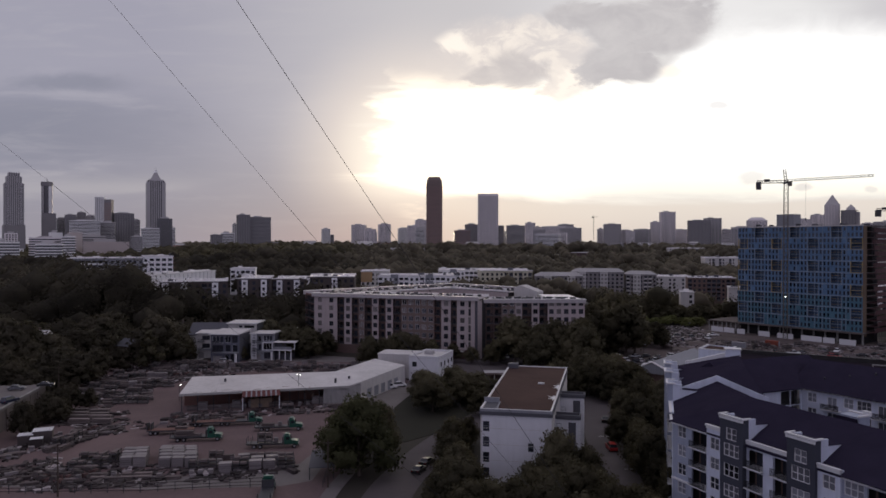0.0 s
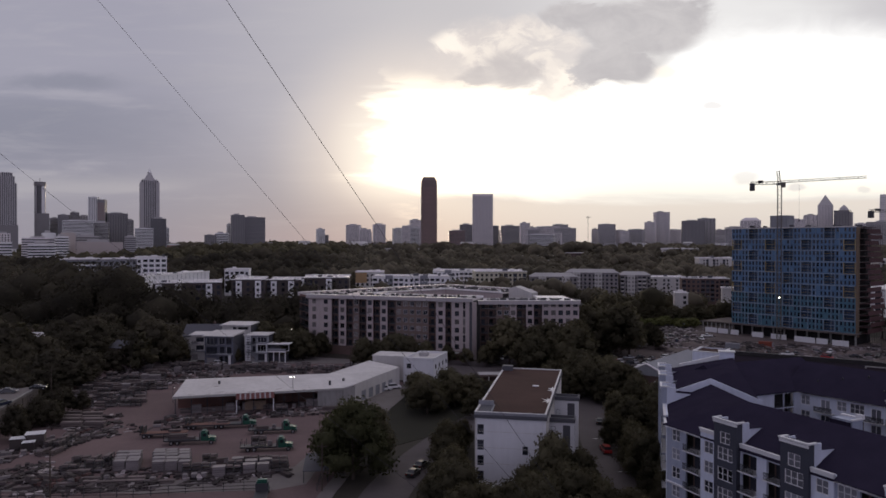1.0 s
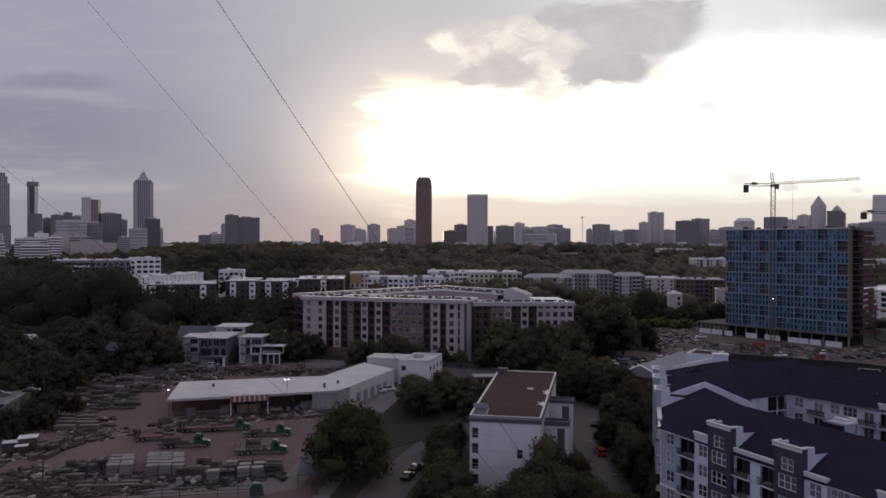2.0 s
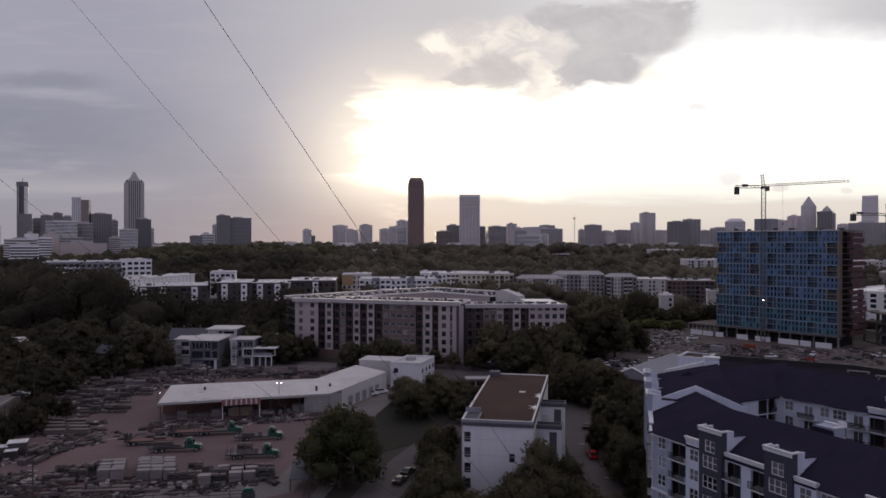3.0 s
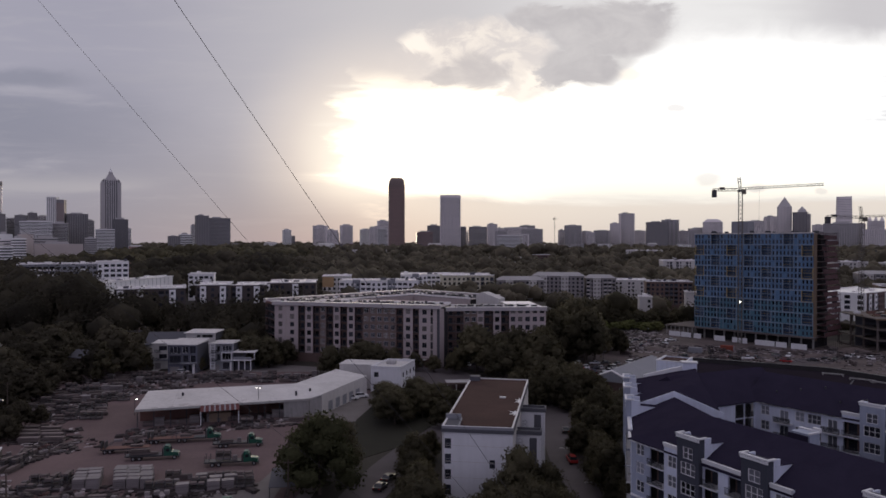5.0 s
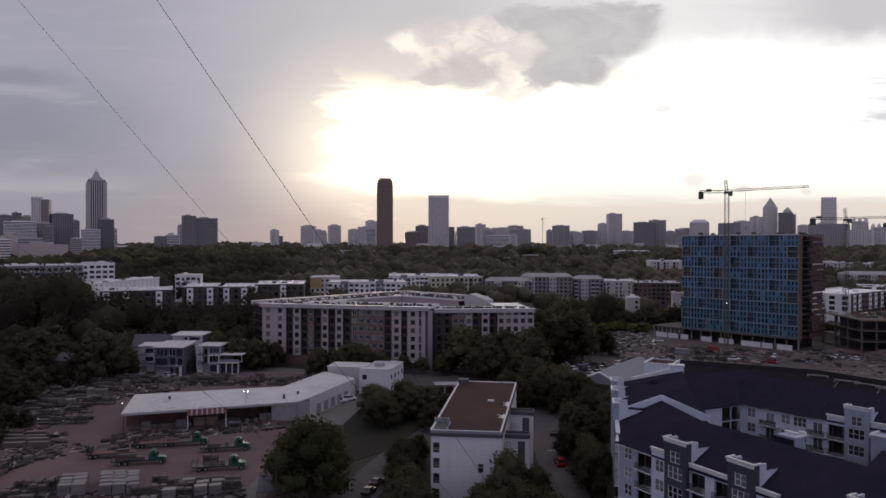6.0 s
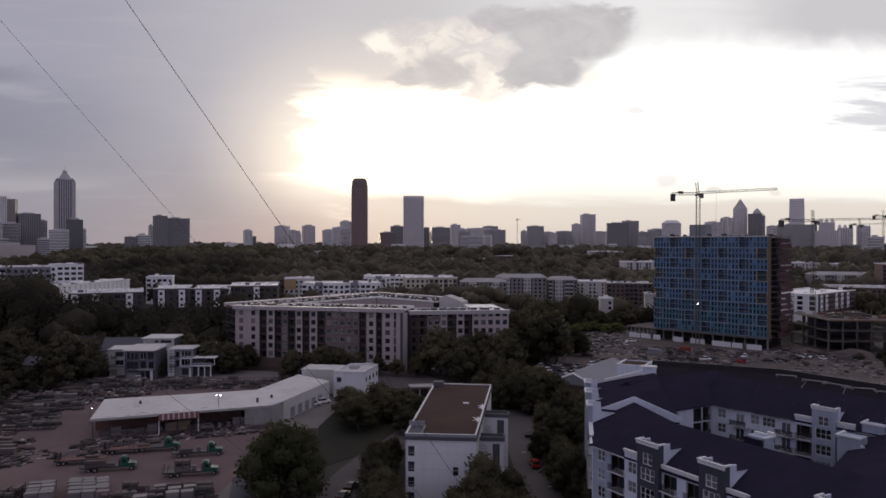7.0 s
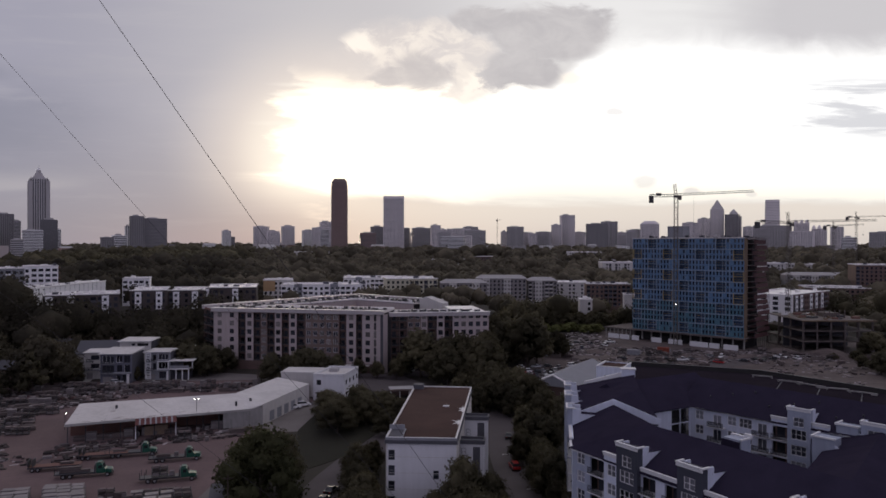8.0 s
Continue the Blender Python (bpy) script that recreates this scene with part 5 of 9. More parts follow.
    tan = mat("raw_plywood", (0.16, 0.118, 0.082), 0.9, 0.3, 1.5, 0.3)
    red = mat("rust_red_debris_net", (0.090, 0.044, 0.046), 0.95, 0.35, 2.0, 0.3)
    part("plywood_strip", MB().box(0.3, 4.6, -0.1, 0.4, 4, z1, ms), tan, ob)
    for r in range(rows + 1):
        z = z0 + r * fh
        part("scaffold_deck", MB().box(4.6, D + 2.5, -2.0 - 0.10 * (rows - r), 0.3, z - 0.12, z + 0.06, ms), red, ob)
    for k in range(9):
        u = 4.8 + k * 2.7
        part("scaffold_post", MB().tube(ms @ Vector((u, -3.8, 0)), ms @ Vector((u, -2.0, z1 + 1)), 0.09), M_STEEL, ob)
    for r in range(rows):
        z = z0 + r * fh
        part("debris_net", MB().box(5 + (r * 3.7) % 5, 5 + (r * 3.7) % 5 + 17, -1.9 - 0.1 * (rows - r), -1.85 - 0.1 * (rows - r), z + 0.1, z + 2.0, ms), red, ob)
    # ground floor: columns, podium shadow and white hoardings
    for k in range(12):
        part("column", MB().box(k * W / 11 - 0.35, k * W / 11 + 0.35, 0.2, 0.9, 0, z0, m), M_CONCRETE, ob)
    part("podium_slab", MB().box(-16, W + 1, -3.5, D, z0 - 0.6, z0 - 0.05, m), M_RAWCON, ob)
    for k in range(7):
        part("column", MB().box(-15.5 + k * 2.6, -15.1 + k * 2.6, -3.2, -2.8, 0, z0 - 0.6, m), M_CONCRETE, ob)
    return ob, m, W


BLUE, BLUE_M, BLUE_W = make_blue_tower()
BLUE_O = Vector((150, 388))


def hoarding(u0, u1, out):
    w = u1 - u0
    mm = Matrix.Translation((BLUE_O.x, BLUE_O.y, 0)) @ BLUE_M
    ob = solid("hoarding", MB().box(u0, u1, -out - 0.08, -out, 0.05, 2.7, mm), M_TRIM, "white site hoarding panel at the tower's foot", "hoarding", group="site hoardings")
    return ob


for a, b in ((-13, -6), (-5.5, 0.5), (2, 6.5), (14, 20), (24, 32), (36, 46), (46.6, 52), (54, 61.5)):
    hoarding(a, b, 4.6)


# ---------------------------------------------------------------- tower cranes
def lattice(mb, a, b, w, step=None, r=0.09, tri=False):
    """A square lattice mast or jib between two points."""
    a, b = Vector(a), Vector(b)
    q = (b - a).to_track_quat("Z", "Y").to_matrix()
    L = (b - a).length
    cs = [Vector(c) for c in (((-w / 2, -w / 2, 0), (w / 2, -w / 2, 0), (w / 2, w / 2, 0), (-w / 2, w / 2, 0)) if not tri else ((-w / 2, 0, 0), (w / 2, 0, 0), (0, w * 0.8, 0)))]
    n = max(2, int(L / (step or w * 1.1)))
    for c in cs:
        mb.tube(a + q @ c, b + q @ c, r, None, 4)
    for i in range(n):
        z0, z1 = L * i / n, L * (i + 1) / n
        for k in range(len(cs)):
            c0, c1 = cs[k], cs[(k + 1) % len(cs)]
            if i % 2:
                c0, c1 = c1, c0
            mb.tube(a + q @ (c0 + Vector((0, 0, z0))), a + q @ (c1 + Vector((0, 0, z1))), r * 0.7, None, 3)
    return mb


def make_crane(x, y, mast_h, yaw, jib=42.0, counter=14.0, base=0.0, w=1.9, apex=7.0):
    ob = thing("tower_crane", "pale steel tower crane with a lattice jib and counterweight", "crane", x, y, base, yaw, group="tower cranes")
    steel = mat("pale_crane_steel", (0.125, 0.112, 0.095), 0.6, 0.2, 2.0, 0.3)
    part("mast", lattice(MB(), (0, 0, 0), (0, 0, mast_h), w, r=0.13), steel, ob)
    part("jib", lattice(MB(), (0, 0, mast_h + 0.8), (jib, 0, mast_h + 2.2), 1.3, 1.6, 0.10, tri=True), steel, ob)
    part("counter_jib", lattice(MB(), (0, 0, mast_h + 0.8), (-counter, 0, mast_h + 0.9), 1.3, 1.6, 0.12), steel, ob)
    part("apex", lattice(MB(), (0, 0, mast_h), (-0.8, 0, mast_h + apex), 1.2, r=0.10), steel, ob)
    part("cab", MB().box(0.6, 2.6, -1.6, 0.2, mast_h - 1.6, mast_h + 0.6), steel, ob)
    part("slewing_ring", MB().ring(0, 0, 1.6, mast_h - 0.3, mast_h + 0.6, 14), M_STEEL, ob)
    part("counterweight", MB().box(-counter - 0.4, -counter + 2.0, -1.0, 1.0, mast_h - 3.0, mast_h + 0.9), M_STEEL, ob)
    part("winch", MB().box(-counter + 3.4, -counter + 6.0, -0.7, 0.7, mast_h + 0.9, mast_h + 2.2), M_STEEL, ob)
    part("hoist_rope", MB().tube((9, 0, mast_h + 0.8), (9, 0, mast_h - 18), 0.04, None, 4), M_STEEL, ob)
    part("hook_block", MB().box(8.7, 9.3, -0.3, 0.3, mast_h - 19, mast_h - 18), M_STEEL, ob)
    return ob


M_CREAM = mat("cream_render", (0.50, 0.47, 0.36), 0.85, 0.12, 1.0, 0.1)
M_ROOFPALE = mat("bright_membrane_roof", (0.74, 0.72, 0.71), 0.5, 0.18, 0.6, 0.08, spec=0.5, bump=0.05)
M_PURE = mat("bright_white_render", (0.80, 0.79, 0.79), 0.8, 0.1, 1.0, 0.1)
M_LIGHTGREY = mat("light_grey_siding", (0.23, 0.215, 0.215), 0.85, 0.15, 1.0, 0.1)


# ---------------------------------------------------------------- big mixed apartment block
M_TARROOF = mat("weathered_pale_roof", (0.36, 0.335, 0.33), 0.85, 0.35, 0.8, 0.08)
BLINDS = glass_mat("glass_over_blinds", (0.15, 0.135, 0.13), 0.1, 0.5)


def make_mixed_block():
    O = Vector((-66.4, 312.6))
    ob = thing("apartment_block", "six-storey white and brown apartment block round a courtyard", "apartment block", O.x, O.y)
    V = [Vector(v) - O for v in ((-66.4, 312.6), (6.0, 291.2), (9.5, 296.4), (51.3, 298.4), (49.6, 332.0), (-6, 393.5), (-73.4, 325.5))]
    floors = [4.2 + 3.45 * i for i in range(6)]
    top = 25.3
    white = mat("warm_white_panel", (0.41, 0.35, 0.34), 0.85, 0.12, 1.0, 0.1, stain=0.1)
    m = along(V[0], V[1])
    L = (V[1] - V[0]).length

    def bay(m, u0, u1, kind, wm, out=0.0, z1=top, fl=floors):
        mo = m @ Matrix.Translation((0, -out, 0))
        holes, put = [], []
        if kind == "balcony":
            for f in fl:
                holes.append((u0 + 0.2, u1 - 0.2, f, f + 2.9))
        elif kind == "glass":
            for f in fl:
                holes.append((u0 + 0.3, u1 - 0.3, f + 0.2, f + 3.1))
                put.append((u0 + 0.3, f + 0.2, u1 - u0 - 0.6, 2.9, 3, 2))
        else:
            n = kind
            for f in fl:
                for i in range(n):
                    c = u0 + (u1 - u0) * (i + 0.5) / n
                    holes.append((c - 0.95, c + 0.95, f + 0.6, f + 2.6))
                    put.append((c - 0.95, f + 0.6, 1.9, 2.0, 2, 1))
        part("wall", pierced(MB(), mo, u1, 0.0 if out == 0 else 3.9, z1, holes, 0.3 + out, u0), wm, ob)
        for u, z, w, h, a, b in put:
            put_window(ob, mo, u, z, round(w, 2), round(h, 2), a, b, M_TRIM if wm is M_TAUPE else M_STEEL, BLINDS if random.random() < 0.3 else None)
        if kind == "balcony":
            for f in fl:
                put_balcony(ob, mo, u0 + 0.2, u1 - 0.2, f, 0.25, 1.4, M_DARKGREY)
            part("recess", MB().box(u0 + 0.2, u1 - 0.2, 1.5, 1.65, 0, z1 - 0.4, mo), M_BROWN, ob)

    for u0, u1, kind, wm, out in [(0, 11.3, 2, white, 0.3), (11.3, 14.8, "balcony", M_BROWN, 0), (14.8, 18.3, 1, white, 0.3), (18.3, 21.7, "balcony", M_BROWN, 0), (21.7, 24.4, 1, M_TAUPE, 0.1), (24.4, 28.1, "balcony", M_BROWN, 0),
                                  (28.1, 31.1, 1, white, 0.3), (31.1, 34.5, "balcony", M_RUST, 0), (34.5, 37.8, 1, white, 0.3), (37.8, 41.6, "balcony", M_BROWN, 0), (41.6, 56.5, 5, M_TAUPE, 0.15), (56.5, 59.8, "balcony", M_RUST, 0),
                                  (59.8, 63.9, 1, white, 0.3), (63.9, 66.7, "balcony", M_BROWN, 0), (66.7, 71.4, 1, white, 0.45), (71.4, 73.0, "glass", white, 0.45), (73.0, 74.4, 0, white, 0.45), (74.4, L, 0, M_DARKGREY, 0.1)]:
        bay(m, u0, u1, kind, wm, out)
    L1 = (V[2] - V[1]).length
    part("wall", MB().box(0.02, L1 * 0.55, 0, 0.3, 0, 24.4, along(V[1], V[2])), white, ob)
    part("wall", MB().box(L1 * 0.55, L1, 0.05, 0.3, 0, 24.4, along(V[1], V[2])), M_DARK, ob)
    part("base", MB().box(0.1, L - 0.1, -0.12, -0.01, 0, 3.85, m), M_BROWN, ob)
    part("entrance_canopy", MB().box(60, 70, -2.6, -0.13, 3.3, 3.6, m), M_OFFWHITE, ob)
    m2 = along(V[2], V[3])
    L2 = (V[3] - V[2]).length
    for u0, u1, kind, wm, out in [(0, 3.4, "balcony", M_BROWN, 0), (3.4, 6.8, "balcony", M_TAUPE, 0), (6.8, 12.5, 2, M_TAUPE, 0.1), (12.5, 15.3, 1, white, 0.3), (15.3, 19.4, "balcony", M_BROWN, 0), (19.4, 22.6, 1, white, 0.3), (22.6, 26.2, "balcony", M_BROWN, 0), (26.2, L2, 5, white, 0.3)]:
        bay(m2, u0, u1, kind, wm, out, 24.2)
    m3 = along(V[6], V[0])
    L3 = (V[0] - V[6]).length
    bay(m3, 0, L3, "balcony", M_RUST)
    m4 = along(V[3], V[4])
    L4 = (V[4] - V[3]).length
    part("wall", MB().box(0, L4, 0, 0.3, 0, 24.4, m4), white, ob)
    # wings: dark cores and flat roofs round the court
    fascia = mat("pale_grey_fascia", (0.40, 0.37, 0.37), 0.8, 0.15, 1.0, 0.1)

    def wing(mm, u0, u1, depth, zt, court_mat, units, front=False):
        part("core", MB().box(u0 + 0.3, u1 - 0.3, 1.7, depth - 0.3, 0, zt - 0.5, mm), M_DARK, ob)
        part("roof", MB().box(u0, u1, 0.2, depth, zt - 0.5, zt - 0.2, mm), M_TARROOF, ob)
        part("fascia", MB().box(u0 - 0.9, u1 + 0.4, -1.1, 0.5, zt - 0.8, zt + 0.75, mm), fascia, ob)
        part("fascia_cap", MB().box(u0 - 1.0, u1 + 0.5, -1.2, 0.7, zt + 0.75, zt + 0.9, mm), M_ROOFPALE, ob)
        part("court_wall", MB().box(u0 + 0.4, u1 - 0.4, depth - 0.3, depth, 0, zt - 0.55, mm), court_mat, ob)
        part("parapet", MB().box(u0 + 0.4, u1 - 0.4, depth - 0.35, depth + 0.25, zt - 0.2, zt + 0.55, mm), M_ROOFPALE, ob)
        part("walk_mat", MB().box(u0 + 3, u1 - 3, depth * 0.5, depth * 0.62, zt - 0.2, zt + 0.1, mm), M_DARKGREY, ob)
        rows = MB()
        rng = random.Random(int(u1 * 10))
        for v in (depth * 0.34, depth * 0.74):
            u = u0 + 4
            while u < u1 - 4:
                w = rng.choice((0.8, 1.0, 1.6))
                rows.box(u, u + w, v, v + 1.0, zt - 0.2, zt + rng.uniform(0.5, 1.1), mm)
                u += w + rng.choice((0.6, 0.9, 2.2, 3.5))
        tagged(part("rooftop_equipment", rows, M_STEEL, ob), kind="stuff")
        for i in range(units):
            u = u0 + 4 + (u1 - u0 - 8) * (i + random.uniform(0, 0.7)) / max(1, units)
            v = 1.2 if front else depth * random.uniform(0.5, 0.7)
            part("roof_unit", MB().box(u, u + (2.4 if front else 1.2), v, v + 1.1, zt - 0.2, zt + random.uniform(0.7, 1.1) + (0.7 if front else 0), mm), M_STEEL if i % 3 or front else M_TRIM, ob)

    wing(m, 0, L, 20, top, M_BROWN, 9)
    wing(m2, 0, L2, 16, 24.0, M_BROWN, 10, True)
    P, Q, R = Vector((-6.0, 393.5)) - O, Vector((-73.4, 325.5)) - O, Vector((36.0, 350.0)) - O
    for p0, p1 in ((P, Q), (R, P)):
        mm, LL = along(p0, p1), (p1 - p0).length
        part("wall", MB().box(0, LL, 0, 0.3, 0, top - 0.5, mm), M_TAUPE, ob)
        wing(mm, 0, LL, 20, top, white, 9)
    # stair head with a raking parapet above the right-hand wing
    sm = along(Vector((24.5, 338.0)) - O, Vector((36.5, 331.0)) - O)
    part("stair_head", MB().add([(0, 0, 20), (12, 0, 20), (12, 0, 25.6), (3.2, 0, 28.4), (0, 0, 27.2), (0, 7, 20), (12, 7, 20), (12, 7, 25.6), (3.2, 7, 28.4), (0, 7, 27.2)],
                                [(0, 1, 2, 3, 4), (9, 8, 7, 6, 5), (2, 7, 8, 3), (3, 8, 9, 4), (0, 4, 9, 5), (1, 6, 7, 2)], sm), M_OFFWHITE, ob)
    part("side_roof", MB().prism([tuple(V[3] + Vector((-14, 2))), tuple(V[3] + Vector((-0.4, 2))), tuple(V[4] + Vector((-0.4, 0))), tuple(V[4] + Vector((-14, 0)))], 24.0, 24.4), M_ROOFPALE, ob)


make_mixed_block()


# ---------------------------------------------------------------- builders' merchant: long low shed, office
def make_shed():
    O = Vector((-80.2, 196.3))
    ob = thing("long_shed", "long low yard shed with a pale metal roof", "shed", O.x, O.y)
    F = [Vector(v) - O for v in ((-80.2, 196.3), (-34.3, 209.9), (-31.0, 212.2), (-19.9, 241.0), (-31.7, 252.5), (-41.5, 226.5), (-84.2, 216.3))]
    roof = MB()
    poly = [(*F[0], 5.4), (*F[1], 5.4), (*F[2], 6.1), (*F[3], 6.3), (*F[4], 6.6), (*F[5], 6.6), (*F[6], 6.5)]
    n = len(poly)
    vs = poly + [(x, y, z - 0.35) for x, y, z in poly]
    fs = [(0, 1, 5, 6), (1, 2, 5), (2, 3, 4, 5)] + [(6 + n, 5 + n, 1 + n, n), (5 + n, 2 + n, 1 + n), (5 + n, 4 + n, 3 + n, 2 + n)] + [(i, i + n, (i + 1) % n + n, (i + 1) % n) for i in range(n)]
    part("roof", roof.add(vs, fs), M_ROOFWHITE, ob)
    m = along(F[0], F[1])
    L = (F[1] - F[0]).length
    seams = MB()
    for i in range(1, 5):
        u = L * i / 5
        a, b = m @ Vector((u, 0.05, 5.42)), Vector((*(F[6] + (F[5] - F[6]) * (i / 5)), 6.54))
        seams.tube(a, b, 0.035, None, 4)
    tagged(part("roof_seams", seams, M_ROOFGREY, ob), kind="stuff")
    part("fascia", MB().box(-0.1, L + 0.1, -0.12, -0.02, 4.75, 5.4, m), M_KERB, ob)
    part("back_wall", MB().box(0, (F[5] - F[6]).length, 0.0, 0.3, 0, 6.1, along(F[5], F[6])).box(0.5, L - 8, 9, 9.3, 0, 5.6, m), M_RUST, ob)
    for i in range(10):
        u = 0.6 + i * (L - 8) / 9.3
        part("post", MB().box(u - 0.12, u + 0.12, 0.4, 0.64, 0, 5.1, m), M_STEEL, ob)
    part("end_wall", MB().box(L - 7.5, L, 0.2, 0.5, 0, 5.1, m), M_CONCRETE, ob)
    m2 = along(F[2], F[3])
    L2 = (F[3] - F[2]).length
    holes = [(4 + i * 4.6, 7 + i * 4.6, 0.1, 3.2) for i in range(5)]
    part("side_wall", pierced(MB(), m2, L2, 0, 5.9, holes, 0.3), M_OFFWHITE, ob)
    for a, b, c, d in holes:
        part("roller_door", MB().box(a, b, 0.15, 0.25, 0.1, d, m2), M_GREYWALL, ob)
    part("link_wall", MB().box(0, (F[2] - F[1]).length, 0, 0.3, 0, 5.3, along(F[1], F[2])), M_CONCRETE, ob)
    part("inner_wall", MB().box(0, 24, 9, 9.3, 0, 5.8, m2), M_CONCRETE, ob)
    for u, v in ((L - 3.5, 4), (L + 1.0, 7), (12, 12)):
        part("roof_vent", MB().ring(*(m @ Vector((u, v, 0))).xy, 0.35, 5.5, 7.0, 10), M_STEEL, ob)
    rng = random.Random(12)
    for i in range(26):
        u, v = rng.uniform(1, L - 3), rng.choice((0.5, 0.9, 2, 5, 9, 13)) + rng.uniform(-0.3, 0.5)
        z = 5.4 + 1.1 * v / 18.4 + 0.02
        w2, d2 = rng.uniform(0.5, 3.5), rng.uniform(0.15, 0.5)
        part("roof_patch", MB().add([m @ Vector(q) for q in ((u, v, z), (u + w2, v, z), (u + w2 * 0.9, v + d2, z + d2 * 0.06), (u + 0.2, v + d2, z + d2 * 0.06))], [(0, 1, 2, 3)]), rng.choice((M_ROOFGREY, M_TAUPE, M_RUST)), ob)
    # striped entrance canopy on posts
    cm = m @ Matrix.Translation((0, -3.2, 0))
    awning_red = mat("faded_red_canvas", (0.105, 0.036, 0.036), 0.9, 0.25, 2.0, 0.3)
    for i in range(15):
        u, wide = 17.2 + (i // 2) * 1.37 + (i % 2) * 0.95, 0.40 if i % 2 else 0.93
        part("canopy_slat", MB().add([cm @ Vector(q) for q in ((u, -0.7, 4.45), (u + wide, -0.7, 4.45), (u + wide, 3.05, 5.32), (u, 3.05, 5.32), (u, -0.7, 4.35), (u + wide, -0.7, 4.35), (u + wide, 3.05, 5.22), (u, 3.05, 5.22))],
                                     [(0, 1, 2, 3), (7, 6, 5, 4), (0, 4, 5, 1), (1, 5, 6, 2), (2, 6, 7, 3), (3, 7, 4, 0)]), M_GREYWALL if i % 2 else awning_red, ob)
    part("canopy_frame", MB().box(17.2, 27.6, 0.05, 0.2, 4.38, 4.52, cm), M_STEEL, ob)
    for u in (17.3, 27.5):
        part("canopy_post", MB().box(u - 0.13, u + 0.13, 0, 0.26, 0, 4.4, cm), M_TRIM, ob)
    part("timber_pack", MB().box(19.5, 25.5, 4.5, 7.5, 0.1, 2.6, cm), mat("stacked_timber", (0.26, 0.19, 0.14), 0.9, 0.4, 3.0, 0.5), ob)


make_shed()


def make_yard_office():
    O = Vector((-18.8, 243.7))
    ob = thing("yard_office", "plain white two-storey flat-roofed office block", "office", O.x, O.y)
    F = [Vector(v) - O for v in ((-18.8, 243.7), (-8.3, 241.6), (-3.7, 257.3), (-13.6, 259.4))]
    ms = [along(F[i], F[(i + 1) % 4]) for i in range(4)]
    Ls = [(F[(i + 1) % 4] - F[i]).length for i in range(4)]
    h0 = [(1.2, 2.8, 5.4, 7.1), (1.2, 2.8, 1.2, 2.9), (5.0, 6.4, 0.1, 2.3), (7.4, 9.0, 0.9, 2.5)]
    h1 = [(2 + i * 4, 3.4 + i * 4, z, z + 1.6) for i in range(4) for z in (1.2, 5.2)]
    for i, hs in ((0, h0), (1, h1), (2, []), (3, [])):
        part("wall", pierced(MB(), ms[i], Ls[i], 0, 9.0, hs), M_WHITE, ob)
        for a, b, c, d in hs:
            put_window(ob, ms[i], a, c, round(b - a, 2), round(d - c, 2), 2, 1, M_STEEL)
    part("core", MB().box(0.5, 10, 0.6, 15, 0, 8.2, ms[0]), M_DARK, ob)
    part("roof", MB().prism([tuple(f) for f in F], 8.3, 8.5), M_ROOFWHITE, ob)
    cap = MB()
    for i in range(4):
        cap.box(-0.1, Ls[i] + 0.1, -0.1, 0.35, 9.0, 9.2, ms[i])
    part("parapet_cap", cap, M_TRIM, ob)
    part("roof_unit", MB().box(3.5, 6.5, 8, 11, 8.5, 9.6, ms[0]), M_ROOFGREY, ob)
    part("low_wing", MB().box(-13.2, -0.02, 6.0, 15.5, 0, 8.3, ms[0]), M_OFFWHITE, ob)
    part("low_roof", MB().box(-13.4, -0.03, 5.8, 15.7, 8.3, 8.6, ms[0]), M_ROOFWHITE, ob)


make_yard_office()


def make_carport():
    ob = thing("carport", "low brown carport with a flat roof on posts", "carport", 7.5, 243, 0, 4)
    part("roof", MB().box(0, 10, 0, 6, 3.0, 3.3), M_ROOFGREY, ob)
    part("fascia", MB().box(-0.1, 10.1, -0.12, -0.01, 2.75, 3.4), M_TAUPE, ob)
    part("back_wall", MB().box(0, 10, 5.8, 6, 0, 3.0), M_BROWN, ob)
    for i in range(4):
        part("post", MB().box(i * 3.2 + 0.05, i * 3.2 + 0.35, 0.05, 0.35, 0, 3.0), M_OFFWHITE, ob)


make_carport()


# ---------------------------------------------------------------- modern town houses by the trees
M_SLATEBLUE = mat("blue_grey_panel", (0.115, 0.118, 0.150), 0.7, 0.18, 1.0, 0.12)


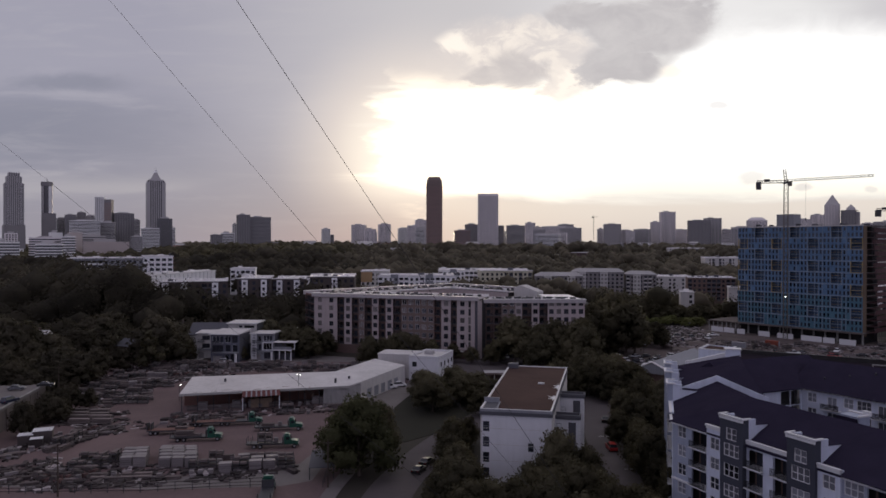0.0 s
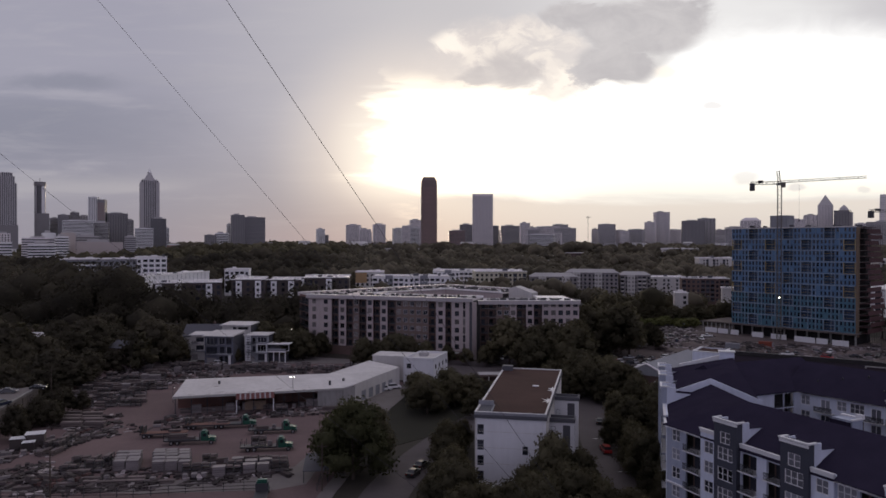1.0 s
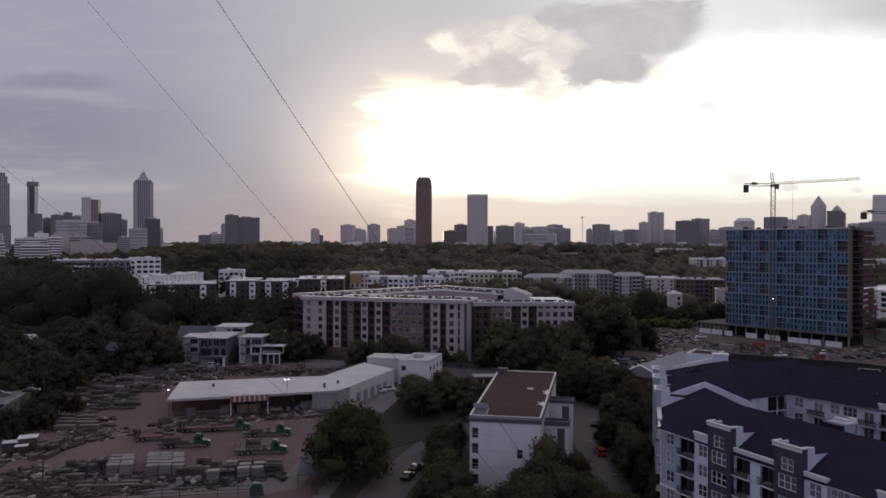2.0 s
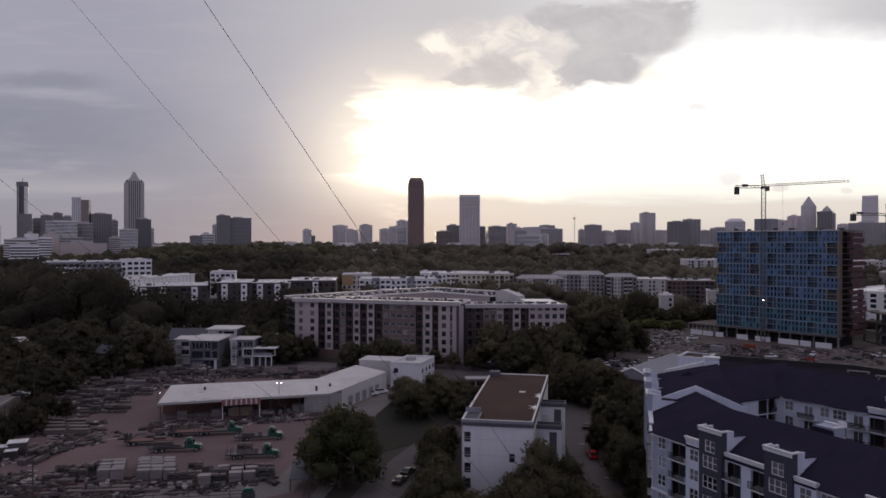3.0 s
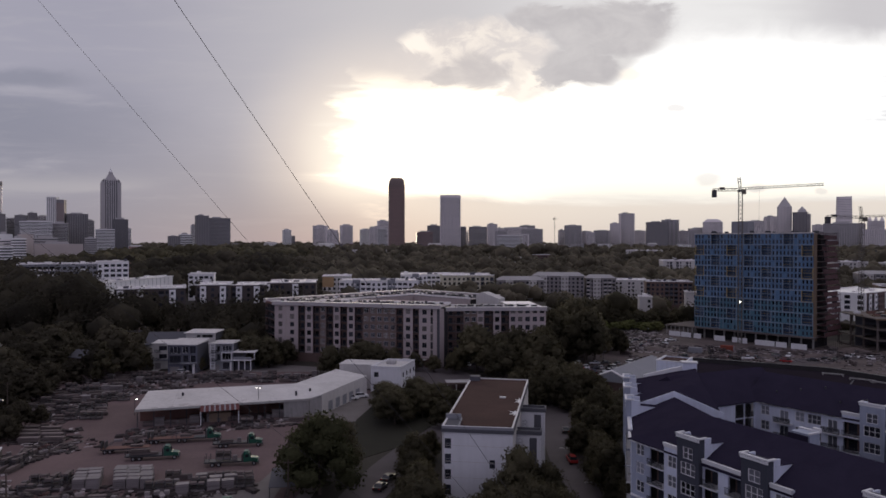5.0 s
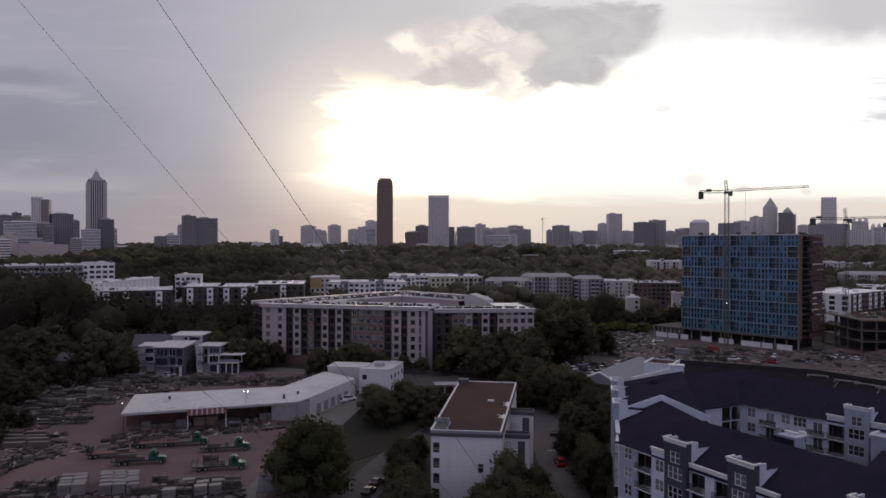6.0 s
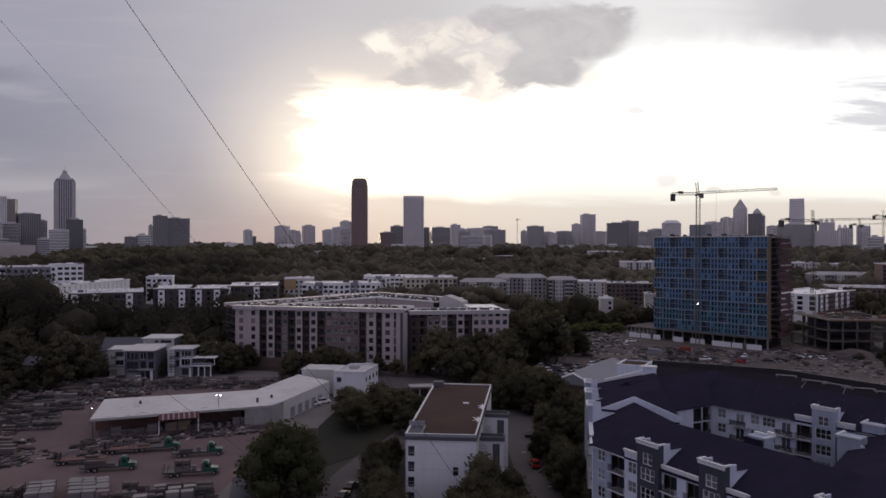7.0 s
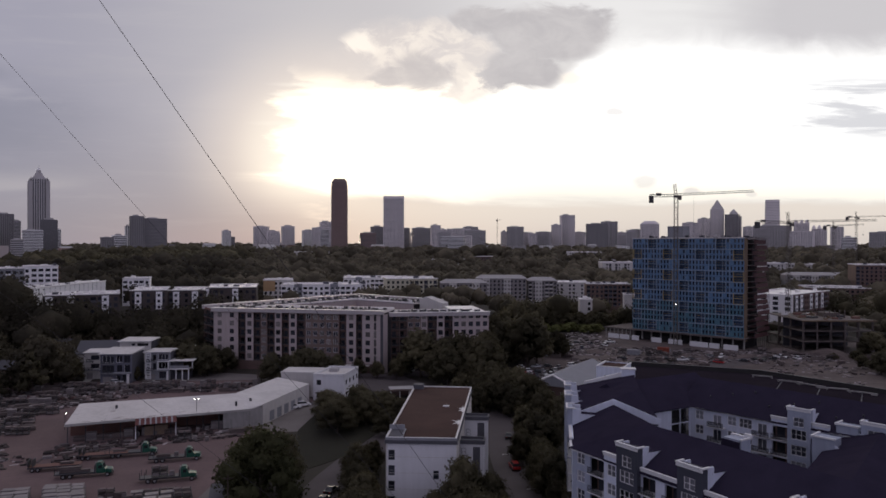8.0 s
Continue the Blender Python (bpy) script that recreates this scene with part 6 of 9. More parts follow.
def modern_house(x, y, w, d, h, walls, yaw, label, openings, frames=(), slope=0.8, porch=False):
    """A flat-roofed house: openings are (left, right, bottom, top) shares of its front; frames stand proud in white."""
    ob = thing("town_house", label, "house", x, y, 0, yaw, group="modern flat-roofed houses")
    m = along((0, 0), (w, 0))
    holes = [(w * a, w * b, h * c, h * e) for a, b, c, e in openings]
    part("wall", pierced(MB(), m, w, 0, h, holes, 0.5), walls, ob)
    for a, b, c, e in holes:
        n = max(1, round((b - a) / 1.5))
        put_window(ob, m @ Matrix.Translation((0, 0.25, 0)), a, c, round(b - a, 2), round(e - c, 2), n, 1, M_TRIM if random.random() < 0.4 else M_STEEL)
    for a, b, c, e in frames:
        part("proud_frame", pierced(MB(), m @ Matrix.Translation((0, -0.7, 0)), w * b, h * c, h * e, [(w * a + 0.35, w * b - 0.35, h * c + 0.3, h * e - 0.3)], 0.69, w * a), M_TRIM, ob)
    part("side_wall", MB().box(0, 0.3, 0.5, d, 0, h), walls, ob)
    part("side_wall", MB().box(w - 0.3, w, 0.5, d, 0, h), M_DARKGREY, ob)
    part("back_wall", MB().box(0.3, w - 0.3, d - 0.3, d, 0, h), walls, ob)
    part("core", MB().box(0.6, w - 0.6, 0.9, d - 0.6, 0, h - 0.3), M_DARK, ob)
    part("fascia_cap", MB().box(-0.55, w + 0.45, -0.88, -0.72, h - 0.05, h + 0.30), M_ROOFPALE, ob)
    part("roof", MB().add([(-0.5, -0.8, h), (w + 0.4, -0.8, h), (w + 0.4, d + 0.3, h), (-0.5, d + 0.3, h), (-0.5, -0.8, h + 0.22), (w + 0.4, -0.8, h + 0.22), (w + 0.4, d + 0.3, h + 0.25 + slope), (-0.5, d + 0.3, h + 0.25 + slope)],
                          [(3, 2, 1, 0), (4, 5, 6, 7), (0, 1, 5, 4), (1, 2, 6, 5), (2, 3, 7, 6), (3, 0, 4, 7)]), M_ROOFWHITE, ob)
    for z in (h * 0.36, h * 0.68):
        part("balcony", MB().box(w * 0.08, w * 0.46, -1.5, -0.02, z - 0.2, z), M_GREYWALL, ob)
        tagged(part("balcony_rail", rail_mesh(round(w * 0.36, 2)), None, ob, m=pose(w * 0.09, -1.4, z)), kind="stuff")
    part("garage_door", MB().box(w * 0.08, w * 0.40, -0.06, -0.01, 0.05, 2.4), M_LIGHTGREY, ob)
    part("driveway", MB().box(w * 0.04, w * 0.44, -5.5, -0.1, 0.0, 0.08), M_KERB, ob)
    part("entry_pier", MB().box(w * 0.90, w * 0.97, -1.8, -1.2, 0, h * 0.34), M_TRIM, ob)
    part("entry_canopy", MB().box(w * 0.50, w, -2.0, -0.02, h * 0.34, h * 0.38), M_GREYWALL, ob)
    if porch:
        part("porch_roof", MB().box(w, w + 7.5, -1.0, 6.0, 4.2, 4.6), M_ROOFPALE, ob)
        for u in (w + 2.4, w + 4.8, w + 7.2):
            part("porch_post", MB().box(u - 0.18, u + 0.18, -0.8, -0.44, 0, 4.2), M_TRIM, ob)
        part("porch_wall", MB().box(w + 0.02, w + 7.0, 2.0, 5.8, 0, 4.2), M_DARKGREY, ob)
        part("terrace_block", MB().box(w + 0.02, w + 4.8, 1.2, 7.5, 4.6, 7.4), M_DARKGREY, ob)
        part("upper_canopy", MB().box(w - 0.2, w + 9.2, -1.2, 7.9, 7.4, 7.75), M_ROOFPALE, ob)
        part("canopy_post", MB().box(w + 8.6, w + 8.85, -0.9, -0.65, 4.6, 7.4), M_TRIM, ob)
        part("terrace_wall", MB().box(w + 0.02, w + 7.5, -1.0, -0.85, 4.6, 5.7), M_GREYWALL, ob)
        for k in range(9):
            part("screen_slat", MB().box(w * 0.045, w * 0.215, -0.45, -0.3, h * (0.10 + 0.095 * k), h * (0.10 + 0.095 * k) + 0.5), M_TRIM, ob)
    return ob


modern_house(-102.3, 282.2, 11.8, 12, 11.2, M_SLATEBLUE, -4, "blue-grey flat-roofed town house with broad windows", [(0.05, 0.44, 0.38, 0.60), (0.52, 0.70, 0.38, 0.62), (0.76, 0.95, 0.36, 0.62), (0.05, 0.44, 0.70, 0.92), (0.50, 0.70, 0.70, 0.93), (0.75, 0.95, 0.70, 0.94), (0.50, 0.64, 0.05, 0.26), (0.70, 0.94, 0.04, 0.28)])
modern_house(-87.2, 287.0, 9.6, 11, 11.0, M_GREYWALL, -2, "grey and white flat-roofed town house with framed glazing and a porch", [(0.30, 0.44, 0.38, 0.60), (0.52, 0.92, 0.40, 0.64), (0.30, 0.44, 0.70, 0.90), (0.52, 0.92, 0.72, 0.92), (0.55, 0.88, 0.06, 0.30)],
             [(0.02, 0.24, 0.05, 0.97), (0.50, 0.95, 0.36, 0.68)], -0.9, True)
modern_house(-101.2, 300.0, 12.5, 10, 13.6, M_OFFWHITE, -3, "taller white flat-roofed town house set back behind", [(0.36, 0.50, 0.86, 0.94), (0.56, 0.92, 0.86, 0.94), (0.1, 0.3, 0.6, 0.75)], (), 0.3)
modern_house(-111.3, 291.0, 7.0, 9, 10.4, M_OFFWHITE, 6, "narrow white flat-roofed annex with a dark window", [(0.30, 0.75, 0.72, 0.90), (0.30, 0.75, 0.40, 0.58)], (), 0.2)


def gable_house(x, y, w, d, h, yaw, wall_mat, roof_mat, label):
    ob = thing("house", label, "house", x, y, 0, yaw, group="gabled houses among trees")
    m = along((0, 0), (w, 0))
    holes = [(w * 0.15, w * 0.15 + 1.3, 1.0, 2.6), (w * 0.6, w * 0.6 + 1.3, 1.0, 2.6)]
    part("wall", pierced(MB(), m, w, 0, h, holes), wall_mat, ob)
    for a, b, c, e in holes:
        put_window(ob, m, a, c, 1.3, 1.6)
    part("side_wall", MB().box(0, 0.3, 0.3, d, 0, h), wall_mat, ob)
    part("side_wall", MB().box(w - 0.3, w, 0.3, d, 0, h), wall_mat, ob)
    part("back_wall", MB().box(0, w, d - 0.3, d, 0, h), wall_mat, ob)
    part("roof", gable_roof(MB(), (0, 0), (w, 0), d, h, h + d * 0.32), roof_mat, ob)
    part("chimney", MB().box(w * 0.7, w * 0.7 + 0.9, d * 0.5, d * 0.5 + 0.9, h, h + d * 0.32 + 1.0), M_BROWN, ob)


gable_house(-119, 302, 16, 14, 8.5, 4, M_OFFWHITE, M_DARKGREY, "cream gabled house with a charcoal roof")
gable_house(-141, 282, 11, 8, 6.5, -25, M_TAUPE, M_DARKGREY, "low brown gabled house under the trees")
gable_house(-188, 285, 14, 10, 8.0, 12, M_OFFWHITE, M_ROOFWHITE, "low house with a pale metal roof")
gable_house(-150, 345, 12, 9, 6.0, -10, M_OFFWHITE, M_DARKGREY, "small white gabled house deep in the trees")


# ---------------------------------------------------------------- depot at the yard's edge with a parking roof
def make_depot():
    O = Vector((-111.7, 167.1))
    ob = thing("depot", "low concrete depot with a parking deck on its roof", "depot", O.x, O.y)
    b = Vector((-12.6, 38.6))
    L = (Vector((3.7, -30)) - b).length
    base = along(Vector((3.7, -30)), b)
    part("wall", MB().box(0, L, 0, 0.4, 0, 5.4, base), M_RAWCON, ob)
    part("deck", MB().box(-0.4, L + 0.3, -0.25, 34, 5.4, 6.0, base), M_PATH, ob)
    part("kerb", MB().box(-0.4, L + 0.3, -0.25, 0.1, 6.0, 6.35, base), M_CONCRETE, ob)
    part("core", MB().box(0.4, L - 0.4, 0.4, 33, 0, 5.4, base), M_DARK, ob)
    for i in range(12):
        part("buttress", MB().box(2 + i * 5.6, 2.4 + i * 5.6, -0.2, -0.002, 0, 5.3, base), M_RAWCON, ob)


make_depot()


# ---------------------------------------------------------------- parking deck, clubhouse and unfinished garage
def make_parking_deck():
    ob = thing("parking_deck", "flat-roofed parking deck with a black parapet", "parking deck", 85.2, 223)
    O = Vector((85.2, 223))
    P = [Vector(v) - O for v in ((72, 190), (112, 160), (150, 148), (137.5, 173), (119.5, 204.5), (85.2, 224))]
    part("slab", MB().prism([tuple(p) for p in P], 13.2, 13.8), mat("dull_dark_membrane", (0.024, 0.020, 0.026), 0.95, 0.3, 1.0, 0.1, spec=0.0), ob)
    part("wall", MB().prism([tuple(p * 0.985) for p in P], 0, 13.2), M_CONCRETE, ob)
    for i in (3, 4):
        a, b = P[i], P[i + 1]
        part("parapet", MB().box(0, (b - a).length, 0, 0.4, 13.8, 15.0, along(a, b)), M_DARK, ob)
        part("coping", MB().box(0, (b - a).length, -0.1, 0.5, 15.0, 15.12, along(a, b)), M_STEEL, ob)
    for k in range(5):
        c = P[4] + (P[3] - P[4]) * (0.03 + 0.19 * k) + Vector((-5.5, -3.5 - 1.5 * (k % 2)))
        part("roof_curb", pierced(MB(), pose(c.x, c.y, 0, 0, 0, -30 - 15 * (k % 3)), 5.5 + k % 3, 13.8, 14.5, [(0.4, 5.0, 13.8, 14.2)], 0.3), M_CONCRETE, ob)
    for k in range(3):
        a = P[4] + (P[3] - P[4]) * (0.2 + 0.3 * k) + Vector((-4, -6))
        part("roof_seam", MB().box(0, 16, -0.12, 0.12, 13.8, 13.95, pose(a.x, a.y, 0, 0, 0, -128)), M_DARKGREY, ob)


make_parking_deck()


def make_clubhouse():
    ob = thing("clubhouse", "single-storey hall with a dark grey gabled roof and white barge boards", "hall", 56.5, 239.5, 0, -36.4)
    w, d, h = 16.0, 40.0, 5.4
    part("wall", pierced(MB(), along((0, 0), (w, 0)), w, 0, h, [(2 + i * 4.2, 3.8 + i * 4.2, 1, 3.4) for i in range(3)]), M_BROWN, ob)
    for i in range(3):
        put_window(ob, along((0, 0), (w, 0)), 2 + i * 4.2, 1, 1.8, 2.4)
    part("side_wall", MB().box(0, 0.3, 0.3, d, 0, h), M_OFFWHITE, ob)
    part("side_wall", MB().box(w - 0.3, w, 0.3, d, 0, h), M_OFFWHITE, ob)
    part("back_wall", MB().box(0.3, w - 0.3, d - 0.3, d, 0, h), M_OFFWHITE, ob)
    part("gable", MB().add([(0, 0.02, h), (w, 0.02, h), (w / 2, 0.02, h + 3.5), (0, 0.3, h), (w, 0.3, h), (w / 2, 0.3, h + 3.5)], [(0, 1, 2), (5, 4, 3)]), M_BROWN, ob)
    part("roof", gable_roof(MB(), (w, 0), (w, d), w, h, h + 3.6, 0.7), M_GREYWALL, ob)
    for s in (0, 1):
        a, b = Vector((w * s, -0.75, h + 0.02)), Vector((w / 2, -0.75, h + 3.65))
        part("barge_board", MB().bar(a + Vector((0.7 if s else -0.7, 0, -0.25)), b, 0.5), M_ROOFPALE, ob)


make_clubhouse()


def make_open_garage():
    O = Vector((214.0, 328))
    ob = thing("open_garage", "unfinished concrete garage frame with open storeys", "garage", O.x, O.y, 0, -6)
    w, d = 36, 40
    for s in range(4):
        z = 0.2 + s * 5.2
        part("floor_slab", MB().box(0, w, 0, d, z, z + 0.45), M_RAWCON, ob)
        if s < 3:
            for i in range(6):
                for j in range(4):
                    x, y = 0.8 + i * (w - 1.6) / 5, 0.8 + j * (d - 1.6) / 3
                    part("column", MB().box(x - 0.35, x + 0.35, y - 0.35, y + 0.35, z + 0.45, z + 5.2), M_RAWCON, ob)
            part("back_shade", MB().box(1, w - 1, d * 0.55, d * 0.56, z + 0.45, z + 5.2), M_DARKGREY, ob)
    tan = mat("raw_plywood", (0.16, 0.118, 0.082))
    part("formwork_edge", MB().box(-0.5, w + 0.5, -0.5, -0.02, 15.6, 16.3), tan, ob)
    part("stair_core", MB().box(20, 27, 16, 24, 16.2, 18.4), M_RAWCON, ob)
    for i in range(5):
        part("starter_column", MB().box(16 + i * 2.6, 16.4 + i * 2.6, 9.8, 10.2, 16.2, 20.5), M_RAWCON, ob)
    for i in range(30):
        x, y = random.uniform(1, w - 4), random.uniform(1, d - 4)
        part("plywood_sheet", MB().box(x, x + random.uniform(0.8, 4), y, y + random.uniform(0.8, 2.5), 16.26, 16.3 + random.uniform(0.3, 1.4)), random.choice((tan, M_STEEL, M_TRIM, M_RUST)), ob)


make_open_garage()


# ---------------------------------------------------------------- rows of low apartment houses in the middle distance



ROWS = []


def mid_block(x, y, w, d, top, style, yaw=None):
    yaw = facing(x, y) * 0.6 + random.uniform(-6, 6) if yaw is None else yaw
    clear = (60 if style == "bayed" else 12) if x > 250 else d / 2 + 4 if style == "townhouse" else 12 if math.hypot(x, y) < 530 else 50
    ROWS.append((x, y, w, clear))
    z = ground_z(x, y) - 1.0
    h = top - z
    names = {"apt_slate": ("slate-grey apartment row with white balconies and a white parapet", M_GREYWALL), "apt_white": ("white flat-roofed apartment row with dark windows", M_PURE), "apt_red": ("white apartment row with red balcony frames", M_PURE), "white_blank": ("long blank white party wall of a terrace", M_PURE),
             "townhouse": ("dark brick terrace with white bay fronts and white roofs", mat("dark_umber_brick", (0.075, 0.062, 0.060), 0.9, 0.3, 2.0, 0.15)), "bayed": ("red-brown brick apartment row with white bays and a white end wall", M_BROWN), "tan": ("half-built block with tan sheathing", M_OFFWHITE), "apt_cream": ("cream and white apartment house", M_CREAM), "apt_grey": ("grey apartment row with white bays and low hipped roofs", M_LIGHTGREY),
             "low_white": ("low pale commercial building with a white roof", M_OFFWHITE), "apt_dark": ("dark brown apartment row", M_BROWN), "low_brick": ("low brown-brick hall with a flat roof", M_BROWN)}
    label, wm = names[style]
    side = names["townhouse"][1] if style == "white_blank" else M_PURE if style == "bayed" else wm
    ob = thing("terrace" if style == "townhouse" else "apartment_row", label, "apartment row", x, y, z, yaw, group="middle-distance apartment rows")
    m = along((-w / 2, -d / 2), (w / 2, -d / 2))
    fh = 3.3
    nf = max(1, min(5, int((h - 1.0) / fh)))
    nb = max(2, int(w / 3.4))
    holes, loggias = [], []
    if style != "white_blank":
        deep = [random.random() < (0.5 if style in ("apt_white", "apt_red", "apt_grey", "apt_slate") else 0.3) for i in range(nb)]
        for f in range(nf):
            zz = h - 1.0 - (f + 1) * fh
            for i in range(nb):
                if style == "townhouse" and (i + f * 2) % 5 == 3 or style == "low_white" and i % 3 == 0:
                    continue
                u = w * (i + 0.5) / nb
                if deep[i]:
                    holes.append((u - 1.35, u + 1.35, zz + 0.35, zz + 3.0))
                    loggias.append((u, zz))
                else:
                    holes.append((u - 0.85, u + 0.85, zz + 0.8, zz + 2.7))
    part("wall", pierced(MB(), m, w, 0, h, holes, 0.35), wm, ob)
    part("side_wall", MB().box(-w / 2, -w / 2 + 0.3, -d / 2 + 0.35, d / 2, 0, h), side, ob)
    part("side_wall", MB().box(w / 2 - 0.3, w / 2, -d / 2 + 0.35, d / 2, 0, h), side, ob)
    part("back_wall", MB().box(-w / 2 + 0.3, w / 2 - 0.3, d / 2 - 0.3, d / 2, 0, h), wm, ob)
    if holes:
        g = MB()
        for a, b, c, e in holes:
            g.box(a, b, 0.26, 0.32, c, e, m)
        tagged(part("panes", g, M_GLASS, ob), kind="stuff")
    if loggias:
        rail = MB()
        for u, zz in loggias:
            rail.box(u - 1.35, u + 1.35, -0.35, 0.0, zz + 0.2, zz + 0.36, m).box(u - 1.35, u + 1.35, -0.35, -0.3, zz + 0.36, zz + 1.3, m)
        tagged(part("balcony_railing", rail, M_PURE if style in ("apt_white", "apt_red", "apt_slate") else M_OFFWHITE if style == "apt_grey" else M_DARKGREY, ob), kind="stuff")
    if style == "apt_grey":
        for i in range(2, nb - 1, 5):
            u = w * (i + 0.5) / nb
            part("white_bay", pierced(MB(), m @ Matrix.Translation((0, -0.8, 0)), u + 3.1, 1.0, h + 0.2, [(u + k - 0.8, u + k + 0.8, h - 1.0 - (f + 1) * fh + 0.8, h - 1.0 - (f + 1) * fh + 2.6) for f in range(nf) for k in (-1.5, 1.5)], 0.7, u - 3.1), M_OFFWHITE, ob)
        part("roof", gable_roof(MB(), (-w / 2, -d / 2), (w / 2, -d / 2), d, h, h + 2.8, 0.5, 4, 4), M_ROOFGREY, ob)
    else:
        part("roof", MB().box(-w / 2 + 0.3, w / 2 - 0.3, -d / 2 + 0.35, d / 2 - 0.3, h - 0.3, h - 0.05), M_ROOFGREY if style in ("apt_dark", "low_brick") else M_ROOFPALE, ob)
        part("parapet_cap", MB().box(-w / 2 - 0.3, w / 2 + 0.3, -d / 2 - 0.45, -d / 2 + 1.0, h, h + 0.55), M_ROOFPALE, ob)
        part("parapet_cap", MB().box(-w / 2 - 0.3, w / 2 + 0.3, d / 2 - 0.6, d / 2 + 0.2, h, h + 0.8), M_ROOFPALE, ob)
        for i in range(int(w / 6)):
            u = -w / 2 + 2 + i * 6 + random.uniform(0, 3)
            v = random.uniform(-d / 3, d / 3)
            part("roof_unit", MB().box(u, u + random.uniform(1.2, 4.5), v, v + 2.2, h - 0.4, h + random.uniform(0.5, 1.9)), random.choice((M_ROOFPALE, M_ROOFPALE, M_DARKGREY)), ob)
        if style == "townhouse":
            for i in range(1, int(w / 7)):
                u = -w / 2 + i * w / int(w / 7)
                part("party_wall", MB().box(u - 0.25, u + 0.25, -d / 2 + 1.0, d / 2 - 0.7, h - 0.05, h + 1.1), M_ROOFPALE, ob)
    if style in ("apt_white", "apt_red") and w > 30:
        for i in range(int(w / 24)):
            u = 9 + i * 24
            part("grey_bay", pierced(MB(), m @ Matrix.Translation((0, -0.6, 0)), u + 5.2, 0.5, h + 0.9, [(u + k, u + k + 1.3, h - 1.0 - (f + 1) * fh + 0.8, h - 1.0 - (f + 1) * fh + 2.6) for f in range(nf) for k in (0.8, 3.1)], 0.5, u), M_GREYWALL, ob)
    if style == "bayed":
        for f in range(min(nf, 4)):
            for k in range(4):
                v = -d / 2 + d * (k + 0.3) / 4
                part("window", MB().box(-w / 2 - 0.06, -w / 2 - 0.005, v, v + d * 0.11, h - 1.0 - (f + 1) * fh + 0.6, h - 1.0 - (f + 1) * fh + 2.8), M_GLASS, ob)
    if style in ("townhouse", "bayed"):
        for i in range(max(2, int(w / 12))):
            u = min(w - 4.2, 1.0 + i * 12 + 2.5 * math.sin(i * 2.3 + x))
            foot = h - 1.0 - fh * min(nf, 3) + 0.4
            part("white_bay", MB().box(u, u + 3.4, -0.5, -0.02, foot, h - 0.6, m), M_PURE, ob)
            for f in range(min(nf, 3)):
                part("window", MB().box(u + 0.9, u + 2.3, -0.56, -0.5, h - 1.0 - (f + 1) * fh + 0.9, h - 1.0 - (f + 1) * fh + 2.4, m), M_GLASS, ob)
    if style == "apt_red":
        for f in range(nf):
            part("red_balcony", MB().box(w / 2, w / 2 + 1.4, -d / 2 + 1, d / 2 - 1, h - 1.2 - f * fh, h - 0.8 - f * fh), M_RUST, ob)
    if style == "white_blank":
        for i in range(1, int(w / 5)):
            part("downpipe", MB().box(i * 5, i * 5 + 0.18, -0.12, -0.01, 1, h - 0.3, m), M_GREYWALL, ob)
    if style == "tan":
        part("tan_sheathing", MB().box(0, w * 0.4, -0.05, -0.005, h - 8, h - 0.5, m), mat("tan_sheathing_board", (0.36, 0.24, 0.13)), ob)


mid_block(-236.6, 460, 45, 16, 38.2, "apt_slate", 26)
mid_block(-208, 473, 19, 14, 39.2, "apt_red", 26)
mid_block(-179.5, 434.5, 86, 8, 29.4, "white_blank", 82)
mid_block(-158.5, 504, 17, 14, 30.0, "apt_white", 12)
mid_block(-204, 423.6, 46, 10, 29.6, "townhouse", -50.7)
mid_block(-154, 399, 36, 22, 26.6, "townhouse", 20)
mid_block(-125, 421, 19, 26, 27.5, "townhouse")
mid_block(-106, 432, 20, 26, 26.8, "townhouse")
mid_block(-83, 444, 29, 30, 27.7, "townhouse")
mid_block(-66, 529, 21, 16, 27.6, "tan")
mid_block(-32, 495, 54, 21, 26.0, "apt_white")
mid_block(1, 563, 41, 28, 27.5, "apt_white")
mid_block(31, 529, 38, 28, 28.4, "apt_cream")
mid_block(77, 571, 37, 18, 22.8, "apt_grey")
mid_block(114, 601, 43, 18, 24.9, "apt_grey")
mid_block(150, 602, 25, 18, 22.9, "apt_grey")
mid_block(181, 623, 32, 27, 20.1, "low_white")
mid_block(189, 544, 34, 18, 22.8, "apt_dark")
mid_block(373, 1193, 59, 40, 41.6, "low_white")
mid_block(300, 812, 50, 26, 33.0, "low_white")
mid_block(371, 1057, 53, 30, 30.6, "low_white")
mid_block(141, 448, 8, 10, 18.0, "low_white")
mid_block(171, 448, 8, 10, 21.0, "low_white")
mid_block(285.4, 452.8, 63, 30, 21.8, "bayed", 37)
mid_block(372, 530, 46, 30, 20.0, "apt_dark")
mid_block(457, 570, 66, 30, 36.5, "low_brick")
mid_block(468, 769, 33, 30, 32.9, "low_white")
mid_block(446, 664, 58, 26, 24.0, "apt_grey")
mid_block(540, 818, 37, 26, 30.1, "low_white")
mid_block(115, 1144, 82, 30, 29.9, "low_white")
mid_block(-137, 1494, 132, 30, 38.7, "low_white")
mid_block(199, 1183, 37, 30, 34.0, "low_brick")


